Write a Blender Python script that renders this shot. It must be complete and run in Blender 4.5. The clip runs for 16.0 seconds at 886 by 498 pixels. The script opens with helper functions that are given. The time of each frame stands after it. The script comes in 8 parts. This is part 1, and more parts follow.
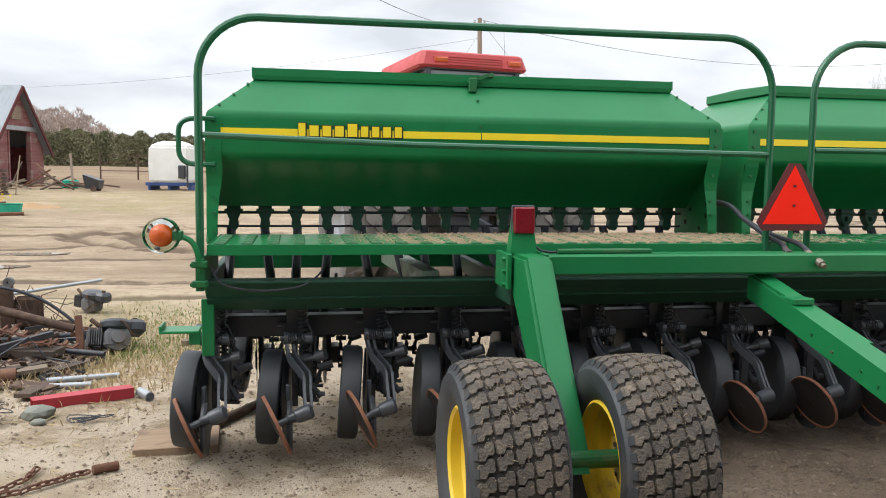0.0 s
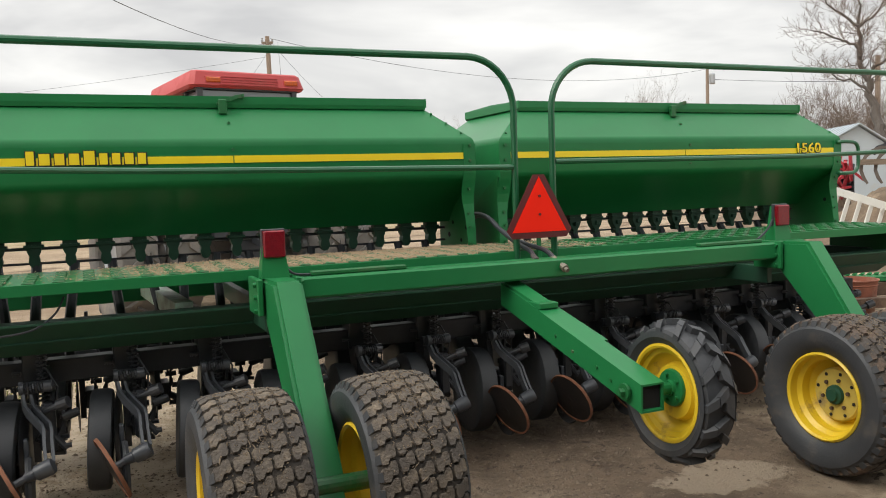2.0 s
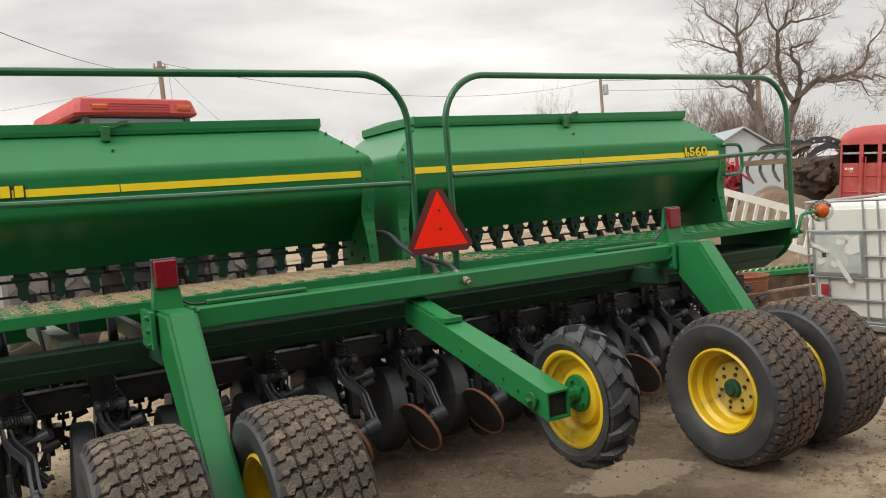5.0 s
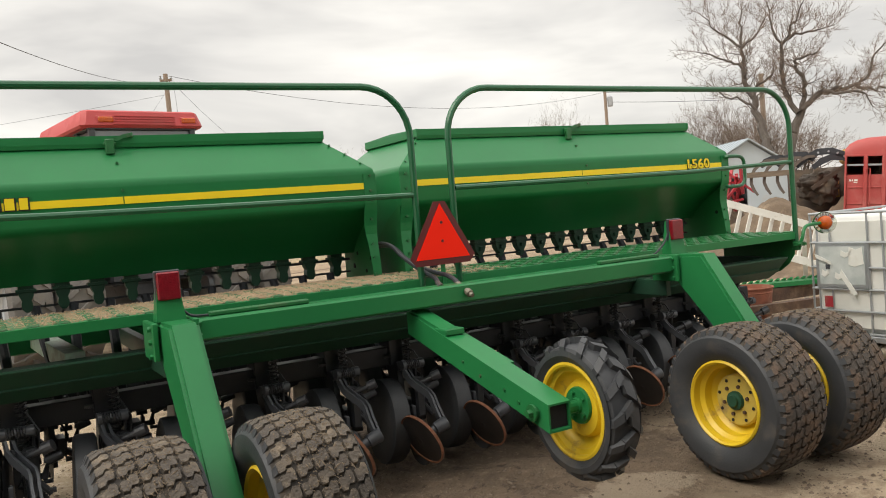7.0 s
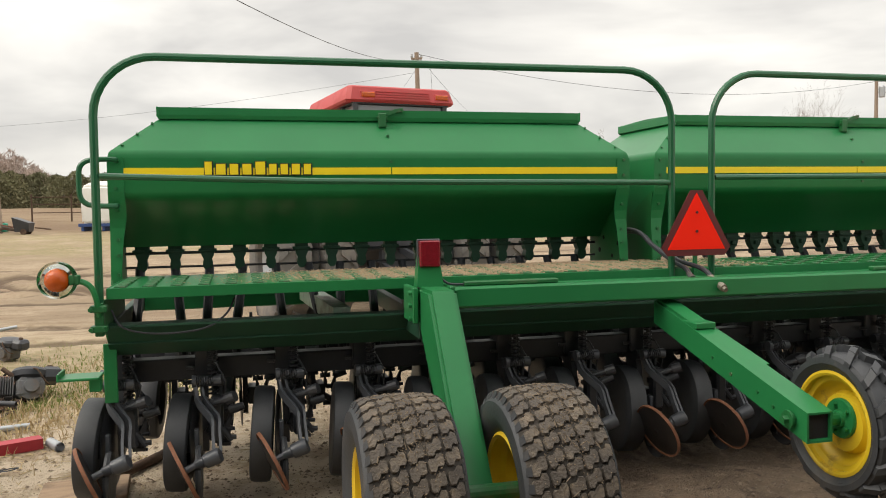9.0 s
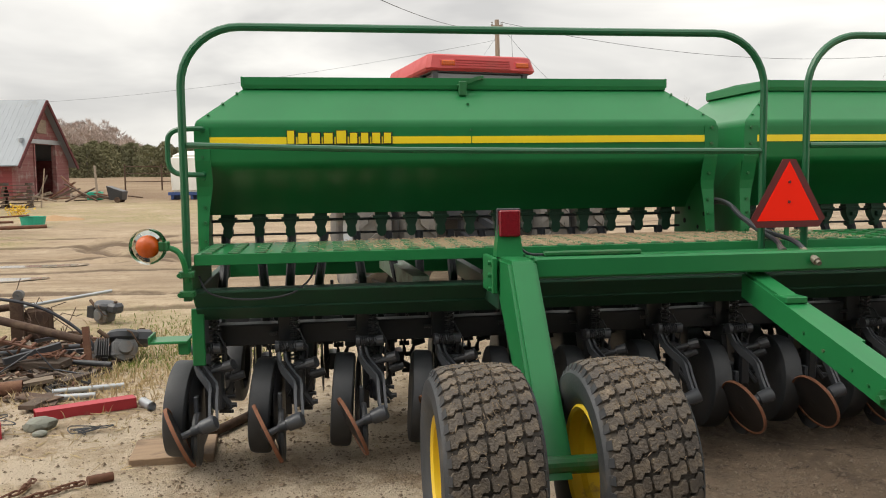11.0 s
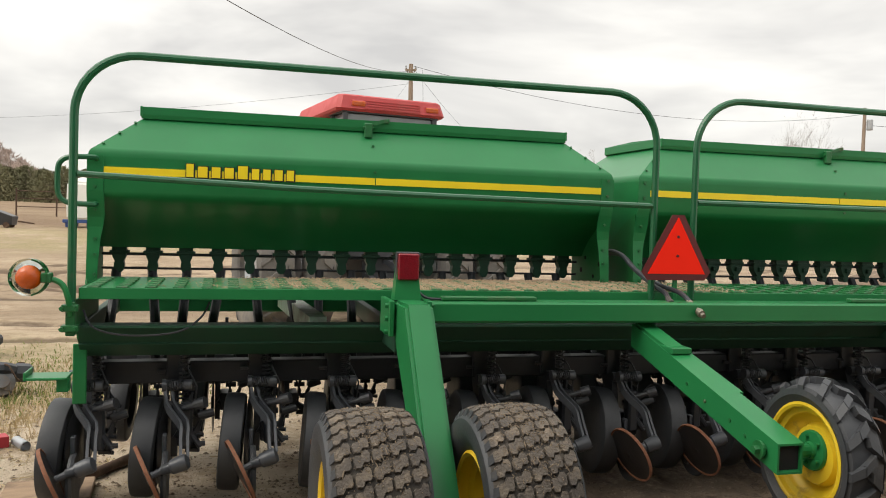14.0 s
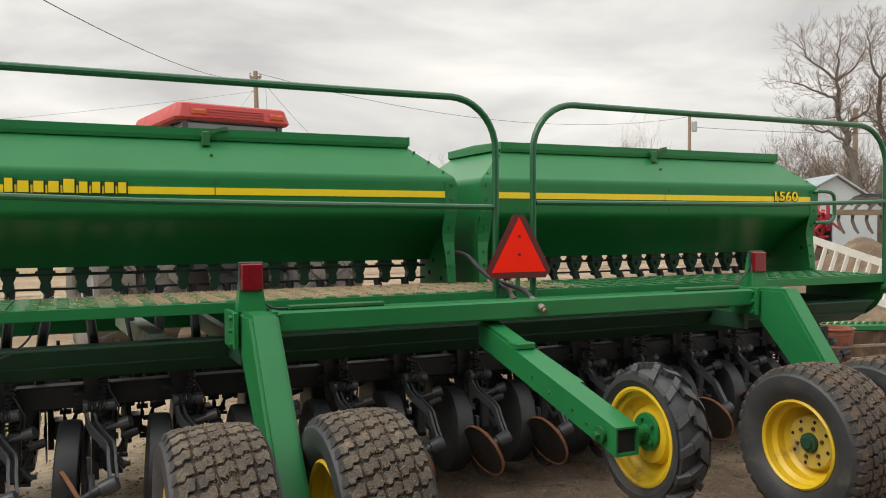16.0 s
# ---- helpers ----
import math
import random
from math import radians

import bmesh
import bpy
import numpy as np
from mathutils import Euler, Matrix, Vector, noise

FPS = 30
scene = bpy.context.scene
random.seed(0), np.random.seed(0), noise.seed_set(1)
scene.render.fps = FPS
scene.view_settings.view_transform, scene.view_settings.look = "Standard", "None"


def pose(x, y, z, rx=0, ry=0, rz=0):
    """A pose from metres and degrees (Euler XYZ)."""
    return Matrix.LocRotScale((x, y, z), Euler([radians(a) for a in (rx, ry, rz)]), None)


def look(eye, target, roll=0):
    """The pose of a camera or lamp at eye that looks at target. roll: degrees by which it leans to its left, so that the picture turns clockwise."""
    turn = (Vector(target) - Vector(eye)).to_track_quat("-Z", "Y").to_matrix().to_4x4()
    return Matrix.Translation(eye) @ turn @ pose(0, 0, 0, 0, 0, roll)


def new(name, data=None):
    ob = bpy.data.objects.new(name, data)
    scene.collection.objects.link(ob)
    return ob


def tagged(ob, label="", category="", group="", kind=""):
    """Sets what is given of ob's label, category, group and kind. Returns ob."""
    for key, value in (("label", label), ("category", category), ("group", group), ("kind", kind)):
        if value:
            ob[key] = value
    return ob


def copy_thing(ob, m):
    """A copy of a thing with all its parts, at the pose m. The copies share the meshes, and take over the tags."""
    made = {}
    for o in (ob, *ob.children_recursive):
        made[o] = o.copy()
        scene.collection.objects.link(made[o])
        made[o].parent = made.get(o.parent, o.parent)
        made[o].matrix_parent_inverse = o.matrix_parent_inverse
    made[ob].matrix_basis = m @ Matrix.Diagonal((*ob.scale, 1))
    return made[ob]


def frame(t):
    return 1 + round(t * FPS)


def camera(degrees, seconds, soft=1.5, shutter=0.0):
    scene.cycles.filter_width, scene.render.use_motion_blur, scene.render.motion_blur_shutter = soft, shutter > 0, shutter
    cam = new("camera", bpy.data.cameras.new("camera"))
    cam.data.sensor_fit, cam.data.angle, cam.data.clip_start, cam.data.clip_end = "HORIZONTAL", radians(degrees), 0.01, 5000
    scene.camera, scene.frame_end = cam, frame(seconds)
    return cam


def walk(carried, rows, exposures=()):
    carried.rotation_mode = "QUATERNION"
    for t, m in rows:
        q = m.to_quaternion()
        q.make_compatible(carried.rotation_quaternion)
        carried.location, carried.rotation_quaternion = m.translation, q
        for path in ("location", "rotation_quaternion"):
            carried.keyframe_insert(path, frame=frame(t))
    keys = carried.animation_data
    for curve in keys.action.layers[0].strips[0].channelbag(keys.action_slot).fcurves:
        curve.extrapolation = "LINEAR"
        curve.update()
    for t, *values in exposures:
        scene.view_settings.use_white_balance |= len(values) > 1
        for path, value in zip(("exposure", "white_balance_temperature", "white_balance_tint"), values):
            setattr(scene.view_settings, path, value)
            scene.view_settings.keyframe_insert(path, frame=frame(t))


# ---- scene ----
cam = camera(56.8, 16.0, soft=1.0)
# seconds, eye, target, roll
PATH = [
    (0, (-2.512, -4.428, 1.435), (-2.159, -2.468, 1.255), 0.7),
    (0.5, (-2.415, -4.446, 1.431), (-2.353, -2.461, 1.201), 0.3),
    (1, (-2.308, -4.477, 1.442), (-2.207, -2.49, 1.236), -2.7),
    (1.5, (-2.299, -4.437, 1.443), (-1.823, -2.501, 1.283), -3.2),
    (2, (-2.264, -4.454, 1.449), (-1.463, -2.627, 1.305), -1.9),
    (2.5, (-2.234, -4.425, 1.445), (-1.34, -2.643, 1.285), -1.7),
    (3, (-2.229, -4.442, 1.45), (-1.291, -2.684, 1.275), -2.7),
    (3.5, (-2.201, -4.433, 1.44), (-1.181, -2.724, 1.247), -3.8),
    (4, (-2.204, -4.449, 1.442), (-1.159, -2.752, 1.264), -4.8),
    (4.5, (-2.21, -4.441, 1.443), (-1.203, -2.719, 1.306), -4.7),
    (7, (-2.201, -4.458, 1.444), (-1.21, -2.724, 1.359), -4.7),
    (7.5, (-2.202, -4.452, 1.448), (-1.218, -2.712, 1.366), -4.4),
    (8, (-2.231, -4.462, 1.439), (-1.342, -2.672, 1.362), -4.0),
    (8.5, (-2.266, -4.458, 1.447), (-1.562, -2.587, 1.369), -2.6),
    (9, (-2.33, -4.46, 1.445), (-1.849, -2.522, 1.343), -0.8),
    (9.2, (-2.343, -4.448, 1.444), (-1.972, -2.487, 1.319), -0.7),
    (11.3, (-2.323, -4.432, 1.441), (-2.031, -2.462, 1.263), -0.7),
    (11.5, (-2.304, -4.43, 1.439), (-1.91, -2.477, 1.258), -0.7),
    (12, (-2.294, -4.452, 1.441), (-1.707, -2.551, 1.237), 0.7),
    (12.5, (-2.287, -4.449, 1.444), (-1.559, -2.598, 1.229), 3.0),
    (13, (-2.295, -4.426, 1.435), (-1.566, -2.577, 1.207), 2.1),
    (13.5, (-2.308, -4.452, 1.442), (-1.695, -2.554, 1.289), 1.5),
    (14, (-2.293, -4.446, 1.453), (-1.78, -2.514, 1.381), 1.8),
    (14.5, (-2.288, -4.455, 1.448), (-1.736, -2.533, 1.398), 1.4),
    (15, (-2.293, -4.466, 1.454), (-1.71, -2.554, 1.422), 0.5),
    (15.5, (-2.286, -4.471, 1.448), (-1.661, -2.571, 1.435), 0.2),
    (16, (-2.251, -4.462, 1.446), (-1.407, -2.649, 1.395), -0.3),
]
# seconds, stops, kelvin, tint
EXPOSURES = [(t, e, k, 10) for t, e, k in (
    (0, 0.42, 5950), (0.5, 0.45, 6520), (1.0, 0.38, 6470), (1.5, 0.22, 6400), (2.0, 0.16, 6400), (4.5, 0.14, 6620), (7.0, 0.18, 6670), (9.0, 0.16, 6670), (9.2, 0.16, 6670),
    (11.3, 0.16, 6570), (12.0, 0.26, 6570), (12.5, 0.44, 6570), (13.0, 0.52, 6520), (13.5, 0.5, 6370), (14.0, 0.21, 6570), (14.5, -0.07, 6600), (15.0, -0.17, 6600), (15.5, -0.14, 6600), (16.0, 0.06, 6620))]
walk(cam, [(t, look(eye, target, roll)) for t, eye, target, roll in PATH], EXPOSURES)

# ---- sky and light ----
SUN_EL, SUN_AZ = 50.0, 266.0   # azimuth clockwise from +y
world = bpy.data.worlds.new("overcast_sky")
scene.world = world
world.use_nodes = True
nt = world.node_tree
nt.nodes.clear()


def wn(kind):
    return nt.nodes.new(kind)


w_out, w_bg = wn("ShaderNodeOutputWorld"), wn("ShaderNodeBackground")
w_sky = wn("ShaderNodeTexSky")
w_sky.sky_type, w_sky.sun_disc = "NISHITA", False
w_sky.sun_elevation, w_sky.sun_rotation = radians(SUN_EL), radians(SUN_AZ)
w_tc, w_map, w_noise, w_noise2 = wn("ShaderNodeTexCoord"), wn("ShaderNodeMapping"), wn("ShaderNodeTexNoise"), wn("ShaderNodeTexNoise")
w_map.inputs["Scale"].default_value = (1.0, 1.0, 3.4)
w_map.inputs["Location"].default_value = (0.35, 0.1, 0.0)
w_noise.inputs["Scale"].default_value, w_noise.inputs["Detail"].default_value = 2.3, 5.0
w_noise.inputs["Roughness"].default_value, w_noise.inputs["Distortion"].default_value = 0.5, 0.35
w_ramp = wn("ShaderNodeValToRGB")
w_ramp.color_ramp.elements[0].position, w_ramp.color_ramp.elements[0].color = 0.36, (0.55, 0.54, 0.525, 1)
w_ramp.color_ramp.elements[1].position, w_ramp.color_ramp.elements[1].color = 0.66, (1.0, 0.975, 0.915, 1)
w_scale = wn("ShaderNodeMixRGB")
w_scale.blend_type = "MULTIPLY"
w_scale.inputs[0].default_value, w_scale.inputs[2].default_value = 1.0, (0.1, 0.1, 0.1, 1)
w_mix = wn("ShaderNodeMixRGB")
w_mix.inputs[0].default_value = 0.93
nt.links.new(w_tc.outputs["Generated"], w_map.inputs[0])
nt.links.new(w_map.outputs[0], w_noise.inputs["Vector"])
nt.links.new(w_noise.outputs["Fac"], w_ramp.inputs[0])
nt.links.new(w_sky.outputs[0], w_scale.inputs[1])
nt.links.new(w_scale.outputs[0], w_mix.inputs[1])
nt.links.new(w_ramp.outputs[0], w_mix.inputs[2])
# an overcast sky is brighter overhead than at the horizon
w_sep, w_up, w_lift = wn("ShaderNodeSeparateXYZ"), wn("ShaderNodeMapRange"), wn("ShaderNodeMixRGB")
w_up.interpolation_type = "SMOOTHSTEP"
w_up.inputs["From Min"].default_value, w_up.inputs["From Max"].default_value = 0.22, 1.0
w_up.inputs["To Min"].default_value, w_up.inputs["To Max"].default_value = 1.0, 2.1
w_lift.blend_type = "MULTIPLY"
w_lift.inputs[0].default_value = 1.0
nt.links.new(w_tc.outputs["Generated"], w_sep.inputs[0])
nt.links.new(w_sep.outputs[2], w_up.inputs["Value"])
nt.links.new(w_mix.outputs[0], w_lift.inputs[1])
nt.links.new(w_up.outputs[0], w_lift.inputs[2])
nt.links.new(w_lift.outputs[0], w_bg.inputs[0])
w_bg.inputs[1].default_value = 1.12
nt.links.new(w_bg.outputs[0], w_out.inputs[0])

sun_data = bpy.data.lights.new("sun", "SUN")
sun_data.energy, sun_data.angle, sun_data.color = 1.75, radians(40), (1.0, 0.94, 0.83)
sun = new("sun", sun_data)
sa, se = radians(SUN_AZ), radians(SUN_EL)
sun_dir = Vector((math.sin(sa) * math.cos(se), math.cos(sa) * math.cos(se), math.sin(se)))
sun.matrix_world = look(sun_dir * 50, (0, 0, 0))


# ---- materials ----
def material(name, base, rough=0.6, metal=0.0, second=None, scale=6.0, amount=0.6, dirt=None, dirt_scale=1.5, dirt_lo=0.5, dirt_hi=0.7,
             bump=0.0, bump_scale=60.0, coat=0.0, spec=0.5, stretch=(1, 1, 1), vary=0.0, dirt_rough=0.95):
    """A painted or natural surface: two colours mixed by grain, dirt in blotches, fine relief."""
    m = bpy.data.materials.new(name)
    m.use_nodes = True
    t = m.node_tree
    b = t.nodes["Principled BSDF"]
    L = t.links.new
    tc = t.nodes.new("ShaderNodeTexCoord")
    mp = t.nodes.new("ShaderNodeMapping")
    mp.inputs["Scale"].default_value = stretch
    L(tc.outputs["Object"], mp.inputs[0])
    n1 = t.nodes.new("ShaderNodeTexNoise")
    n1.inputs["Scale"].default_value, n1.inputs["Detail"].default_value = scale, 6.0
    L(mp.outputs[0], n1.inputs["Vector"])
    r1 = t.nodes.new("ShaderNodeMapRange")
    r1.inputs["From Min"].default_value, r1.inputs["From Max"].default_value = 0.35, 0.65
    r1.inputs["To Max"].default_value = amount
    L(n1.outputs["Fac"], r1.inputs["Value"])
    mix = t.nodes.new("ShaderNodeMixRGB")
    mix.inputs[1].default_value = (*base, 1)
    mix.inputs[2].default_value = (*(second or tuple(c * 0.75 for c in base)), 1)
    L(r1.outputs[0], mix.inputs[0])
    col = mix.outputs[0]
    if vary:
        oi = t.nodes.new("ShaderNodeObjectInfo")
        rv = t.nodes.new("ShaderNodeMapRange")
        rv.inputs["To Min"].default_value, rv.inputs["To Max"].default_value = 1 - vary, 1 + vary
        L(oi.outputs["Random"], rv.inputs["Value"])
        hv = t.nodes.new("ShaderNodeHueSaturation")
        L(rv.outputs[0], hv.inputs["Value"])
        L(col, hv.inputs["Color"])
        col = hv.outputs[0]
    b.inputs["Roughness"].default_value = rough
    if dirt:
        n2 = t.nodes.new("ShaderNodeTexNoise")
        n2.inputs["Scale"].default_value, n2.inputs["Detail"].default_value, n2.inputs["Roughness"].default_value = dirt_scale, 8.0, 0.65
        L(tc.outputs["Object"], n2.inputs["Vector"])
        r2 = t.nodes.new("ShaderNodeMapRange")
        r2.inputs["From Min"].default_value, r2.inputs["From Max"].default_value = dirt_lo, dirt_hi
        L(n2.outputs["Fac"], r2.inputs["Value"])
        mx = t.nodes.new("ShaderNodeMixRGB")
        mx.inputs[2].default_value = (*dirt, 1)
        L(r2.outputs[0], mx.inputs[0])
        L(col, mx.inputs[1])
        col = mx.outputs[0]
        rr = t.nodes.new("ShaderNodeMapRange")
        rr.inputs["To Min"].default_value, rr.inputs["To Max"].default_value = rough, dirt_rough
        L(r2.outputs[0], rr.inputs["Value"])
        L(rr.outputs[0], b.inputs["Roughness"])
    L(col, b.inputs["Base Color"])
    b.inputs["Metallic"].default_value = metal
    b.inputs["Specular IOR Level"].default_value = spec
    b.inputs["Coat Weight"].default_value = coat
    b.inputs["Coat Roughness"].default_value = 0.15
    if bump:
        n3 = t.nodes.new("ShaderNodeTexNoise")
        n3.inputs["Scale"].default_value, n3.inputs["Detail"].default_value = bump_scale, 4.0
        L(mp.outputs[0], n3.inputs["Vector"])
        bp = t.nodes.new("ShaderNodeBump")
        bp.inputs["Strength"].default_value, bp.inputs["Distance"].default_value = bump, 0.02
        L(n3.outputs["Fac"], bp.inputs["Height"])
        L(bp.outputs[0], b.inputs["Normal"])
    return m


GREEN = material("green_paint", (0.017, 0.174, 0.054), 0.36, second=(0.014, 0.144, 0.046), scale=3, dirt=(0.045, 0.17, 0.072), dirt_scale=2.2, dirt_lo=0.62, dirt_hi=0.95, coat=0.13, spec=0.24, bump=0.04, bump_scale=4.5, dirt_rough=0.6)
# rail green darkened to paint the shaded undersides against the sky
GREEN_RAIL = material("shaded_green_tube_paint", (0.012, 0.105, 0.042), 0.3, second=(0.012, 0.088, 0.036), scale=7, dirt=(0.08, 0.10, 0.06), dirt_scale=9, dirt_lo=0.62, dirt_hi=0.85, bump=0.03)
GREEN_MATTE = material("dull_green_paint", (0.010, 0.150, 0.036), 0.55, second=(0.012, 0.12, 0.03), scale=4, bump=0.04)
GREEN_WORN = material("worn_green_paint", (0.012, 0.125, 0.034), 0.42, second=(0.012, 0.10, 0.03), scale=8, dirt=(0.16, 0.125, 0.085), dirt_scale=3.5, dirt_lo=0.56, dirt_hi=0.72, bump=0.05)
YELLOW = material("yellow_paint", (0.70, 0.49, 0.022), 0.4, second=(0.62, 0.42, 0.02), scale=8, dirt=(0.26, 0.17, 0.06), dirt_scale=7, dirt_lo=0.60, dirt_hi=0.74)
DECAL = material("yellow_decal", (0.88, 0.66, 0.012), 0.4, second=(0.84, 0.61, 0.015), scale=9)
PALE_GREEN = material("pale_green_paint", (0.52, 0.66, 0.54), 0.45, second=(0.45, 0.58, 0.47), scale=6, dirt=(0.3, 0.26, 0.2), dirt_scale=4)
DECAL_DARK = material("dark_decal", (0.02, 0.022, 0.02), 0.4)
BLACK = material("black_painted_steel", (0.033, 0.036, 0.043), 0.40, second=(0.050, 0.052, 0.059), scale=14, dirt=(0.05, 0.042, 0.034), dirt_scale=9, dirt_lo=0.62, dirt_hi=0.85, bump=0.05)
RUBBER = material("black_rubber", (0.031, 0.034, 0.039), 0.56, second=(0.048, 0.050, 0.055), scale=9, dirt=(0.11, 0.095, 0.08), dirt_scale=6, dirt_lo=0.54, dirt_hi=0.80, bump=0.08, bump_scale=90)
TREAD = material("dusty_tyre_rubber", (0.068, 0.058, 0.050), 0.9, second=(0.115, 0.096, 0.077), scale=7, amount=0.9, dirt=(0.19, 0.152, 0.112), dirt_scale=15, dirt_lo=0.50, dirt_hi=0.72, bump=0.55, bump_scale=110)
# black steel lightened to blue-grey to paint its sheen, with dirt blotches
ARM_STEEL = material("black_arm_steel_with_sheen", (0.062, 0.067, 0.078), 0.36, second=(0.045, 0.048, 0.055), scale=12, dirt=(0.12, 0.10, 0.08), dirt_scale=9, dirt_lo=0.6, dirt_hi=0.8, bump=0.05)
TREAD_MUD = material("muddy_tyre_rubber", (0.045, 0.040, 0.037), 0.85, second=(0.080, 0.064, 0.052), scale=9, dirt=(0.12, 0.080, 0.056), dirt_scale=7, dirt_lo=0.45, dirt_hi=0.62, bump=0.5, bump_scale=50)
GROOVE = material("dusty_groove_rubber", (0.030, 0.027, 0.024), 0.92, second=(0.060, 0.050, 0.041), scale=16, dirt=(0.12, 0.098, 0.075), dirt_scale=10, dirt_lo=0.52, dirt_hi=0.75, bump=0.2, bump_scale=80)
RUST = material("rusty_steel", (0.14, 0.060, 0.034), 0.85, second=(0.085, 0.042, 0.029), scale=12, dirt=(0.21, 0.11, 0.062), dirt_scale=6, bump=0.3)
DISC = material("worn_disc_steel", (0.022, 0.020, 0.020), 0.38, second=(0.038, 0.031, 0.028), scale=14, bump=0.05)
RUST_EDGE = material("rusty_disc_rim", (0.21, 0.082, 0.04), 0.8, second=(0.12, 0.05, 0.028), scale=20, bump=0.2)
RUST_DARK = material("dark_rusty_iron", (0.06, 0.035, 0.024), 0.85, second=(0.11, 0.06, 0.035), scale=10, dirt=(0.17, 0.12, 0.08), dirt_scale=5, bump=0.3)
STEEL = material("grey_steel", (0.36, 0.37, 0.38), 0.42, metal=0.8, second=(0.24, 0.245, 0.25), scale=8)
GALV = material("galvanised_steel", (0.42, 0.44, 0.46), 0.45, metal=0.6, second=(0.33, 0.35, 0.37), scale=5)
RED_PAINT = material("red_paint", (0.40, 0.028, 0.042), 0.5, second=(0.32, 0.026, 0.036), scale=5, dirt=(0.30, 0.15, 0.115), dirt_scale=5, dirt_lo=0.58, dirt_hi=0.72)
CAB_RED = material("faded_cab_red", (0.45, 0.05, 0.05), 0.5, second=(0.39, 0.045, 0.045), scale=3, dirt=(0.42, 0.09, 0.085), dirt_scale=3)
SMV_ORANGE = material("fluorescent_orange", (1.0, 0.022, 0.006), 0.7, second=(0.97, 0.019, 0.006), scale=4, spec=0.15)
SMV_RED = material("dark_red_reflector", (0.11, 0.004, 0.008), 0.35, second=(0.085, 0.003, 0.006), scale=10)
LENS_RED = material("red_lens", (0.20, 0.006, 0.014), 0.2, second=(0.13, 0.004, 0.01), scale=60, bump=0.2, bump_scale=120)
LENS_AMBER = material("amber_lens", (0.50, 0.085, 0.005), 0.2, second=(0.36, 0.055, 0.004), scale=40, bump=0.2, bump_scale=110)
CHAFF = material("grain_chaff", (0.44, 0.325, 0.215), 0.95, second=(0.28, 0.195, 0.12), scale=40, bump=0.5, bump_scale=120)
CRUMB = material("soil_crumbs", (0.19, 0.145, 0.10), 0.95, second=(0.12, 0.092, 0.066), scale=40)
LIME = material("lime_sticker", (0.55, 0.68, 0.05), 0.5, second=(0.48, 0.6, 0.05), scale=9)
HOSE = material("black_hose", (0.021, 0.023, 0.030), 0.5, second=(0.031, 0.033, 0.041), scale=12)
GLASS_DARK = material("tinted_cab_glass", (0.16, 0.18, 0.19), 0.08, second=(0.13, 0.15, 0.16), scale=3, spec=0.8)
# near-black that stands in for shade inside holes and tubes
DARK = material("painted_hole_shade", (0.008, 0.008, 0.008), 0.9)


# ---- mesh helpers ----
def link_mesh(name, bm, mat, smooth=False):
    me = bpy.data.meshes.new(name)
    bmesh.ops.recalc_face_normals(bm, faces=bm.faces)
    bm.to_mesh(me)
    bm.free()
    for m in (mat if isinstance(mat, (list, tuple)) else [mat]):
        me.materials.append(m)
    if smooth:
        me.polygons.foreach_set("use_smooth", [True] * len(me.polygons))
        me.set_sharp_from_angle(angle=radians(35))
    return me


def soften(ob):
    """Smooth shading all over, for earth and caked mud."""
    ob.data.polygons.foreach_set("use_smooth", [True] * len(ob.data.polygons))
    return ob


SINGLES = {"bolt_row": "bolt", "rivet_row": "rivet", "jaw_bolt": "bolt", "fittings": "fitting", "door_trims": "door_trim", "roof_ribs": "roof_rib"}


def islands(bm):
    """The separate pieces of a mesh, each as a mesh of its own."""
    seen, out = set(), []
    for v0 in bm.verts:
        if v0 in seen:
            continue
        todo, group = [v0], []
        seen.add(v0)
        while todo:
            v = todo.pop()
            group.append(v)
            for e in v.link_edges:
                w = e.other_vert(v)
                if w not in seen:
                    seen.add(w)
                    todo.append(w)
        b2 = bmesh.new()
        idx = {v: b2.verts.new(v.co) for v in group}
        for f in {f for v in group for f in v.link_faces}:
            b2.faces.new([idx[v] for v in f.verts])
        out.append(b2)
    bm.free()
    return out


def part(name, bm, mat, parent, label="", smooth=False, at=None):
    if name in SINGLES:
        return [part(SINGLES[name], b2, mat, parent, label, smooth, at) for b2 in islands(bm)][0]
    ob = new(name, link_mesh(name, bm, mat, smooth))
    ob.parent = parent
    if at is not None:
        ob.matrix_basis = at
    if label:
        tagged(ob, label=label)
    return ob


def thing(name, label, category, at=(0, 0, 0), group="", turn=0, kind=""):
    ob = new(name)
    ob.empty_display_size = 0.2
    ob.matrix_basis = pose(*at, 0, 0, turn)
    return tagged(ob, label, category, group, kind)


def solo(name, bm, mat, label, category, at=(0, 0, 0), group="", kind="", turn=0, smooth=False):
    ob = new(name, link_mesh(name, bm, mat, smooth))
    ob.matrix_basis = pose(*at, 0, 0, turn)
    return tagged(ob, label, category, group, kind)


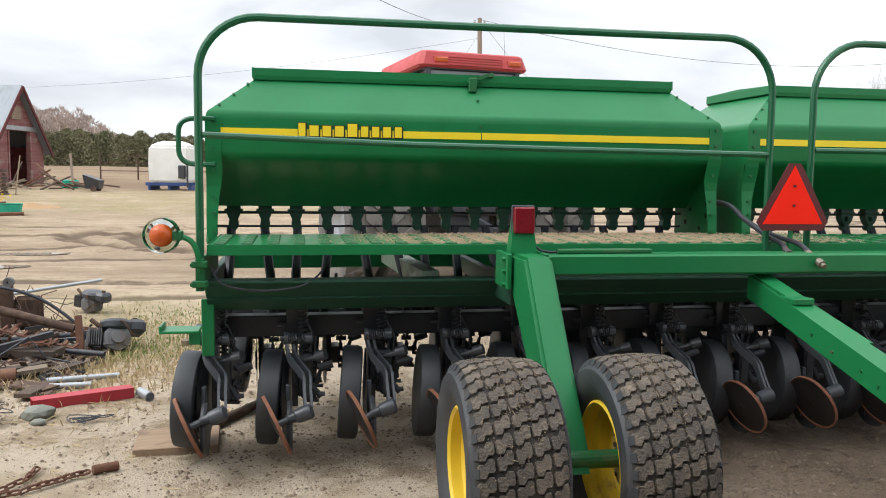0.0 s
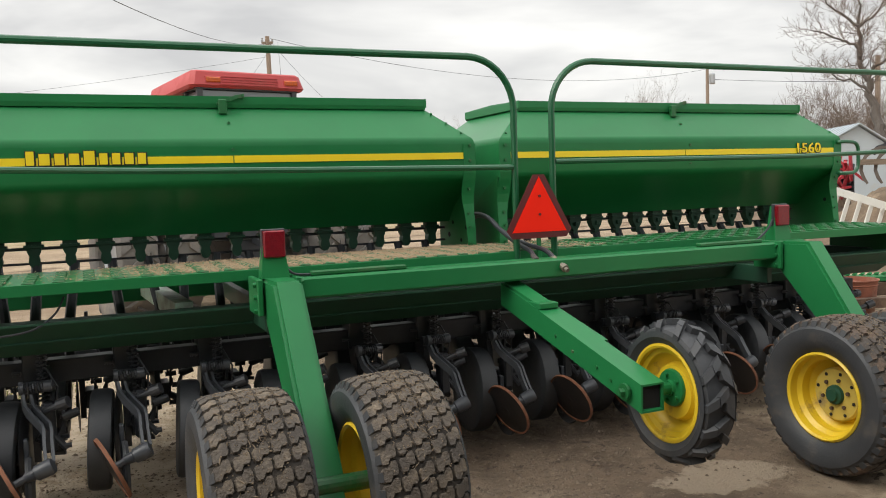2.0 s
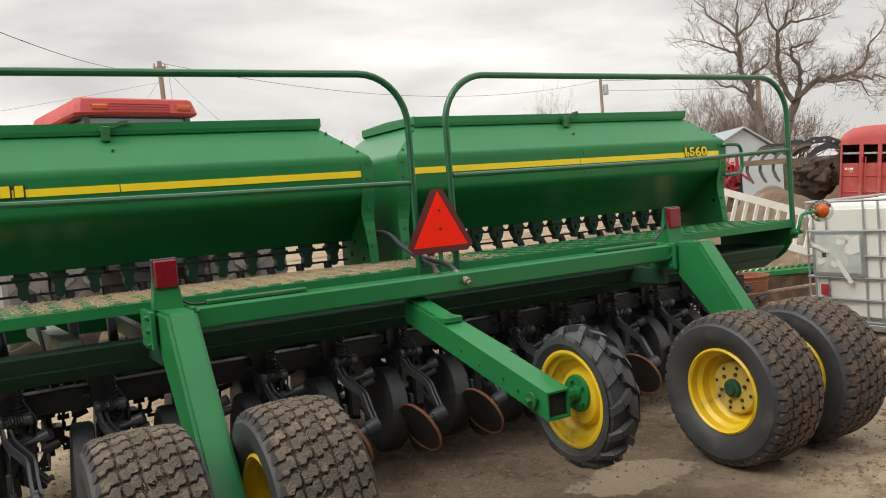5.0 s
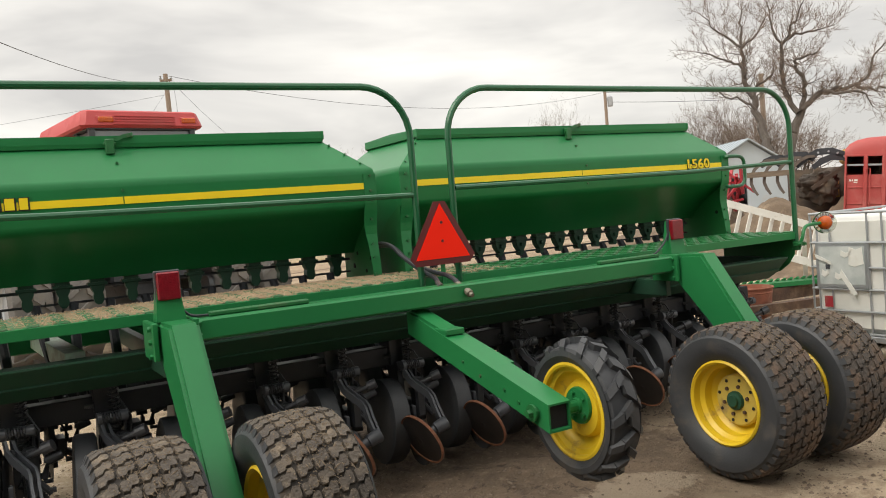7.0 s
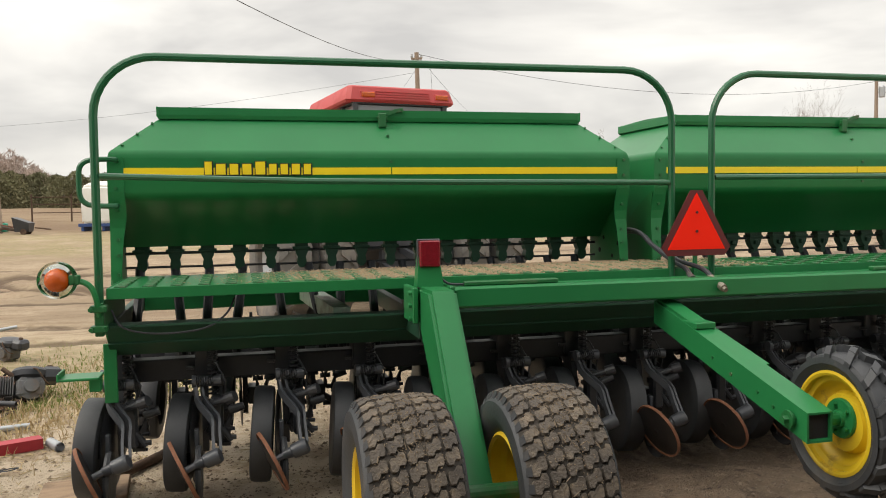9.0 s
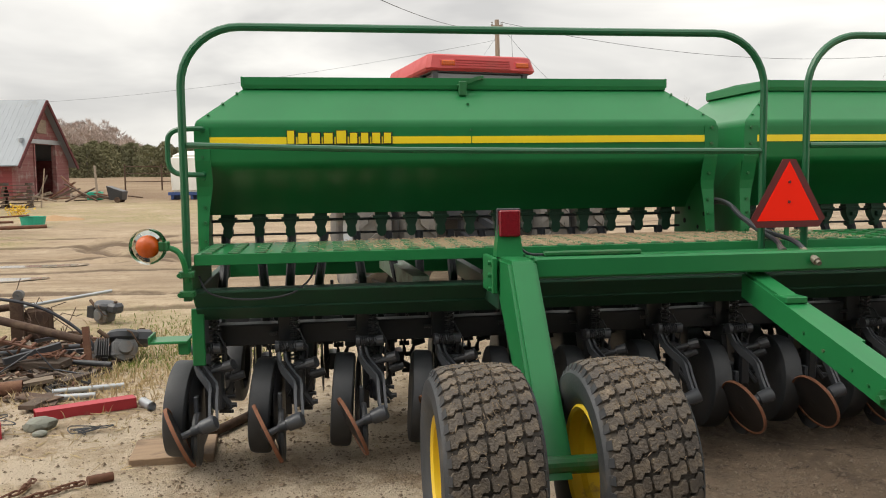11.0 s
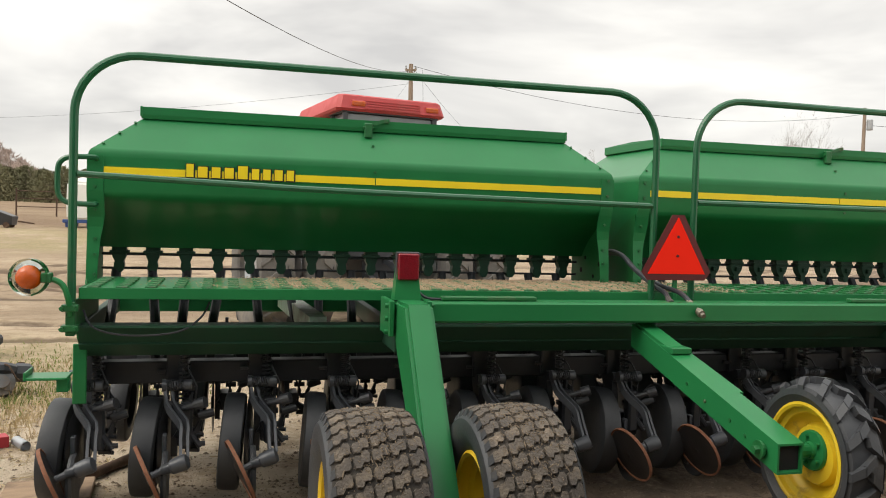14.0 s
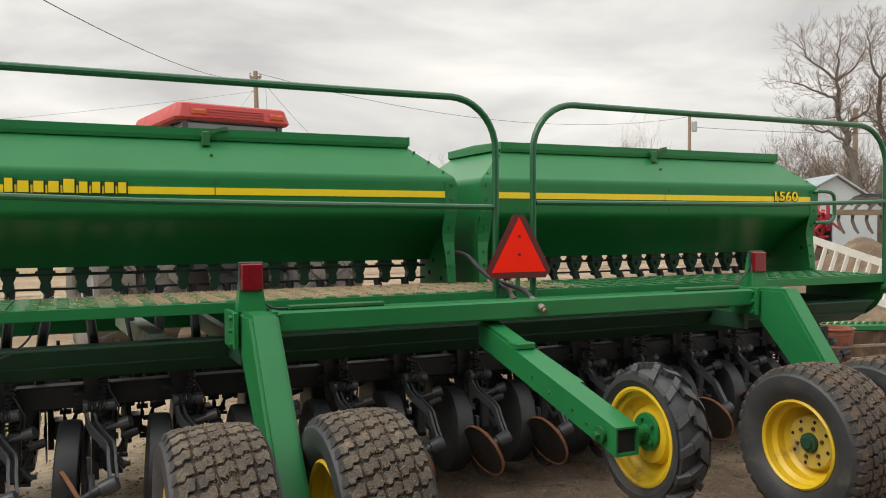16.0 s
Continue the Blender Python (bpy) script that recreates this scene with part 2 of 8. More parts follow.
def box(bm, x0, x1, y0, y1, z0, z1, bevel=0.0, m=None, mi=0):
    r = bmesh.ops.create_cube(bm, size=1.0)
    vs = r["verts"]
    for v in vs:
        v.co = Vector(((x0 + x1) / 2 + v.co.x * (x1 - x0), (y0 + y1) / 2 + v.co.y * (y1 - y0), (z0 + z1) / 2 + v.co.z * (z1 - z0)))
    fs = {f for v in vs for f in v.link_faces}
    for f in fs:
        f.material_index = mi
    if bevel:
        es = list({e for v in vs for e in v.link_edges})
        o = bmesh.ops.bevel(bm, geom=es, offset=bevel, segments=1, affect="EDGES", profile=0.5)
        vs = list({v for f in o["faces"] for v in f.verts} | {v for v in vs if v.is_valid})
        for f in {f for v in vs for f in v.link_faces}:
            f.material_index = mi
    if m is not None:
        bmesh.ops.transform(bm, matrix=m, verts=vs)
    return vs


def prism(bm, poly, x0, x1, mi=0, axis="x"):
    """A closed outline (two numbers a corner) pushed along an axis."""
    def co(a, b, c):
        return {"x": (c, a, b), "y": (a, c, b), "z": (a, b, c)}[axis]
    va = [bm.verts.new(co(a, b, x0)) for a, b in poly]
    vb = [bm.verts.new(co(a, b, x1)) for a, b in poly]
    n = len(poly)
    fs = [bm.faces.new(va), bm.faces.new(vb[::-1])]
    for i in range(n):
        fs.append(bm.faces.new((va[i], va[(i + 1) % n], vb[(i + 1) % n], vb[i])))
    for f in fs:
        f.material_index = mi
    return va + vb


def loft(bm, rings, closed=True, cap=True, mi=0):
    """Joins rings of points of equal count into a skin."""
    rows = [[bm.verts.new(p) for p in ring] for ring in rings]
    n = len(rows[0])
    for a, b in zip(rows, rows[1:]):
        for i in range(n if closed else n - 1):
            f = bm.faces.new((a[i], a[(i + 1) % n], b[(i + 1) % n], b[i]))
            f.material_index = mi
    if cap and closed:
        for row in (rows[0], rows[-1][::-1]):
            bm.faces.new(row).material_index = mi
    return [v for row in rows for v in row]


def sweep(bm, pts, r, seg=8, cap=True, mi=0):
    """A round bar along points; r may be one radius or one a point."""
    pts = [Vector(p) for p in pts]
    rs = r if isinstance(r, (list, tuple)) else [r] * len(pts)
    rings, side = [], None
    for i, p in enumerate(pts):
        d = (pts[min(i + 1, len(pts) - 1)] - pts[max(i - 1, 0)]).normalized()
        if side is None:
            side = d.orthogonal().normalized()
        side = (side - d * side.dot(d)).normalized()
        up = d.cross(side)
        rings.append([p + (side * math.cos(2 * math.pi * k / seg) + up * math.sin(2 * math.pi * k / seg)) * rs[i] for k in range(seg)])
    return loft(bm, rings, True, cap, mi)


def curve(pts, n=5):
    """Points of a smooth line through the given ones."""
    p = [Vector(q) for q in pts]
    out = []
    for i in range(len(p) - 1):
        a, b, c, d = p[max(i - 1, 0)], p[i], p[i + 1], p[min(i + 2, len(p) - 1)]
        for k in range(n):
            t = k / n
            out.append(0.5 * (2 * b + (c - a) * t + (2 * a - 5 * b + 4 * c - d) * t * t + (3 * b - a - 3 * c + d) * t ** 3))
    return out + [p[-1]]


def bar(bm, p0, p1, w, h, mi=0, roll=None):
    """A flat or square bar between two points: w sideways, h upward."""
    p0, p1 = Vector(p0), Vector(p1)
    d = (p1 - p0).normalized()
    up = Vector((0, 0, 1)) if abs(d.z) < 0.95 else Vector((0, 1, 0))
    if roll is not None:
        up = Vector(roll)
    s = d.cross(up).normalized()
    u = s.cross(d)
    return loft(bm, [[p + s * a * w / 2 + u * b * h / 2 for a, b in ((-1, -1), (1, -1), (1, 1), (-1, 1))] for p in (p0, p1)], True, True, mi)


def lathe(bm, prof, seg=32, axis="x", c=(0, 0, 0), closed=False, mi=0):
    """Turns a profile of (radius, along) round an axis."""
    rings = []
    for k in range(seg):
        a = 2 * math.pi * k / seg
        ca, sn = math.cos(a), math.sin(a)
        ring = []
        for r, h in prof:
            p = {"x": (h, r * ca, r * sn), "y": (r * ca, h, r * sn), "z": (r * ca, r * sn, h)}[axis]
            ring.append(bm.verts.new((p[0] + c[0], p[1] + c[1], p[2] + c[2])))
        rings.append(ring)
    n = len(prof)
    for k in range(seg):
        a, b = rings[k], rings[(k + 1) % seg]
        for i in range(n if closed else n - 1):
            f = bm.faces.new((a[i], b[i], b[(i + 1) % n], a[(i + 1) % n]))
            f.material_index = mi
    if not closed:
        for i, end in ((0, 1), (n - 1, -1)):
            if prof[i][0] > 1e-4:
                bm.faces.new([r[i] for r in rings][::end]).material_index = mi
    return [v for r in rings for v in r]


def bent_bar(bm, pts, w, h):
    """One flat bar bent along points: w sideways, h upward."""
    pts = [Vector(p) for p in pts]
    rings = []
    for i, p in enumerate(pts):
        d = (pts[min(i + 1, len(pts) - 1)] - pts[max(i - 1, 0)]).normalized()
        s = d.cross(Vector((0, 0, 1))).normalized()
        u = s.cross(d)
        rings.append([p + s * a * w / 2 + u * b * h / 2 for a, b in ((-1, -1), (1, -1), (1, 1), (-1, 1))])
    return loft(bm, rings)


def bolt(bm, p, axis="y", r=0.009, h=0.008):
    d = {"x": Vector((1, 0, 0)), "y": Vector((0, 1, 0)), "z": Vector((0, 0, 1))}[axis]
    p = Vector(p)
    sweep(bm, [p - d * h, p + d * h], r, 6)


def bms():
    return bmesh.new()


# ---- ground ----
def smooth(a, b, x):
    t = min(max((x - a) / (b - a), 0.0), 1.0)
    return t * t * (3 - 2 * t)


# wheel tracks across the yard: y = a + b (x + 6) + c (x + 6)^2
RUTS = [(6.7, -0.05, 0.0), (8.9, 0.10, 0.012), (10.45, 0.165, 0.0), (12.6, 0.12, 0.0), (14.2, 0.10, 0.0), (5.4, -0.03, 0.0)]
# one track that turns back on itself: x = a + b (y - c)^2
TURN_TRACKS = [(-6.75, 0.42, 12.2), (-5.6, 0.34, 12.0)]
# rain water: x, y, half length, half width
PUDDLES = [(-7.0, 9.75, 1.0, 0.26), (-7.35, 8.15, 0.95, 0.30), (-8.6, 7.3, 0.5, 0.12)]


def ground_z(x, y):
    d = math.hypot(x + 2.3, y + 4.4)
    z = 0.023 * max(0.0, min(d, 160.0) - 9.0) * smooth(8, 18, d)
    left = smooth(-0.5, -3.5, x)
    z += 0.02 * noise.noise((x * 0.8, y * 0.8, 3.0)) + 0.012 * noise.noise((x * 3.1, y * 3.1, 7.0))
    if d < 45:
        z += 0.007 * noise.noise((x * 9, y * 9, 1.0)) + 0.004 * noise.noise((x * 23, y * 23, 2.0))
        field = smooth(4.0, 7.0, y) * smooth(45, 30, d)
        z += field * 0.03 * noise.noise((x * 0.18 + 4, y * 1.1, 5.0)) + field * 0.012 * noise.noise((x * 0.3, y * 2.6, 9.0))
    if 3.5 < y < 17 and x < 8:
        for a, b, c in RUTS:
            q = abs(y + 0.25 * noise.noise((x * 0.4, a, 0)) - (a + b * (x + 6) + c * (x + 6) ** 2))
            if q < 0.6:
                fade = 0.6 + 0.4 * noise.noise((x * 0.7, y * 0.7, a))
                z += fade * (-0.04 * smooth(0.22, 0.08, q) + 0.022 * smooth(0.22, 0.32, q) * smooth(0.6, 0.35, q))
    if 8 < y < 16 and -9 < x < -2:
        for a, b, c in TURN_TRACKS:
            q = abs(x - (a + b * (y - c) ** 2)) / math.sqrt(1 + (2 * b * (y - c)) ** 2)
            if q < 0.6:
                z += -0.06 * smooth(0.26, 0.08, q) + 0.03 * smooth(0.24, 0.34, q) * smooth(0.6, 0.36, q)
    for a, b, u, v in PUDDLES:
        w = smooth(1.7, 0.9, math.hypot((x - a) / u, (y - b - 0.12 * (x - a)) / v))
        if w > 0:
            z += w * (0.023 * max(0.0, math.hypot(a + 2.3, b + 4.4) - 9.0) * smooth(8, 18, math.hypot(a + 2.3, b + 4.4)) - 0.04 - z)
    if x > -1.6 and y < 1.5 and d < 14:
        k = smooth(-1.6, -0.6, x)
        crumbs = smooth(-0.15, 0.25, noise.noise((x * 1.3, y * 1.3, 15.0)))
        z += k * (0.024 * noise.noise((x * 4.1, y * 4.1, 11.0)) + 0.022 * max(0.0, noise.noise((x * 7.7, y * 7.7, 12.0))) + 0.012 * noise.noise((x * 12, y * 12, 4.0)))
        z += k * crumbs * (0.022 * max(0.0, noise.noise((x * 15, y * 15, 6.0)) - 0.08) + 0.010 * noise.noise((x * 27, y * 27, 8.0)))
    flat = smooth(0.55, 0.25, min(math.hypot(x - wx, (y + 1.6) * 0.8) for wx in (-1.79, -1.25, 1.11, 1.63)))
    return z * (1 - flat) - 0.004 * flat


def axis_steps(lo, bands, far, n):
    """Grid lines: even steps in each band of (end, step), then ever wider out to far."""
    k = [lo]
    for end, step in bands:
        m = int(round((end - k[-1]) / step))
        k += [k[-1] + step * (i + 1) for i in range(m)]
    g, h = (far / 10.0) ** (1.0 / n), []
    for i in range(1, n + 1):
        h.append(10.0 * g ** i - 10.0)
    return [lo - v for v in reversed(h)] + k + [k[-1] + v for v in h]


GX = axis_steps(-13.0, [(-6.4, 0.13), (-1.6, 0.05), (4.0, 0.034), (5.2, 0.06)], 2500, 55)
GY = axis_steps(-3.4, [(0.8, 0.034), (3.6, 0.055), (15.0, 0.095)], 2500, 55)
verts = [(x, y, ground_z(x, y)) for y in GY for x in GX]
nx = len(GX)
faces = [(j * nx + i, j * nx + i + 1, (j + 1) * nx + i + 1, (j + 1) * nx + i) for j in range(len(GY) - 1) for i in range(nx - 1)]
gme = bpy.data.meshes.new("ground")
gme.from_pydata(verts, [], faces)
gme.polygons.foreach_set("use_smooth", [True] * len(gme.polygons))


def ground_material():
    m = bpy.data.materials.new("farmyard_soil")
    m.use_nodes = True
    t = m.node_tree
    b = t.nodes["Principled BSDF"]
    L = t.links.new
    N = t.nodes.new
    tc = N("ShaderNodeTexCoord")
    pos = tc.outputs["Object"]

    def noise_n(scale, detail=6.0, rough=0.6, vec=pos):
        n = N("ShaderNodeTexNoise")
        n.inputs["Scale"].default_value, n.inputs["Detail"].default_value, n.inputs["Roughness"].default_value = scale, detail, rough
        L(vec, n.inputs["Vector"])
        return n.outputs["Fac"]

    def rng(v, a, c, lo=0.0, hi=1.0):
        r = N("ShaderNodeMapRange")
        r.interpolation_type = "SMOOTHSTEP"
        r.inputs["From Min"].default_value, r.inputs["From Max"].default_value = a, c
        r.inputs["To Min"].default_value, r.inputs["To Max"].default_value = lo, hi
        L(v, r.inputs["Value"])
        return r.outputs[0]

    def mixc(f, a, c):
        x = N("ShaderNodeMixRGB")
        for i, v in ((0, f), (1, a), (2, c)):
            if isinstance(v, tuple):
                x.inputs[i].default_value = (*v, 1)
            elif isinstance(v, (int, float)):
                x.inputs[i].default_value = v
            else:
                L(v, x.inputs[i])
        return x.outputs[0]

    def math_n(op, a, c=0.0):
        x = N("ShaderNodeMath")
        x.operation = op
        for i, v in ((0, a), (1, c)):
            if isinstance(v, (int, float)):
                x.inputs[i].default_value = v
            else:
                L(v, x.inputs[i])
        return x.outputs[0]

    sep = N("ShaderNodeSeparateXYZ")
    L(pos, sep.inputs[0])
    X, Y = sep.outputs[0], sep.outputs[1]
    # long streaks across the yard where vehicles drove
    mp = N("ShaderNodeMapping")
    mp.inputs["Scale"].default_value = (0.16, 1.0, 1.0)
    L(pos, mp.inputs[0])
    streak = noise_n(0.9, 6, 0.6, mp.outputs[0])
    tan = mixc(rng(noise_n(0.5), 0.35, 0.65), (0.56, 0.45, 0.318), (0.48, 0.373, 0.257))
    tan = mixc(rng(noise_n(7.0, 8), 0.48, 0.74), tan, (0.37, 0.28, 0.19))
    tan = mixc(rng(noise_n(28, 8, 0.75), 0.56, 0.66, 0, 0.5), tan, (0.27, 0.20, 0.135))
    tan = mixc(rng(streak, 0.53, 0.62, 0, 0.4), tan, (0.28, 0.20, 0.13))
    mp2 = N("ShaderNodeMapping")
    mp2.inputs["Scale"].default_value = (0.10, 1.0, 1.0)
    mp2.inputs["Rotation"].default_value = (0, 0, 0.12)
    L(pos, mp2.inputs[0])
    fine = math_n("MULTIPLY", rng(noise_n(5.5, 7, 0.65, mp2.outputs[0]), 0.52, 0.62), rng(Y, 4.0, 6.0))
    tan = mixc(math_n("MULTIPLY", fine, 0.5), tan, (0.28, 0.195, 0.125))
    near = math_n("MULTIPLY", rng(Y, 1.2, 2.6, 1, 0), rng(X, -6.5, -5.5))
    tan = mixc(math_n("MULTIPLY", near, rng(noise_n(1.9, 8, 0.7), 0.46, 0.60, 0, 0.45)), tan, (0.36, 0.26, 0.175))
    tan = mixc(math_n("MULTIPLY", near, rng(noise_n(42, 6, 0.8), 0.55, 0.64, 0, 0.4)), tan, (0.24, 0.175, 0.12))
    # pale dry sand, lightened further to offset the machine's shade
    tan = mixc(math_n("MULTIPLY", near, rng(noise_n(3.0, 8, 0.7), 0.43, 0.55, 0, 0.85)), tan, (0.66, 0.55, 0.42))
    # duller, trodden soil out in the yard
    yard = math_n("MULTIPLY", rng(Y, 5.0, 8.0), rng(noise_n(0.35, 7, 0.65), 0.36, 0.62, 0.25, 0.85))
    tan = mixc(math_n("MULTIPLY", yard, 0.85), tan, (0.28, 0.207, 0.14))
    tan = mixc(math_n("MULTIPLY", rng(Y, 5.0, 8.0), rng(noise_n(9.0, 8, 0.75, mp2.outputs[0]), 0.53, 0.60, 0, 0.5)), tan, (0.20, 0.145, 0.095))
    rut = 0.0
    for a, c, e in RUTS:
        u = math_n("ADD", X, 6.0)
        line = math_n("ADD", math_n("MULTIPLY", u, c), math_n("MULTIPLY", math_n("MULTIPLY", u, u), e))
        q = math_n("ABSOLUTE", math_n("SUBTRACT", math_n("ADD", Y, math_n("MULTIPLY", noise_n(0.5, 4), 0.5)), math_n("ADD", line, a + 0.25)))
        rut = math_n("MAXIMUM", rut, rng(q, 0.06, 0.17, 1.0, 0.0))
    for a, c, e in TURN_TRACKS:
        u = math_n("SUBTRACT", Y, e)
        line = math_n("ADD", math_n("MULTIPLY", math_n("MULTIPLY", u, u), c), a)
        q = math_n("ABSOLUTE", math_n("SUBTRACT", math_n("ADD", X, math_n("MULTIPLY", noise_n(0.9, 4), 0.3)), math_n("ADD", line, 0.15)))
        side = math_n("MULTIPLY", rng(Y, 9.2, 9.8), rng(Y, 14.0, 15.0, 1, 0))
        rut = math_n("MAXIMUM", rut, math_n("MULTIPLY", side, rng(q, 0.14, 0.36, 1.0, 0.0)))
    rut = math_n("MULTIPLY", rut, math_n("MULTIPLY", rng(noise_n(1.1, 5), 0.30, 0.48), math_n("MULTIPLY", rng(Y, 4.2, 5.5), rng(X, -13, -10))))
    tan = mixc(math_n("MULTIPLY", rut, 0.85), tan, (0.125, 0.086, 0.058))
    damp = mixc(rng(noise_n(1.3, 8), 0.4, 0.62), (0.245, 0.182, 0.13), (0.165, 0.122, 0.088))
    damp = mixc(rng(noise_n(11, 6), 0.5, 0.7, 0, 0.7), damp, (0.28, 0.21, 0.15))
    damp = mixc(rng(noise_n(1.9, 9, 0.75), 0.55, 0.60, 0, 0.6), damp, (0.12, 0.087, 0.064))
    damp = mixc(rng(noise_n(26, 8, 0.75), 0.57, 0.64, 0, 0.8), damp, (0.085, 0.063, 0.048))
    damp = mixc(rng(noise_n(34, 5, 0.7), 0.58, 0.66, 0, 0.75), damp, (0.36, 0.28, 0.20))
    damp = mixc(rng(noise_n(4.2, 10, 0.8), 0.55, 0.60, 0, 0.75), damp, (0.075, 0.055, 0.042))
    damp = mixc(rng(noise_n(9.5, 9, 0.8), 0.56, 0.62, 0, 0.6), damp, (0.30, 0.225, 0.155))
    # damp, trodden soil round and behind the machine
    edge = math_n("ADD", X, math_n("MULTIPLY", noise_n(0.8, 5), 2.6))
    wet = rng(edge, -0.25, 1.1)
    back = rng(math_n("ADD", Y, math_n("MULTIPLY", noise_n(0.9, 4), 2.0)), 3.4, 5.2, 1.0, 0.15)
    base = mixc(math_n("MULTIPLY", wet, back), tan, damp)
    pale = math_n("MULTIPLY", rng(noise_n(0.75, 6, 0.6), 0.53, 0.58), rng(X, 0.2, 1.2))
    base = mixc(math_n("MULTIPLY", pale, 0.6), base, (0.43, 0.34, 0.24))
    # drier, crumbly soil out in front and one pale dried puddle
    dry = rng(math_n("ADD", math_n("SUBTRACT", X, Y), math_n("MULTIPLY", noise_n(1.6, 6), 2.4)), 3.2, 4.4)
    dry = math_n("MULTIPLY", dry, rng(X, 0.3, 1.2))
    crumb = mixc(rng(noise_n(5.5, 9, 0.75), 0.44, 0.62), (0.58, 0.465, 0.335), (0.34, 0.255, 0.18))
    crumb = mixc(rng(noise_n(20, 9, 0.8), 0.56, 0.62, 0, 0.75), crumb, (0.13, 0.095, 0.07))
    base = mixc(math_n("MULTIPLY", dry, 0.85), base, crumb)
    q = math_n("ADD", math_n("POWER", math_n("DIVIDE", math_n("SUBTRACT", X, 0.55), 0.48), 2.0), math_n("POWER", math_n("DIVIDE", math_n("ADD", Y, 1.42), 0.23), 2.0))
    cake = rng(math_n("ADD", q, math_n("MULTIPLY", noise_n(4, 9, 0.75), 2.2)), 1.6, 1.85, 1.0, 0.0)
    base = mixc(math_n("MULTIPLY", cake, 0.85), base, (0.47, 0.38, 0.285))
    # thin grass
    gx = math_n("MULTIPLY", rng(X, -4.6, -2.6, 1, 0), rng(Y, 1.6, 2.8))
    gy = math_n("MULTIPLY", gx, rng(Y, 4.6, 6.2, 1, 0))
    far_g = math_n("MULTIPLY", rng(Y, 16.5, 19.0), rng(X, 4.0, 12.0, 1, 0))
    near_b = math_n("MULTIPLY", math_n("MULTIPLY", rng(Y, 11.5, 13.0), rng(Y, 14.5, 16.0, 1, 0)), rng(X, -8.6, -7.6, 1, 0))
    gz = math_n("MAXIMUM", math_n("MAXIMUM", gy, near_b), math_n("MULTIPLY", far_g, rng(Y, 29, 36, 1, 0.25)))
    grass = math_n("MULTIPLY", gz, rng(noise_n(1.1, 8, 0.7), 0.40, 0.56))
    base = mixc(math_n("MULTIPLY", grass, 0.55), base, mixc(rng(noise_n(14, 6), 0.42, 0.62), (0.18, 0.19, 0.06), (0.42, 0.32, 0.18)))
    # ploughed or grassy brown land far off
    farb = math_n("MULTIPLY", rng(math_n("ADD", Y, math_n("MULTIPLY", noise_n(0.3, 5), 8.0)), 31, 38), 0.9)
    base = mixc(farb, base, mixc(rng(noise_n(0.12, 5), 0.4, 0.6), (0.20, 0.135, 0.085), (0.26, 0.19, 0.12)))
    # puddles in the wheel tracks
    pud = 0.0
    for a, c, u, v in PUDDLES:
        dx = math_n("SUBTRACT", X, a)
        dy = math_n("SUBTRACT", math_n("SUBTRACT", Y, c), math_n("MULTIPLY", dx, 0.12))
        q = math_n("ADD", math_n("POWER", math_n("DIVIDE", dx, u), 2.0), math_n("POWER", math_n("DIVIDE", dy, v), 2.0))
        pud = math_n("MAXIMUM", pud, rng(math_n("ADD", q, math_n("MULTIPLY", noise_n(2.5, 4), 1.2)), 1.25, 1.6, 1.0, 0.0))
    base = mixc(math_n("MULTIPLY", pud, 0.5), base, (0.36, 0.31, 0.25))
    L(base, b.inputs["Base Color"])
    L(rng(pud, 0, 1, 0.93, 0.05), b.inputs["Roughness"])
    L(rng(pud, 0, 1, 0.25, 1.0), b.inputs["Specular IOR Level"])
    bp = N("ShaderNodeBump")
    bp.inputs["Distance"].default_value = 0.055
    L(rng(pud, 0, 1, 1.0, 0.0), bp.inputs["Strength"])
    h = math_n("ADD", math_n("MULTIPLY", noise_n(16, 9, 0.78), 0.75), math_n("MULTIPLY", noise_n(60, 6, 0.7), 0.35))
    L(h, bp.inputs["Height"])
    L(bp.outputs[0], b.inputs["Normal"])
    return m


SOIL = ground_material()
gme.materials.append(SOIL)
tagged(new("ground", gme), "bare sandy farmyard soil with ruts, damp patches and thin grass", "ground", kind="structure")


WATER = bpy.data.materials.new("muddy_rain_water")
WATER.use_nodes = True
wb = WATER.node_tree.nodes["Principled BSDF"]
wb.inputs["Base Color"].default_value, wb.inputs["Roughness"].default_value = (0.40, 0.345, 0.28, 1), 0.04
wb.inputs["Specular IOR Level"].default_value = 0.9
for a, c, u, v in PUDDLES:
    rng_p = random.Random(int(a * 10))
    ring = []
    for k in range(40):
        q = 2 * math.pi * k / 40
        f = 0.95 + 0.22 * noise.noise((math.cos(q) * 1.6 + a, math.sin(q) * 1.6, c)) + 0.10 * noise.noise((math.cos(q) * 5 + a, math.sin(q) * 5, c))
        x, y = u * f * math.cos(q), v * f * math.sin(q)
        ring.append((x, y + 0.12 * x))
    d = math.hypot(a + 2.3, c + 4.4)
    z = 0.023 * max(0.0, d - 9.0) * smooth(8, 18, d) - 0.016
    me = bpy.data.meshes.new("puddle")
    me.from_pydata([(x, y, 0.0) for x, y in ring] + [(x, y, -0.012) for x, y in ring], [], [tuple(range(40))] + [(i, (i + 1) % 40, 40 + (i + 1) % 40, 40 + i) for i in range(40)])
    me.materials.append(WATER)
    pd = new("puddle", me)
    pd.location = (a, c, z)
    tagged(pd, "shallow muddy rain puddle in a wheel track", "puddle", kind="structure")

# ---- the grain drill ----
drill = thing("grain_drill", "green grain drill with two hoppers, yellow stripes and raised disc openers", "grain drill")

HX0, HX1 = 0.085, 2.97     # hopper, from the middle outward
LX0, LX1 = 0.323, 2.737    # lid
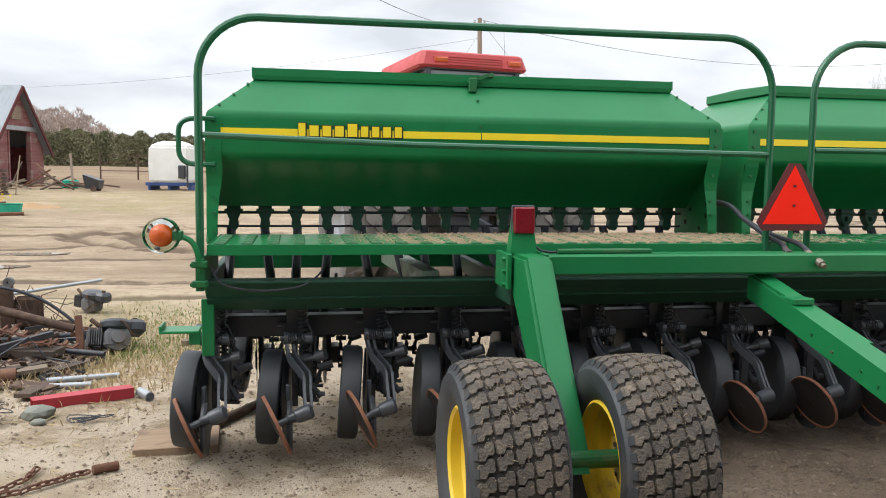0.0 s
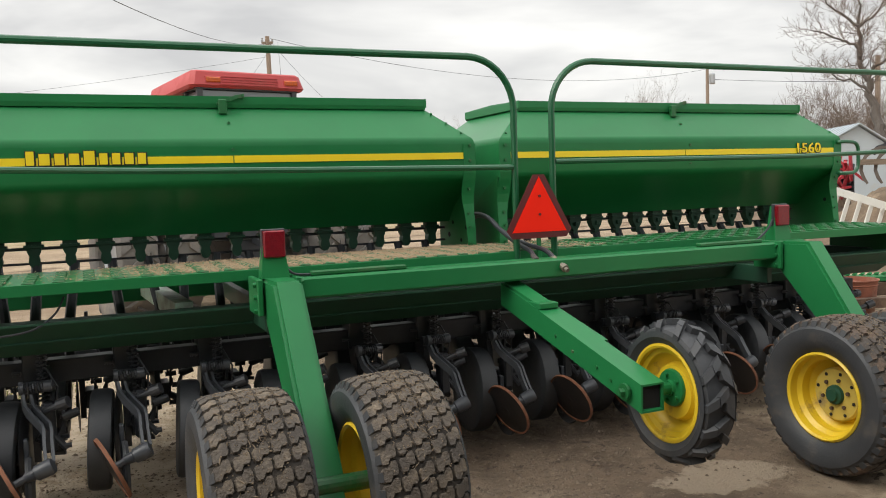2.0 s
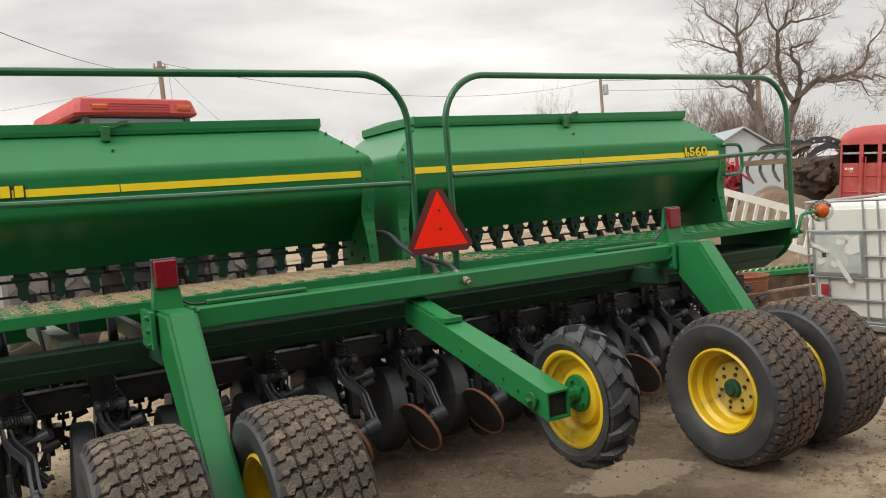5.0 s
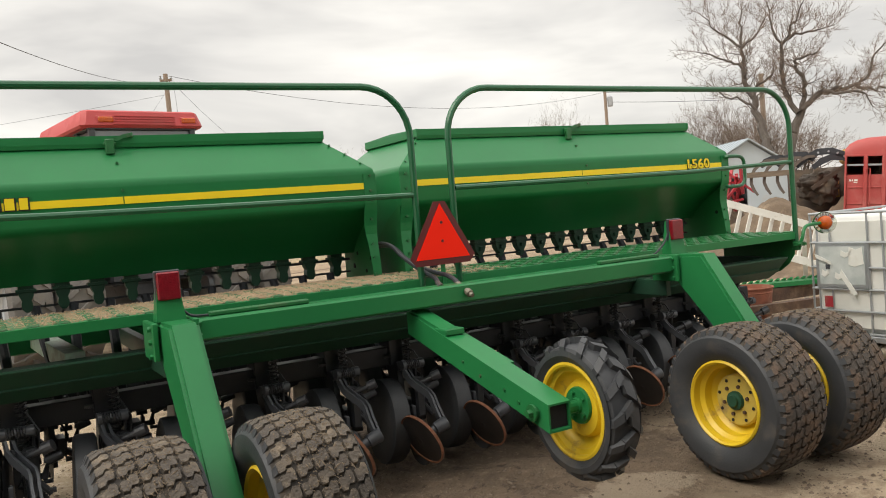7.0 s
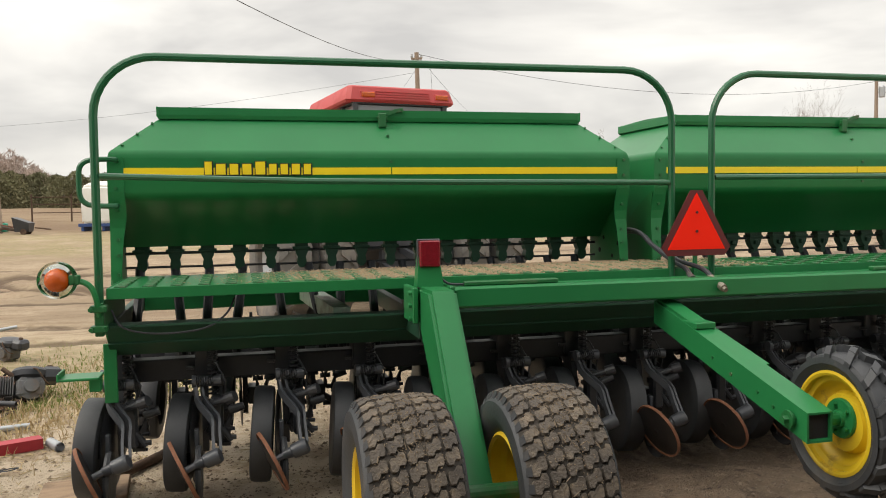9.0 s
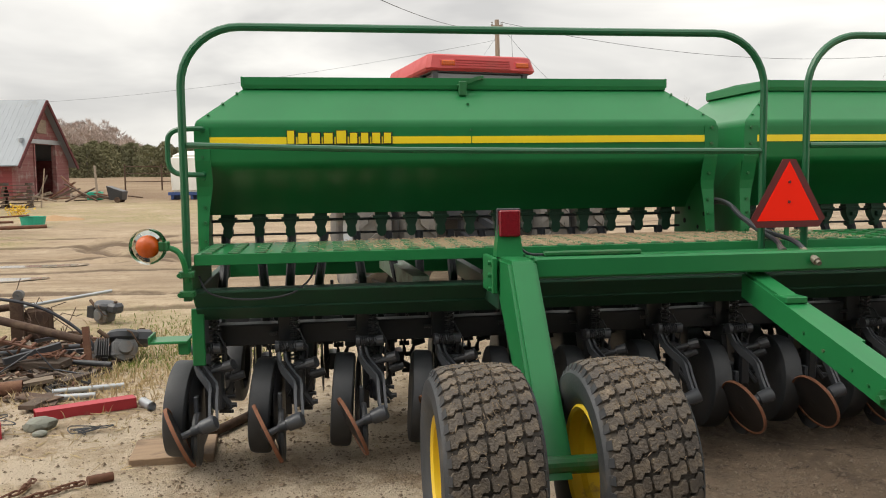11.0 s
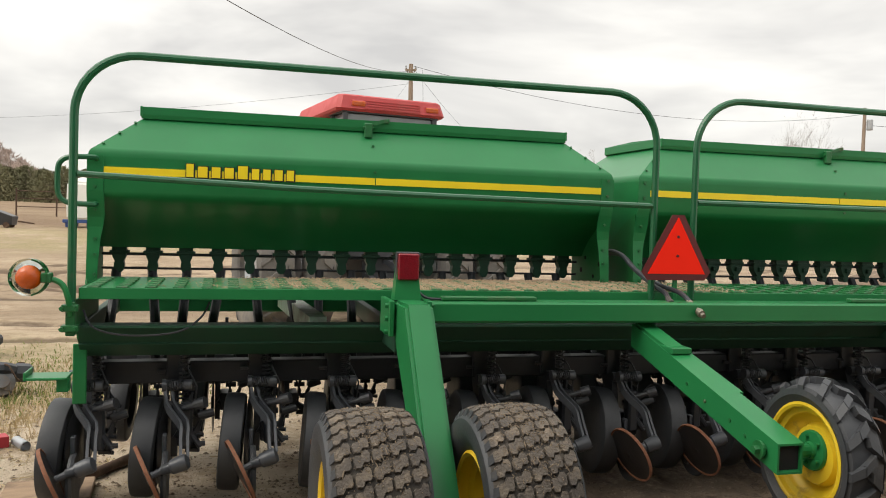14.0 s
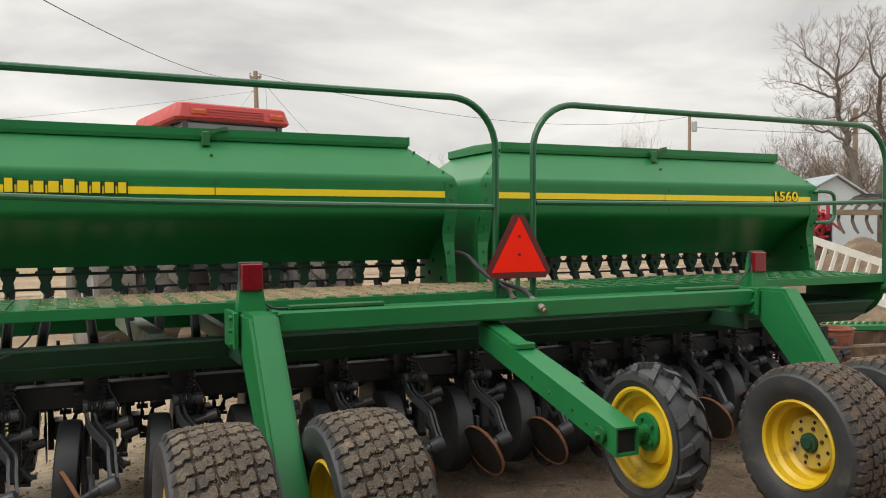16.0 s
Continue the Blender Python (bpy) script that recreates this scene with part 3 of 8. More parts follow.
ZC, ZF, ZL = 1.742, 1.525, 1.945   # upper crease, lower crease, under the lid


def hopper(side):
    s = side

    def sx(x):
        return x * s
    bm = bms()
    # side profile y, z at the ends and at the top opening
    low = [(0.006, 1.528), (0.022, 1.513), (0.06, 1.492), (0.13, 1.458), (0.22, 1.408), (0.31, 1.345), (0.37, 1.285), (0.40, 1.245), (0.62, 1.245), (0.78, 1.30), (1.0, 1.46), (1.09, ZF), (1.10, ZC)]
    ring = [(0.0, ZC - 0.024), (0.0, 1.545), *low[:-1], (1.10, ZC - 0.024)]
    loft(bm, [[(sx(x), y, z) for y, z in ring] for x in (HX0, HX1)], True, True)
    # hipped top up to the lid, folded over a rounded bend
    ex, ef, eb = LX0 + 0.012 - HX0, 0.195, 0.17
    rings = []
    for f, z in ((0.0, -0.024), (0.0035, -0.014), (0.012, -0.004), (0.026, 0.0045), (0.048, 0.0125), (0.085, 0.0195), (1.0, ZL - ZC)):
        rings.append([(sx(HX0 + ex * f), ef * f, ZC + z), (sx(HX1 - ex * f), ef * f, ZC + z), (sx(HX1 - ex * f), 1.10 - eb * f, ZC + z), (sx(HX0 + ex * f), 1.10 - eb * f, ZC + z)])
    loft(bm, rings, True, True)
    body = part("hopper", bm, GREEN, drill, "green sheet steel seed hopper with sloping shoulders", smooth=True)
    # end plates with bolted flanges, proud of the sheet
    for x, out in ((HX0, -1), (HX1, 1)):
        bm = bms()
        rings = []
        for y, z, w in ((-0.006, ZC - 0.022, 0.075), (-0.006, 1.60, 0.075), (-0.005, 1.545, 0.075), (0.004, 1.505, 0.078), (0.018, 1.46, 0.08), (0.03, 1.41, 0.078), (0.036, 1.36, 0.07), (0.032, 1.30, 0.06), (0.022, 1.22, 0.055), (0.016, 1.14, 0.05), (0.014, 1.06, 0.05)):
            rings.append([(sx(x - out * w), y, z), (sx(x + out * 0.004), y, z), (sx(x + out * 0.004), y + 0.005, z), (sx(x - out * w), y + 0.005, z)])
        loft(bm, rings)
        part("end_flange", bm, GREEN, body)
        bm = bms()
        prism(bm, [(0.02, 1.06), (0.55, 1.06), (0.55, 1.30), (0.40, 1.30), (0.20, 1.44), (0.024, 1.525), (0.036, 1.41), (0.041, 1.36), (0.036, 1.30), (0.026, 1.22)], sx(x - out * 0.001), sx(x + out * 0.004))
        web = part("end_web", bm, GREEN_MATTE, body)
        # black discs on the web paint the shade of bolt holes
        for y, z, r in ((0.14, 1.28, 0.014), (0.14, 1.21, 0.014), (0.34, 1.24, 0.012), (0.40, 1.16, 0.016), (0.22, 1.13, 0.012)):
            bm = bms()
            sweep(bm, [(sx(x - out * 0.0035), y, z), (sx(x - out * 0.001), y, z)], r, 12)
            part("bolt_hole_shade", bm, DARK, web)
        bm = bms()
        for k, (y, z) in enumerate(((-0.006, 1.71), (-0.006, 1.62), (-0.006, 1.565), (0.018, 1.45), (0.030, 1.30), (0.020, 1.22), (0.014, 1.12))):
            bolt(bm, (sx(x - out * 0.035), y, z), "y", 0.009, 0.01)
        part("bolt_row", bm, GREEN_WORN, body)
    bm = bms()
    for x, out in ((HX0, 1), (HX1, -1)):
        ex = LX0 if out == 1 else LX1
        for k in (0.2, 0.5, 0.8):
            p = Vector((sx(x + (ex - x) * k + out * 0.02), 0.19 * k, ZC + (ZL - ZC) * k + 0.002))
            sweep(bm, [p, p + Vector((0, -0.006, 0.006))], 0.0072, 6)
    part("rivet_row", bm, GREEN_WORN, body)
    # lid: a shallow tray turned over, its edge hanging over the opening
    bm = bms()
    box(bm, min(sx(LX0), sx(LX1)), max(sx(LX0), sx(LX1)), 0.175, 0.95, ZL + 0.002, ZL + 0.05, 0.006)
    prism(bm, [(0.169, ZL + 0.054), (0.169, ZL + 0.014), (0.174, ZL - 0.008), (0.184, ZL - 0.008), (0.188, ZL + 0.03), (0.94, ZL + 0.03), (0.955, ZL - 0.004), (0.955, ZL + 0.056), (0.56, ZL + 0.066)], sx(LX0), sx(LX1))
    for x in (LX0, LX1):
        box(bm, sx(x) - 0.006, sx(x) + 0.006, 0.165, 0.96, ZL + 0.004, ZL + 0.056, 0.002)
    lid = part("lid", bm, GREEN, body, "green hopper lid with a turned-down rim")
    # latch in the middle of the lid
    bm = bms()
    mx = sx(1.53)
    box(bm, mx - 0.022, mx + 0.022, 0.135, 0.165, ZL - 0.045, ZL + 0.035, 0.004)
    bent_bar(bm, [(mx - 0.01, 0.15, ZL + 0.028), (mx + 0.04, 0.15, ZL + 0.034), (mx + 0.075, 0.155, ZL + 0.05), (mx + 0.115, 0.16, ZL + 0.056)], 0.014, 0.02)
    box(bm, mx + 0.108, mx + 0.122, 0.148, 0.174, ZL + 0.044, ZL + 0.068, 0.003)
    sweep(bm, [(mx - 0.03, 0.148, ZL + 0.01), (mx + 0.03, 0.148, ZL + 0.01)], 0.008, 6)
    part("latch", bm, GREEN_WORN, body)
    bm = bms()
    bolt(bm, (mx + 0.02, 0.1, 1.848), "y", 0.008, 0.012)
    bolt(bm, (mx + 0.02, 0.0, 1.70), "y", 0.008, 0.008)
    bolt(bm, (mx + 0.02, 0.0, 1.575), "y", 0.008, 0.008)
    part("bolt_row", bm, GREEN_WORN, body)
    # stripe in two lengths
    for x0, x1 in ((0.133, 1.505), (1.511, 2.914)):
        bm = bms()
        box(bm, min(sx(x0), sx(x1)), max(sx(x0), sx(x1)), -0.0045, 0.001, 1.629, 1.667)
        part("stripe", bm, DECAL, body, "yellow adhesive stripe")
    # seed cups below, one a row
    for k in range(16):
        x = sx(0.20 + 0.1777 * k - (0.02 if s > 0 else 0.0))
        bm = bms()
        if s > 0:
            half = [(0.044, 1.262), (0.046, 1.215), (0.043, 1.188), (0.034, 1.162), (0.020, 1.143), (0.013, 1.132), (0.018, 1.122), (0.017, 1.108), (0.006, 1.098)]
            prism(bm, half + [(-u, v) for u, v in reversed(half)], 0.42, 0.48, axis="y")
            box(bm, -0.014, 0.014, 0.40, 0.50, 1.165, 1.195, 0.004)
        else:
            prism(bm, [(-0.037, 1.262), (0.037, 1.262), (0.038, 1.215), (0.034, 1.188), (0.023, 1.166), (0.027, 1.15), (0.028, 1.135), (0.022, 1.116), (0.010, 1.102), (-0.010, 1.102), (-0.022, 1.116), (-0.028, 1.135), (-0.027, 1.15), (-0.023, 1.166), (-0.034, 1.188), (-0.038, 1.215)], 0.42, 0.48, axis="y")
        box(bm, -0.05, 0.05, 0.41, 0.49, 1.208, 1.226, 0.003)
        if side not in KEEP:
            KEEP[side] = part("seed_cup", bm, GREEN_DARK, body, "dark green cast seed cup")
            KEEP[side].matrix_basis = Matrix.Translation((x, 0, 0))
        else:
            bm.free()
            o = KEEP[side].copy()
            scene.collection.objects.link(o)
            o.parent = body
            o.matrix_basis = Matrix.Translation((x, 0, 0))
    bm = bms()
    for z, r in ((1.205, 0.009), (1.125, 0.007)):
        sweep(bm, [(sx(HX0 + 0.01), 0.46, z), (sx(HX1 - 0.01), 0.46, z)], r, 6)
    part("feed_shaft", bm, BLACK, body)
    return body


KEEP = {}
# casting green; on the low frame its darkness stands in for shade
GREEN_DARK = material("dark_green_casting_and_frame_shade", (0.017, 0.066, 0.037), 0.5, second=(0.022, 0.054, 0.037), scale=9, dirt=(0.055, 0.07, 0.045), dirt_scale=5, dirt_lo=0.62, dirt_hi=0.85, spec=0.3)
hop_a, hop_b = hopper(-1), hopper(1)

# maker's lettering reduced to plain blocks, dark edge behind yellow
bd = bms()
x = -2.500
for wd, tall in ((0.044, 1), (0.056, 0), (0.052, 0), (0.054, 0), (0.0, 0), (0.058, 1), (0.046, 0), (0.046, 0), (0.05, 0), (0.046, 0)):
    if wd:
        h = 0.068 if tall else 0.056
        z = 1.631
        box(bd, x - 0.001, x + wd + 0.003, -0.0075, -0.0035, z - 0.006, z + h + 0.003)
        bm = bms()
        box(bm, x + 0.003, x + wd - 0.005, -0.0105, -0.0065, z, z + h)
        part("decal_block", bm, DECAL, hop_a)
    x += wd + (0.013 if wd else 0.0)
tagged(part("decal_edge", bd, DECAL_DARK, hop_a), kind="stuff")


def lettering(name, text, size, mat, parent, m, depth=0.002, fat=0.0):
    cu = bpy.data.curves.new(name, "FONT")
    cu.body, cu.size, cu.extrude, cu.align_x = text, size, depth, "CENTER"
    cu.offset = fat
    tmp = bpy.data.objects.new(name, cu)
    scene.collection.objects.link(tmp)
    me = bpy.data.meshes.new_from_object(tmp)
    scene.collection.objects.unlink(tmp)
    bpy.data.objects.remove(tmp)
    me.materials.append(mat)
    ob = new(name, me)
    ob.parent, ob.matrix_basis = parent, m
    return ob


lettering("model_number_shadow", "1560", 0.098, DECAL_DARK, hop_b, pose(2.634, -0.0065, 1.632, 90, 0, 0) @ Matrix.Diagonal((1.32, 1, 1, 1)), fat=0.005)
lettering("model_number", "1560", 0.098, DECAL, hop_b, pose(2.630, -0.0105, 1.635, 90, 0, 0) @ Matrix.Diagonal((1.32, 1, 1, 1)), fat=0.0008)

# platform: ribbed tread plate with a deep rear lip
bm = bms()
box(bm, -2.91, 3.022, -0.55, 0.14, 1.085, 1.10, 0.003)
plat = part("platform", bm, GREEN, drill, "green tread plate platform strewn with grain")
for nm, b6 in (("rear_lip", (-2.912, 3.024, -0.556, -0.5502, 1.052, 1.103)), ("front_lip", (-2.912, 3.024, 0.1402, 0.146, 1.04, 1.10)),
               ("end_lip", (-2.916, -2.9102, -0.55, 0.14, 1.052, 1.102)), ("end_lip", (3.0222, 3.028, -0.55, 0.14, 1.052, 1.102))):
    bm = bms()
    box(bm, *b6, 0.002)
    part(nm, bm, GREEN, plat)
bm = bms()
box(bm, -0.026, 0.026, -0.036, 0.036, -0.003, 0.010, 0.004)
rib_me = link_mesh("tread_rib", bm, GREEN_WORN)
for i in range(49):
    for j in range(5):
        o = new("tread_rib", rib_me)
        o.parent = plat
        o.matrix_basis = Matrix.Translation((-2.86 + i * 0.1217, -0.5 + j * 0.12, 1.1))
random.seed(4)
bm = bms()
for i in range(26000):
    x = random.gauss(-0.85, 0.75)
    if not -2.75 < x < 0.5 or random.random() > smooth(-2.9, -1.6, x):
        continue
    y = random.uniform(-0.53, 0.12)
    s = random.uniform(0.002, 0.0045)
    a = random.uniform(0, 3.14)
    c, d = math.cos(a) * s * 1.6, math.sin(a) * s * 1.6
    z = 1.1005 + random.uniform(0, 0.010)
    vs = [bm.verts.new((x + p, y + q, z + h)) for p, q, h in ((-c, -d, 0), (d * 0.5, -c * 0.5, 0), (c, d, 0), (-d * 0.5, c * 0.5, 0), (0, 0, 0.0035))]
    for k in range(4):
        bm.faces.new((vs[k], vs[(k + 1) % 4], vs[4]))
tagged(part("spilled_grain", bm, CHAFF, plat, "dry straw-coloured chaff and grain"), kind="stuff")

# railings
for xo, xi in ((-2.945, -0.114), (3.0, 0.122)):
    s = 1 if xi > xo else -1
    r = 0.27
    pts = [(xo, -0.55, 0.90 if xo < 0 else 1.0)] + [(xo, -0.55, 1.3), (xo, -0.55, 1.7)]
    pts += [(xo + s * (r - r * math.cos(radians(a))), -0.55, 2.136 - r + r * math.sin(radians(a))) for a in range(0, 91, 10)]
    pts += [(xo + (xi - xo) * f, -0.55, 2.1365) for f in (0.3, 0.5, 0.7)]
    pts += [(xi - s * (r - r * math.cos(radians(a))), -0.55, 2.138 - r + r * math.sin(radians(a))) for a in range(90, -1, -10)]
    pts += [(xi, -0.55, 1.7), (xi, -0.55, 1.3), (xi, -0.55, 0.99)]
    bm = bms()
    sweep(bm, pts, 0.0185, 10)
    rail = part("railing", bm, GREEN_RAIL, drill, "green bent tube safety rail", smooth=True)
    bm = bms()
    z0, z1 = (1.603, 1.558) if xo < 0 else (1.616, 1.584)
    sweep(bm, [(xo + s * 0.018, -0.555, z0), (xo + (xi - xo) * 0.35, -0.557, z0 - 0.028), (xo + (xi - xo) * 0.6, -0.557, (z0 + z1) / 2 - 0.014), (xi - s * 0.016, -0.555, z1)], 0.0145, 8)
    part("mid_rail", bm, GREEN_RAIL, rail, smooth=True)
    bm = bms()
    o = -s
    hx = o * 2.93
    sweep(bm, curve([(hx, -0.012, 1.705), (hx, -0.04, 1.708), (hx + o * 0.06, -0.05, 1.708), (hx + o * 0.13, -0.05, 1.70), (hx + o * 0.165, -0.05, 1.665), (hx + o * 0.17, -0.05, 1.59), (hx + o * 0.165, -0.05, 1.52), (hx + o * 0.13, -0.05, 1.482), (hx + o * 0.06, -0.05, 1.474), (hx, -0.04, 1.474), (hx, -0.012, 1.477)], 3), 0.014, 8)
    part("grab_handle", bm, GREEN_RAIL, rail, smooth=True)
    # foot bracket with clamp
    bm = bms()
    box(bm, xo - 0.035, xo + 0.035, -0.60, -0.545, 1.00, 1.03, 0.004)
    if xo < 0:
        box(bm, xo - 0.035, xo + 0.035, -0.60, -0.545, 0.91, 0.94, 0.004)
    box(bm, xo - 0.02, xo + 0.02, -0.575, -0.53, 0.89 if xo < 0 else 0.97, 1.04, 0.004)
    for z in (0.925, 1.015)[0 if xo < 0 else 1:]:
        bolt(bm, (xo + 0.02, -0.605, z), "y", 0.01, 0.012)
        bolt(bm, (xo - 0.03, -0.605, z), "y", 0.01, 0.012)
    part("post_clamp", bm, GREEN_WORN, rail)

# amber lamps on bent arms
CLEAR = bpy.data.materials.new("clear_plastic")
CLEAR.use_nodes = True
cb = CLEAR.node_tree.nodes["Principled BSDF"]
cb.inputs["Base Color"].default_value, cb.inputs["Roughness"].default_value = (0.66, 0.68, 0.62, 1), 0.06
cb.inputs["Transmission Weight"].default_value, cb.inputs["IOR"].default_value = 1.0, 1.12
for s in (-1, 1):
    px, lx = s * (2.945 if s < 0 else 3.0), s * (3.105 if s < 0 else 3.27)
    bm = bms()
    sweep(bm, curve([(px, -0.57, 0.98), (px + s * 0.005, -0.60, 1.06), (px + s * 0.03, -0.60, 1.12), (px + s * 0.08, -0.60, 1.145), (lx - s * 0.035, -0.60, 1.15)]), 0.013, 8)
    arm = part("lamp_arm", bm, GREEN, drill, smooth=True)
    face = -8 if s < 0 else -52
    at = Matrix.Translation((lx, -0.60, 1.15)) @ pose(0, 0, 0, 0, 0, face)
    bm = bms()
    ring = [(0.074 * math.cos(radians(q)) * s, 0.074 * math.sin(radians(q))) for q in range(100, 261, 10)]
    vs = []
    loft(bm, [[(p * f, y, q * f) for f, y in ((1.0, -0.016), (1.0, 0.016), (1.09, 0.016), (1.09, -0.016))] for p, q in ring])
    vs += box(bm, min(-s * 0.088, -s * 0.05), max(-s * 0.094, -s * 0.068), -0.018, 0.018, -0.022, 0.022, 0.005)
    bmesh.ops.transform(bm, matrix=at, verts=[v for v in bm.verts])
    part("lamp_bracket", bm, GREEN_WORN, arm)
    bm = bms()
    lathe(bm, [(0.0, -0.056), (0.022, -0.053), (0.04, -0.042), (0.05, -0.022), (0.053, 0.0), (0.05, 0.022), (0.04, 0.042), (0.022, 0.053), (0.0, 0.056)], 24, "y")
    bmesh.ops.transform(bm, matrix=at, verts=list(bm.verts))
    part("amber_lens", bm, LENS_AMBER, arm, "amber plastic lamp lens", smooth=True)
    bm = bms()
    lathe(bm, [(0.053, -0.004), (0.076, -0.02), (0.081, -0.018), (0.081, 0.018), (0.076, 0.02), (0.053, 0.004)], 28, "y", closed=True)
    bmesh.ops.transform(bm, matrix=at, verts=list(bm.verts))
    part("lamp_rim", bm, CLEAR, arm, "clear plastic lamp rim", smooth=True)

# main rear tube, lower beam, frame
bm = bms()
box(bm, -1.55, 1.55, -0.90, -0.76, 0.986, 1.082, 0.010)
tube = part("rear_tube", bm, GREEN, drill, "square green main frame tube")
# beam and rails get a darker green to paint the platform's shade
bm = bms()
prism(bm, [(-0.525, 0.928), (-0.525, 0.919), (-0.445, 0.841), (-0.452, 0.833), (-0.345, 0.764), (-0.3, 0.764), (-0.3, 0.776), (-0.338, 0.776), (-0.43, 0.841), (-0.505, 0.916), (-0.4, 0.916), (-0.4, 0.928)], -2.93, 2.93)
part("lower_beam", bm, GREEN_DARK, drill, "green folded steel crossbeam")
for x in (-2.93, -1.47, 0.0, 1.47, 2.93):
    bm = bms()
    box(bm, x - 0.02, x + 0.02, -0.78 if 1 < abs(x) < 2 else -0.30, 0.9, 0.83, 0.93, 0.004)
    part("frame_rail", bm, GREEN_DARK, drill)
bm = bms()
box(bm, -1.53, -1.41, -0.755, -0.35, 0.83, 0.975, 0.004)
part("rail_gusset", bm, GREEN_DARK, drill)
for s in (-1, 1):
    bm = bms()
    bar(bm, (s * 1.92, 0.95, 0.905), (s * 1.84, -0.36, 0.905), 0.085, 0.09)
    part("frame_strut", bm, PALE_GREEN, drill, "pale green frame strut")
bm = bms()
box(bm, -2.95, 2.95, 0.92, 1.04, 0.825, 0.985, 0.006)
part("front_tube", bm, GREEN, drill)
for s in (-1, 1):
    bm = bms()
    prism(bm, [(-0.545, 1.05), (-0.53, 0.94), (-0.48, 0.87), (-0.40, 0.815), (-0.28, 0.78), (-0.1, 0.79), (0.12, 0.79), (0.12, 1.03)], 2.998 if s > 0 else -2.925, 3.005 if s > 0 else -2.932)
    prism(bm, [(0.0, 1.07), (0.55, 1.07), (0.55, 1.25), (0.1, 1.25)], s * 2.965, s * 2.975)
    part("end_plate", bm, GREEN_MATTE, drill, "green steel end plate of the frame")
    if s < 0:
        bm = bms()
        prism(bm, [(-0.40, 0.83), (-0.36, 0.54), (-0.25, 0.54), (-0.18, 0.80)], s * 2.935, s * 2.945)
        box(bm, s * 2.93 - 0.03, s * 2.93 + 0.03, -0.405, -0.39, 0.55, 0.83, 0.004)
        part("hanger_plate", bm, GREEN, drill)
# small step out to the side
bm = bms()
box(bm, -3.12, -2.95, -0.60, -0.46, 0.70, 0.712, 0.003)
box(bm, -3.125, -3.115, -0.60, -0.46, 0.70, 0.735, 0.002)
box(bm, -3.0, -2.95, -0.56, -0.5, 0.64, 0.70, 0.004)
part("step", bm, GREEN, drill)

# legs down to the wheels
for s in (-1, 1):
    cx = s * 1.497
    bm = bms()
    w = 0.062
    out = [(-0.83, 1.086), (-1.088, 1.090), (-1.642, 0.345), (-1.487, 0.32), (-0.90, 0.94), (-0.83, 0.96)]
    prism(bm, out, cx - w, cx + w)
    bmesh.ops.bevel(bm, geom=[e for e in bm.edges if abs(e.verts[0].co.x - e.verts[1].co.x) < 1e-5], offset=0.015, segments=4, affect="EDGES")
    leg = part("wheel_leg", bm, GREEN, drill, "green box section leg to the wheel axle", smooth=True)
    for k in (-1, 1):
        bm = bms()
        box(bm, cx + k * 0.085 - 0.012, cx + k * 0.085 + 0.012, -0.93, -0.72, 0.93, 1.09, 0.004)
        for z in (0.95, 1.01, 1.065):
            bolt(bm, (cx + k * 0.10, -0.90, z), "x", 0.012, 0.012)
        part("leg_flange", bm, GREEN, leg)
    bm = bms()
    sweep(bm, [(cx - 0.36, -1.6, 0.385), (cx + 0.36, -1.6, 0.385)], 0.034, 14)
    part("axle", bm, GREEN_WORN, leg)
    # tail lamp on its stand
    bm = bms()
    loft(bm, [[(cx - 0.062, -0.86, 1.086), (cx + 0.062, -0.86, 1.086), (cx + 0.062, -0.78, 1.086), (cx - 0.062, -0.78, 1.086)],
              [(cx - 0.042, -0.835, 1.29), (cx + 0.038, -0.835, 1.29), (cx + 0.038, -0.80, 1.29), (cx - 0.042, -0.80, 1.29)]])
    stand = part("lamp_stand", bm, GREEN, drill)
    bm = bms()
    box(bm, cx - 0.048, cx + 0.048, -0.865, -0.835, 1.175, 1.295, 0.006)
    part("red_lens", bm, LENS_RED, stand, "square red tail lamp lens")
    bm = bms()
    box(bm, cx - 0.054, cx + 0.054, -0.84, -0.818, 1.168, 1.302, 0.004)
    part("lamp_housing", bm, BLACK, stand)
    bm = bms()
    sweep(bm, curve([(cx + 0.05, -0.83, 1.13), (cx + 0.08, -0.84, 1.10), (cx + 0.13, -0.84, 1.09), (cx + 0.25, -0.83, 1.09)] if s < 0 else [(cx - 0.045, -0.825, 1.22), (cx - 0.08, -0.83, 1.17), (cx - 0.15, -0.84, 1.12), (cx - 0.22, -0.84, 1.09), (cx - 0.30, -0.84, 1.088)]), 0.006, 6)
    part("lamp_cable", bm, HOSE, stand)
    bm = bms()
    x0, x1 = (cx + 0.16, cx + 0.62) if s < 0 else (cx - 0.62, cx - 0.16)
    box(bm, x0, x1, -0.86, -0.82, 1.0825, 1.104, 0.005)
    part("cable_cover", bm, GREEN_WORN, stand)


# ---- wheels ----
def tyre_profile(r, w, rim):
    h = w / 2
    return [(rim, -h * 0.74), (rim + 0.02, -h * 0.86), (rim + (r - rim) * 0.45, -h), (rim + (r - rim) * 0.75, -h * 0.97), (r - 0.028, -h * 0.90), (r - 0.010, -h * 0.78), (r - 0.004, -h * 0.5), (r, 0),
            (r - 0.004, h * 0.5), (r - 0.010, h * 0.78), (r - 0.028, h * 0.90), (rim + (r - rim) * 0.75, h * 0.97), (rim + (r - rim) * 0.45, h), (rim + 0.02, h * 0.86), (rim, h * 0.74)]


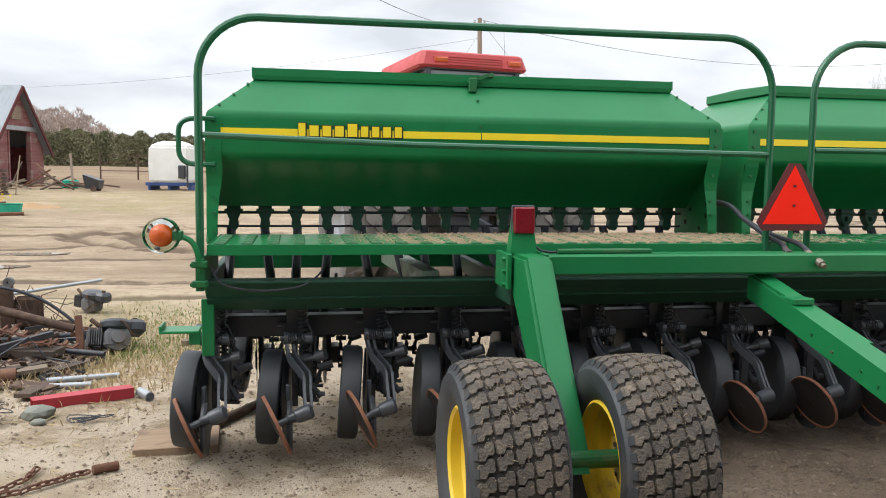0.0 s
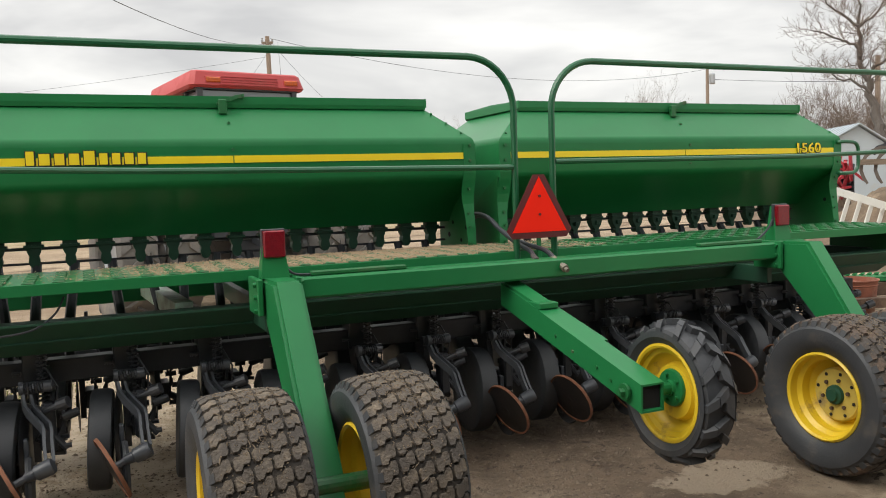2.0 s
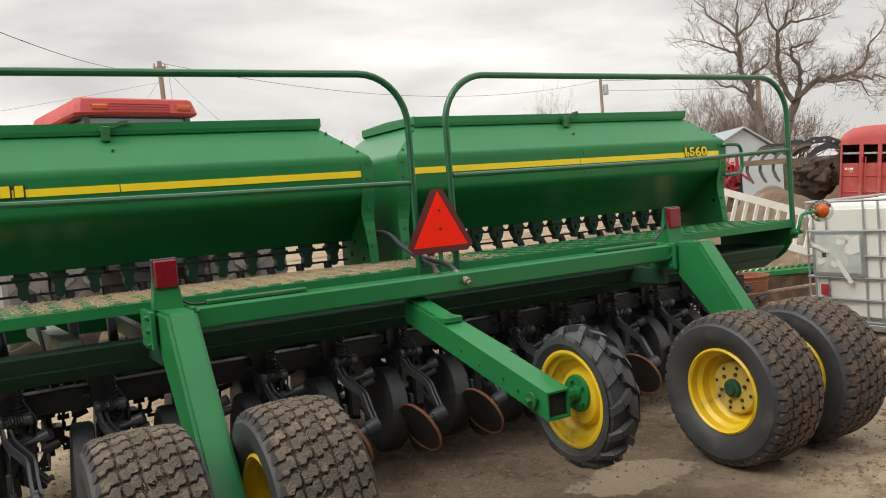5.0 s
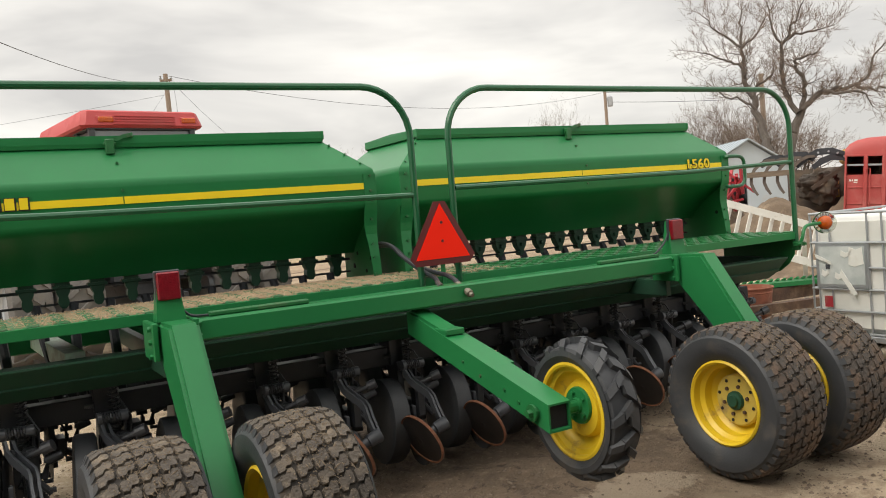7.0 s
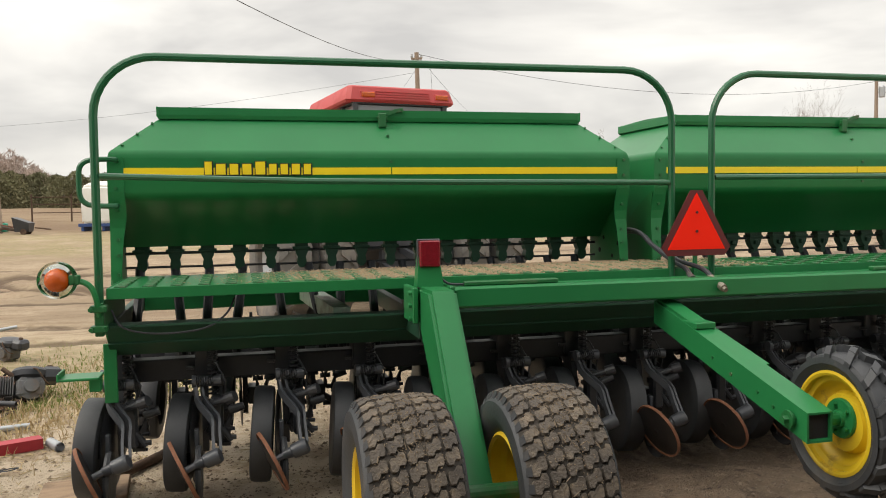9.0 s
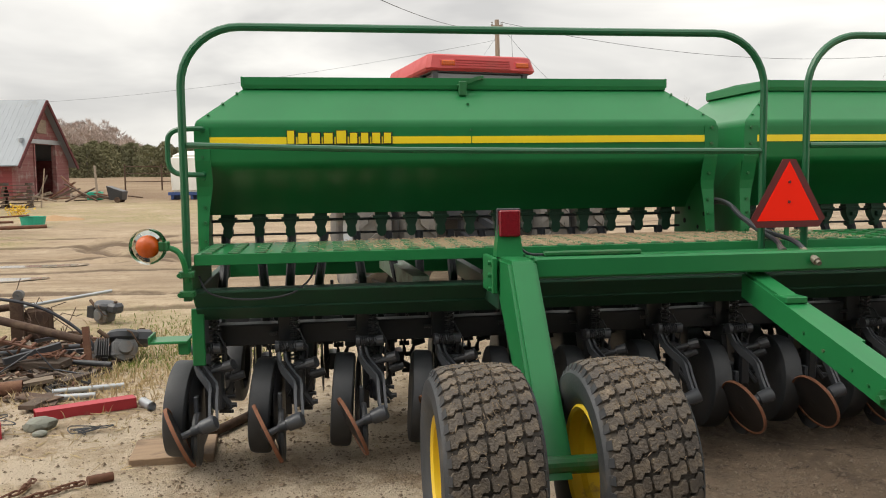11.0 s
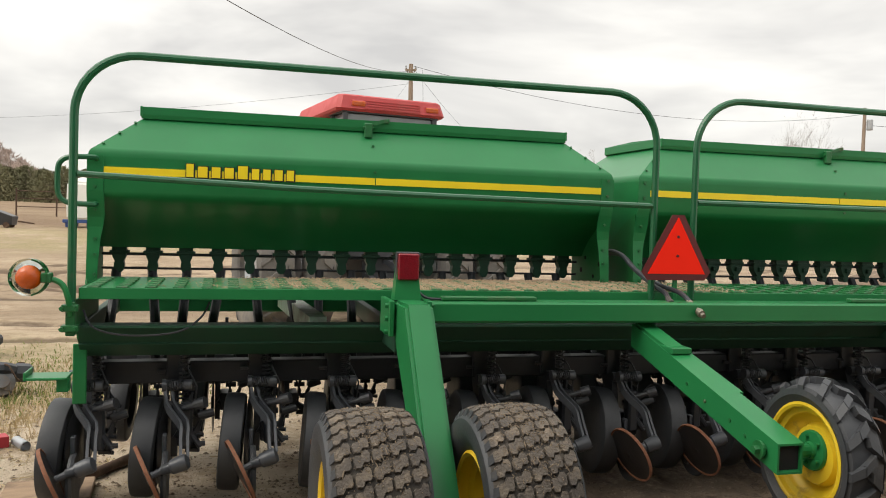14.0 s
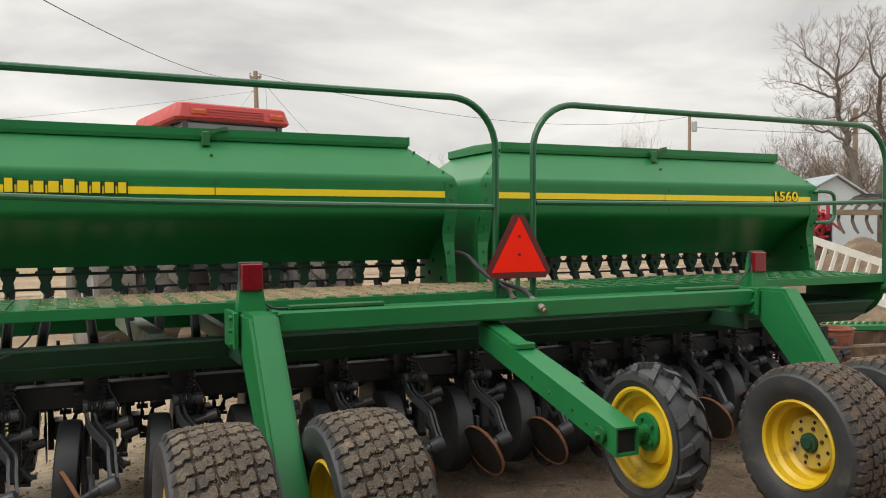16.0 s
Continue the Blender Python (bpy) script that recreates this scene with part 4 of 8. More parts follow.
def surf(r, h, x):
    u = abs(x) / h
    return r - 0.004 * min(u / 0.5, 1) - 0.006 * max(0, min((u - 0.5) / 0.28, 1)) - 0.018 * max(0, min((u - 0.78) / 0.12, 1)) - 0.06 * max(0, (u - 0.9) / 0.1)


def block(bm, r, h, corners, lift, mi):
    """A tread block: corners of (x, angle) on the tyre's skin, raised."""
    lo, hi = [], []
    cx = sum(c[0] for c in corners) / len(corners)
    ca = sum(c[1] for c in corners) / len(corners)
    for x, a in corners:
        q = surf(r, h, x)
        lo.append((x, (q - 0.004) * math.cos(a), (q - 0.004) * math.sin(a)))
        x2, a2 = cx + (x - cx) * 0.90, ca + (a - ca) * 0.88
        q = surf(r, h, x2) + lift
        hi.append((x2, q * math.cos(a2), q * math.sin(a2)))
    mid = [Vector(p).lerp(Vector(q), 0.62) for p, q in zip(lo, hi)]
    mid = [Vector((p.x + (l[0] - p.x) * 0.5, p.y + (l[1] - p.y) * 0.12, p.z + (l[2] - p.z) * 0.12)) for p, l in zip(mid, lo)]
    loft(bm, [lo, mid, hi], True, True, mi)


def turf_tyre(tread):
    """A wide flotation tyre with rows of slanting blocks."""
    r, w, rim = 0.375, 0.355, 0.212
    bm = bms()
    lathe(bm, tyre_profile(r, w, rim), 64, "x", closed=True, mi=0)
    for f in bm.faces:
        c = f.calc_center_median()
        f.material_index = 1 if math.hypot(c.y, c.z) > r - 0.022 else 0
    carcass = link_mesh("tyre", bm, [RUBBER, GROOVE], True)
    bm = bms()
    h = w / 2
    cols, n = 5, 40
    pitch = h * 1.76 / cols
    for c in range(cols):
        x = -h * 0.88 + (c + 0.5) * pitch
        for k in range(n):
            a = 2 * math.pi * (k - 0.36 * c + 0.05 * math.sin(k * 2.3 + c)) / n
            da = math.pi / n * (0.83 + 0.04 * math.sin(k * 5.1 + 2 * c))
            st = -da * 0.42
            hw = pitch * (0.472 + 0.015 * math.sin(k * 3.7 + c))
            block(bm, r, h, [(x - hw * 1.0, a - da * 0.62 - st), (x - hw * 0.78, a - da - st), (x - hw * 0.18, a - da - st), (x + hw * 0.18, a - da + st), (x + hw * 0.78, a - da + st), (x + hw * 0.96, a - da * 0.5 + st),
                             (x + hw * 1.0, a + da * 0.62 + st), (x + hw * 0.78, a + da + st), (x + hw * 0.18, a + da + st), (x - hw * 0.18, a + da - st), (x - hw * 0.78, a + da - st), (x - hw * 0.96, a + da * 0.5 - st)], 0.0125, 1)
    for sg in (-1, 1):
        for k in range(n):
            a = 2 * math.pi * (k + 0.25) / n
            da = math.pi / n * 0.62
            block(bm, r, h, [(sg * h * 0.84, a - da), (sg * h * 0.95, a - da), (sg * h * 0.985, a - da * 0.7), (sg * h * 0.985, a + da * 0.7), (sg * h * 0.95, a + da), (sg * h * 0.84, a + da)], 0.016, 0)
    return carcass, link_mesh("tread", bm, [RUBBER, tread], True)


def bar_tyre():
    """A narrow tractor-tread tyre."""
    r, w, rim = 0.272, 0.165, 0.196
    bm = bms()
    lathe(bm, tyre_profile(r, w, rim), 56, "x", closed=True)
    tyre = link_mesh("tyre", bm, [RUBBER], True)
    bm = bms()
    h = w / 2
    n = 15
    for sg in (-1, 1):
        for k in range(n):
            a = 2 * math.pi * (k + (0.5 if sg > 0 else 0)) / n
            sw = 0.24
            th = 0.066
            for (u0, u1) in ((-0.12, 0.45), (0.45, 0.93)):
                a0, a1 = a + sw * (u0 + 0.1), a + sw * (u1 + 0.1)
                block(bm, r, h, [(sg * h * u0, a0 - th), (sg * h * u1, a1 - th), (sg * h * u1, a1 + th), (sg * h * u0, a0 + th)], 0.027, 0)
    return tyre, link_mesh("tread", bm, [RUBBER], True)


def rim_mesh(rim, w, dish):
    bm = bms()
    h = w / 2
    lathe(bm, [(rim + 0.006, -h * 0.80), (rim - 0.004, -h * 0.84), (rim - 0.014, -h * 0.78), (rim - 0.016, -h * 0.55), (rim - 0.035, -h * 0.45), (rim - 0.038, dish - 0.02),
               (rim - 0.055, dish), (rim * 0.62, dish + 0.012), (rim * 0.55, dish - 0.018), (rim * 0.30, dish - 0.02), (rim * 0.28, dish + 0.02), (rim * 0.6, dish + 0.03),
               (rim - 0.038, dish + 0.03), (rim - 0.035, h * 0.45), (rim - 0.016, h * 0.55), (rim - 0.014, h * 0.78), (rim - 0.004, h * 0.84), (rim + 0.006, h * 0.80)], 40, "x", closed=True)
    return link_mesh("rim", bm, [YELLOW], True)


def hub_mesh(dish):
    bm = bms()
    lathe(bm, [(0.0, dish - 0.058), (0.028, dish - 0.058), (0.032, dish - 0.046), (0.046, dish - 0.042), (0.050, dish - 0.02), (0.058, dish - 0.012), (0.062, dish + 0.02), (0.0, dish + 0.02)], 18, "x")
    return link_mesh("hub", bm, [GREEN_DARK], True)


DUSTY_YELLOW = material("dusty_yellow_paint", (0.52, 0.385, 0.07), 0.6, second=(0.40, 0.30, 0.07), scale=9, dirt=(0.24, 0.18, 0.08), dirt_scale=9, dirt_lo=0.56, dirt_hi=0.70)


def disc_mesh(dish):
    bm = bms()
    lathe(bm, [(0.040, dish - 0.024), (0.070, dish - 0.026), (0.124, dish - 0.022), (0.133, dish - 0.012), (0.133, dish + 0.0), (0.040, dish + 0.0)], 36, "x", closed=True)
    return link_mesh("centre_disc", bm, [DUSTY_YELLOW], True)


# black disc that paints the shade of a hole in the wheel
bm = bms()
sweep(bm, [(-0.024, 0, 0), (-0.0215, 0, 0)], 0.0085, 10)
hole_me = link_mesh("disc_hole_shade", bm, [DARK])
bm = bms()
sweep(bm, [(-0.035, 0, 0), (0.01, 0, 0)], 0.010, 6)
wheel_nut = link_mesh("wheel_bolt", bm, [RUST_DARK])


def wheel_bolts(wheel, dish):
    for k in range(6):
        a = 2 * math.pi * k / 6
        o = new("wheel_bolt", wheel_nut)
        o.parent = wheel
        o.location = (dish, 0.074 * math.cos(a), 0.074 * math.sin(a))
    for k in range(8):
        a = 2 * math.pi * (k + 0.3) / 8
        o = new("disc_hole_shade", hole_me)
        o.parent = wheel
        o.location = (dish - 0.0035, 0.107 * math.cos(a), 0.107 * math.sin(a))


ty_dust, ty_mud, rim_big, hub_big = turf_tyre(TREAD), turf_tyre(TREAD_MUD), rim_mesh(0.212, 0.355, -0.015), hub_mesh(-0.025)
disc_big = disc_mesh(-0.025)
for k, (x, tm) in enumerate(((-1.79, ty_dust), (-1.255, ty_dust), (1.112, ty_mud), (1.632, ty_mud))):
    wheel = new("wheel", tm[0])
    wheel.parent = drill
    wheel.matrix_basis = pose(x, -1.6, 0.385, 23 * k, 0, 0)
    tagged(wheel, label="wide dusty flotation tyre" if k < 2 else "wide flotation tyre with brown mud in its tread")
    for nm, me in (("rim", rim_big), ("centre_disc", disc_big), ("hub", hub_big), ("tread", tm[1])):
        o = new(nm, me)
        o.parent = wheel
        if nm == "rim":
            tagged(o, label="yellow painted steel rim")
        if nm == "tread":
            tagged(o, kind="stuff")
    wheel_bolts(wheel, -0.025)
    # chaff and crumbs of soil lying on the top of the tread
    rc = random.Random(70 + k)
    bm = bms()
    for i in range(1100):
        u = rc.gauss(0, 0.45)
        if abs(u) > 0.95:
            continue
        x0, a = u * 0.165, radians(rc.gauss(112, 24))
        if not 60 < math.degrees(a) < 175:
            continue
        q = surf(0.375, 0.1775, x0) + (0.0125 if rc.random() < 0.6 else 0.004)
        c = Vector((x0, q * math.cos(a), q * math.sin(a)))
        out = Vector((0, math.cos(a), math.sin(a)))
        tan = Vector((rc.gauss(0, 1), -math.sin(a) * 0.7, math.cos(a) * 0.7)).normalized() * (rc.uniform(0.002, 0.006) if rc.random() < 0.95 else rc.uniform(0.010, 0.022))
        sd = tan.cross(out).normalized() * rc.uniform(0.0015, 0.0035)
        v = [bm.verts.new(p) for p in (c - tan, c + sd, c + tan, c - sd, c + out * 0.003)]
        for j in range(4):
            bm.faces.new((v[j], v[(j + 1) % 4], v[4]))
    o = new("chaff", link_mesh("chaff", bm, CRUMB))
    o.parent = wheel
    o.matrix_basis = pose(0, 0, 0, -23 * k, 0, 0)
    tagged(o, label="dry straw chaff and soil crumbs", kind="stuff")

# the raised jack wheel on its sloping beam
bm = bms()
z0, z1, y0, y1, xa, xb = 0.929, 0.676, -0.78, -1.915, -0.340, -0.231
hh = 0.113
t = 0.008
def tube_ring(y, z, i):
    return [(xa + i, y, z - i), (xb - i, y, z - i), (xb - i, y, z - hh + i), (xa + i, y, z - hh + i)]


loft(bm, [tube_ring(y0, z0 + 0.04, 0.0), tube_ring(y1, z1, 0.0), tube_ring(y1, z1, t), tube_ring(-1.70, 0.676 + 0.293 * 0.215 / 1.135, t)], True, True)
beam = part("jack_beam", bm, GREEN, drill, "green square tube sloping down to a spare wheel")
# black plate inside the tube end, in place of its inner shade
bm = bms()
box(bm, xa + 0.009, xb - 0.009, -1.90, -1.88, z1 - hh + 0.011, z1 - 0.011)
part("tube_bore_shade", bm, DARK, beam, "black plate standing in for the shade inside the tube")
bm = bms()
for k, yy in enumerate((-1.30, -1.44, -1.62, -1.72)):
    zz = z0 + 0.04 + (z1 - z0 - 0.04) * (y0 - yy) / (y0 - y1) - 0.06
    bolt(bm, (xa, yy, zz - 0.01 * (k % 2)), "x", 0.008, 0.006)
bolt(bm, (xa, -1.83, 0.635), "x", 0.024, 0.014)
sweep(bm, [(xa - 0.012, -1.83, 0.635), (xa - 0.022, -1.83, 0.635)], 0.034, 16)
bolt(bm, (xa - 0.03, -1.83, 0.635), "x", 0.016, 0.014)
part("bolt_row", bm, GREEN_WORN, beam)
bm = bms()
loft(bm, [[(xa + 0.012, y, z), (xb - 0.012, y, z), (xb - 0.012, y, z + 0.01), (xa + 0.012, y, z + 0.01)] for y, z in ((-0.80, 0.966), (-1.10, 0.892))])
bar(bm, (xb + 0.02, -1.0, 0.885), (xb + 0.02, -1.5, 0.765), 0.02, 0.02)
box(bm, xa + 0.004, xb - 0.004, -1.16, -1.04, 0.876, 0.905, 0.004)
part("hinge_plate", bm, GREEN, beam)
jy, jz = -1.80, 0.60
bm = bms()
sweep(bm, [(xb - 0.02, jy, jz + 0.012), (-0.06, jy, jz + 0.012)], 0.026, 12)
lathe(bm, [(0.0, -0.10), (0.03, -0.10), (0.034, -0.088), (0.074, -0.088), (0.078, -0.08), (0.078, -0.066), (0.0, -0.066)], 24, "x", (-0.02, jy, jz + 0.012))
for k in range(5):
    a = 2 * math.pi * k / 5
    bolt(bm, (-0.110, jy + 0.055 * math.cos(a), jz + 0.012 + 0.055 * math.sin(a)), "x", 0.009, 0.012)
part("jack_hub", bm, GREEN, beam)
jack_tyre = bar_tyre()
wheel = new("jack_wheel", jack_tyre[0])
wheel.parent, wheel.matrix_basis = drill, pose(-0.075, jy, jz - 0.005, 0, 0, 0)
tagged(wheel, label="narrow black tractor-tread spare wheel on a yellow rim")
o = new("rim", rim_mesh(0.197, 0.165, 0.0))
o.parent = wheel
o = new("tread", jack_tyre[1])
o.parent = wheel
tagged(o, kind="stuff")
bm = bms()
lathe(bm, [(0.0, -0.02), (0.07, -0.02), (0.07, 0.01), (0.0, 0.01)], 24, "x")
part("centre_disc", bm, YELLOW, wheel)

# slow vehicle triangle between the inner rail posts
bm = bms()
a, b, zt = 0.198, 0.035, 1.515
prism(bm, [(-b, zt), (b, zt), (a + 0.004, 1.215), (a - 0.03, 1.172), (-a + 0.03, 1.172), (-a - 0.004, 1.215)], -0.604, -0.600, axis="y")
smv = part("warning_triangle", bm, SMV_RED, drill, "orange triangle emblem with a dark red border")
bm = bms()
prism(bm, [(0, zt - 0.012), (0.168, 1.205), (-0.168, 1.205)], -0.608, -0.6045, axis="y")
part("orange_face", bm, SMV_ORANGE, smv)
bm = bms()
for z in (1.40, 1.30):
    bolt(bm, (0.0, -0.609, z), "y", 0.008, 0.004)
part("bolt_row", bm, SMV_RED, smv)
bm = bms()
box(bm, -0.012, 0.012, -0.597, -0.585, 0.98, 1.40, 0.002)
part("sign_post", bm, GREEN, smv)
BRASS = material("worn_brass", (0.22, 0.195, 0.15), 0.42, metal=0.4, second=(0.14, 0.125, 0.10), scale=20)
CAST_DARK = material("dark_coupling_steel", (0.07, 0.07, 0.07), 0.5, metal=0.4, second=(0.10, 0.095, 0.085), scale=15)
# two hydraulic hoses with metal ends
for pts, end in (([(0.03, 0.45, 1.24), (0.015, 0.22, 1.29), (-0.018, -0.02, 1.275), (-0.02, -0.15, 1.215), (-0.06, -0.45, 1.142), (-0.12, -0.70, 1.115), (-0.146, -0.79, 1.085)], 0),
                 ([(0.05, 0.45, 1.22), (0.03, 0.22, 1.275), (-0.005, -0.03, 1.262), (-0.01, -0.18, 1.20), (-0.035, -0.48, 1.142), (-0.052, -0.74, 1.116), (-0.05, -0.84, 1.072)], 1)):
    bm = bms()
    sweep(bm, curve(pts), 0.0125, 8)
    hose = part("hydraulic_hose", bm, HOSE, drill, "black rubber hydraulic hose", smooth=True)
    bm = bms()
    p, q = Vector(pts[-2]), Vector(pts[-1])
    d = (q - p).normalized()
    sweep(bm, [q - d * 0.03, q + d * (0.02 + 0.05 * end), q + d * (0.021 + 0.05 * end), q + d * (0.045 + 0.055 * end), q + d * (0.046 + 0.055 * end), q + d * (0.06 + 0.06 * end)], [0.0145, 0.0145, 0.019, 0.019, 0.012, 0.012], 10)
    part("hose_end", bm, BRASS if end else CAST_DARK, hose, "worn brass hose coupling" if end else "dark steel hose coupling")

# seed hoses slanting from the cups to the openers
for k in range(31):
    x = -2.88 + 0.1885 * k
    if -0.1 < x < 0.1:
        continue
    bm = bms()
    dx = 0.05 * math.sin(k * 1.7)
    sweep(bm, [(x, 0.45, 1.12), (x + dx * 0.3, 0.38, 1.0), (x + dx, 0.14, 0.80), (x + dx, 0.10, 0.62)], 0.026, 8)
    part("seed_hose", bm, HOSE, drill, smooth=True)
bm = bms()
sweep(bm, curve([(-2.9, -0.52, 1.0), (-2.85, -0.54, 0.92), (-2.7, -0.53, 0.885), (-2.5, -0.53, 0.90), (-2.4, -0.5, 0.96), (-2.36, -0.45, 1.03)]), 0.005, 6)
part("wiring", bm, HOSE, drill)

# deep black box added to block the bright gap under the frame
bm = bms()
prism(bm, [(0.76, 0.38), (0.86, 0.38), (0.88, 0.40), (0.88, 0.74), (0.76, 0.76), (0.74, 0.74), (0.74, 0.40)], -1.28, 2.93)
part("gap_blocker", bm, BLACK, drill, "deep black box added to darken the gap under the frame")
# tool bars carrying the openers
for y in (-0.10, 0.62):
    bm = bms()
    low = 0.589 if y < 0 else 0.52
    box(bm, -2.93, 2.93, y - 0.05, y + 0.05, low, low + 0.11, 0.006)
    part("tool_bar", bm, HOSE, drill, "black square tool bar")


def opener(parent, full=True):
    """One disc opener, its row at x = 0, hung from a tool bar at y = 0."""
    bm = bms()
    prism(bm, [(0.06, 0.74), (0.06, 0.60), (-0.02, 0.42), (-0.05, 0.25), (-0.12, 0.24), (-0.13, 0.36), (-0.10, 0.52), (-0.06, 0.62), (-0.06, 0.74)], 0.03, 0.06)
    box(bm, 0.0, 0.09, -0.07, 0.07, 0.60, 0.77, 0.006)
    box(bm, 0.06, 0.11, -0.16, -0.02, 0.30, 0.40, 0.006)
    sweep(bm, [(0.0, -0.14, 0.60), (0.14, -0.14, 0.60)], 0.028, 10)
    sweep(bm, [(0.05, -0.14, 0.36), (0.15, -0.14, 0.30)], 0.02, 8)
    bar(bm, (0.13, -0.12, 0.58), (0.10, -0.16, 0.30), 0.012, 0.03)
    for (x, y, z) in ((0.13, -0.14, 0.28), (0.12, -0.1, 0.44), (0.15, -0.14, 0.38)):
        sweep(bm, [(x - 0.03, y, z), (x + 0.03, y, z)], 0.016, 6)
    sweep(bm, [(0.05, -0.15, 0.52), (0.09, -0.19, 0.49), (0.12, -0.17, 0.42), (0.12, -0.15, 0.38)], 0.006, 6)
    # links, bolt ends and a grease line that stand out at the side
    bent_bar(bm, [(0.10, -0.06, 0.58), (0.16, -0.12, 0.52), (0.175, -0.16, 0.44), (0.15, -0.17, 0.37)], 0.014, 0.03)
    sweep(bm, [(0.165, -0.19, 0.45), (0.165, -0.19, 0.455), (0.20, -0.19, 0.465), (0.235, -0.19, 0.475)], [0.012, 0.022, 0.022, 0.02], 10)
    for (x, y, z) in ((0.17, -0.13, 0.50), (0.16, -0.17, 0.36), (0.14, -0.12, 0.27), (0.09, -0.08, 0.68), (-0.03, -0.08, 0.66)):
        sweep(bm, [(x - 0.012, y, z), (x + 0.026, y - 0.01, z)], 0.011, 6)
    sweep(bm, [(0.06, -0.09, 0.70), (0.11, -0.16, 0.68), (0.15, -0.18, 0.60), (0.14, -0.17, 0.50), (0.10, -0.16, 0.44)], 0.005, 6)
    body = part("row_opener", bm, BLACK, parent, "black steel disc seed opener")
    # spring upright and small torsion spring across
    bm = bms()
    n = 72
    sweep(bm, [(0.088 + 0.022 * math.cos(i * 1.05), -0.12 + 0.022 * math.sin(i * 1.05), 0.52 + 0.25 * i / n) for i in range(n + 1)], 0.0062, 5)
    sweep(bm, [(0.088, -0.12, 0.50), (0.088, -0.12, 0.84)], 0.010, 6)
    part("down_spring", bm, BLACK, body)
    if not full:
        bm = bms()
        vs = lathe(bm, [(0.0, -0.01), (0.05, -0.01), (0.06, -0.003), (0.15, -0.002), (0.155, 0.0), (0.15, 0.002), (0.06, 0.003), (0.0, 0.004)], 28, "x")
        bmesh.ops.transform(bm, matrix=pose(0.02, -0.11, 0.32, 0, 0, 3), verts=vs)
        part("opener_disc", bm, BLACK, body)
        bm = bms()
        vs = lathe(bm, [(0.13, -0.05), (0.19, -0.052), (0.203, -0.046), (0.207, -0.03), (0.207, 0.03), (0.203, 0.046), (0.19, 0.052), (0.13, 0.05), (0.12, 0.02), (0.0, 0.03), (0.0, 0.0), (0.12, -0.01)], 28, "x")
        bmesh.ops.transform(bm, matrix=pose(-0.075, -0.13, 0.345, 0, 4, -4), verts=vs)
        part("gauge_wheel", bm, RUBBER, body, smooth=True)
        bm = bms()
        box(bm, -0.03, 0.09, 0.02, 0.05, 0.42, 0.62, 0.006)
        part("opener_shank", bm, BLACK, body)
        return body
    # gauge wheel
    bm = bms()
    vs = lathe(bm, [(0.13, -0.05), (0.19, -0.052), (0.203, -0.046), (0.207, -0.03), (0.207, 0.03), (0.203, 0.046), (0.19, 0.052), (0.13, 0.05), (0.12, 0.02), (0.05, 0.025), (0.045, 0.05), (0.0, 0.05), (0.0, 0.0), (0.05, -0.005), (0.12, -0.01)], 40, "x")
    bmesh.ops.transform(bm, matrix=pose(-0.075, -0.13, 0.30, 0, 4, -4) @ Matrix.Diagonal((1.0, 1.16, 1.16, 1)), verts=vs)
    part("gauge_wheel", bm, RUBBER, body, "smooth black rubber gauge wheel", smooth=True)
    # opener blade
    bm = bms()
    vs = lathe(bm, [(0.0, -0.01), (0.05, -0.01), (0.06, -0.003), (0.215, -0.002), (0.22, 0.0), (0.215, 0.002), (0.06, 0.003), (0.0, 0.004)], 36, "x")
    bmesh.ops.transform(bm, matrix=pose(0.005, -0.11, 0.30, 0, 0, -7), verts=vs)
    part("opener_disc", bm, BLACK, body)
    # firming wheel
    bm = bms()
    vs = lathe(bm, [(0.10, -0.012), (0.125, -0.013), (0.13, 0.0), (0.125, 0.013), (0.10, 0.012), (0.0, 0.008), (0.0, -0.008)], 26, "x")
    bmesh.ops.transform(bm, matrix=pose(0.02, -0.34, 0.20), verts=vs)
    part("firming_wheel", bm, RUBBER, body, smooth=True)
    # closing wheel on a pair of cranked flat bars
    crank = [(0.004, -0.222, 0.625), (0.006, -0.232, 0.586), (0.013, -0.27, 0.540), (0.030, -0.298, 0.512), (0.078, -0.345, 0.460), (0.088, -0.365, 0.438), (0.089, -0.40, 0.390), (0.094, -0.452, 0.318)]
    for dx, dy in ((0.0, 0.0), (0.030, 0.022)):
        bm = bms()
        bent_bar(bm, [(x + dx, y + dy, z) for x, y, z in crank], 0.013, 0.034)
        part("closing_arm", bm, ARM_STEEL, body, smooth=True)
    bm = bms()
    n = 44
    sweep(bm, [(0.012 + 0.082 * i / n, -0.23 + 0.021 * math.cos(i * 1.0), 0.618 + 0.021 * math.sin(i * 1.0)) for i in range(n + 1)], 0.0055, 5)
    part("arm_spring", bm, BLACK, body)
    bm = bms()
    for x0, x1, r in ((-0.008, 0.012, 0.030), (0.094, 0.128, 0.027), (0.0, 0.11, 0.012)):
        sweep(bm, [(x0, -0.23, 0.618), (x1, -0.23, 0.618)], r, 12)
    part("spring_cap", bm, ARM_STEEL, body, smooth=True)
    bm = bms()
    sweep(bm, [(0.012, -0.452, 0.272), (0.05, -0.458, 0.286), (0.056, -0.458, 0.288), (0.112, -0.467, 0.312), (0.124, -0.469, 0.317)], [0.022, 0.026, 0.034, 0.038, 0.032], 16)
    part("wheel_hub", bm, ARM_STEEL, body, smooth=True)
    bm = bms()
    sweep(bm, [(0.03, -0.455, 0.28), (-0.045, -0.47, 0.25)], 0.016, 10)
    part("wheel_axle", bm, ARM_STEEL, body)
    # side peg, shank and flat scraper behind the gauge wheel
    bm = bms()
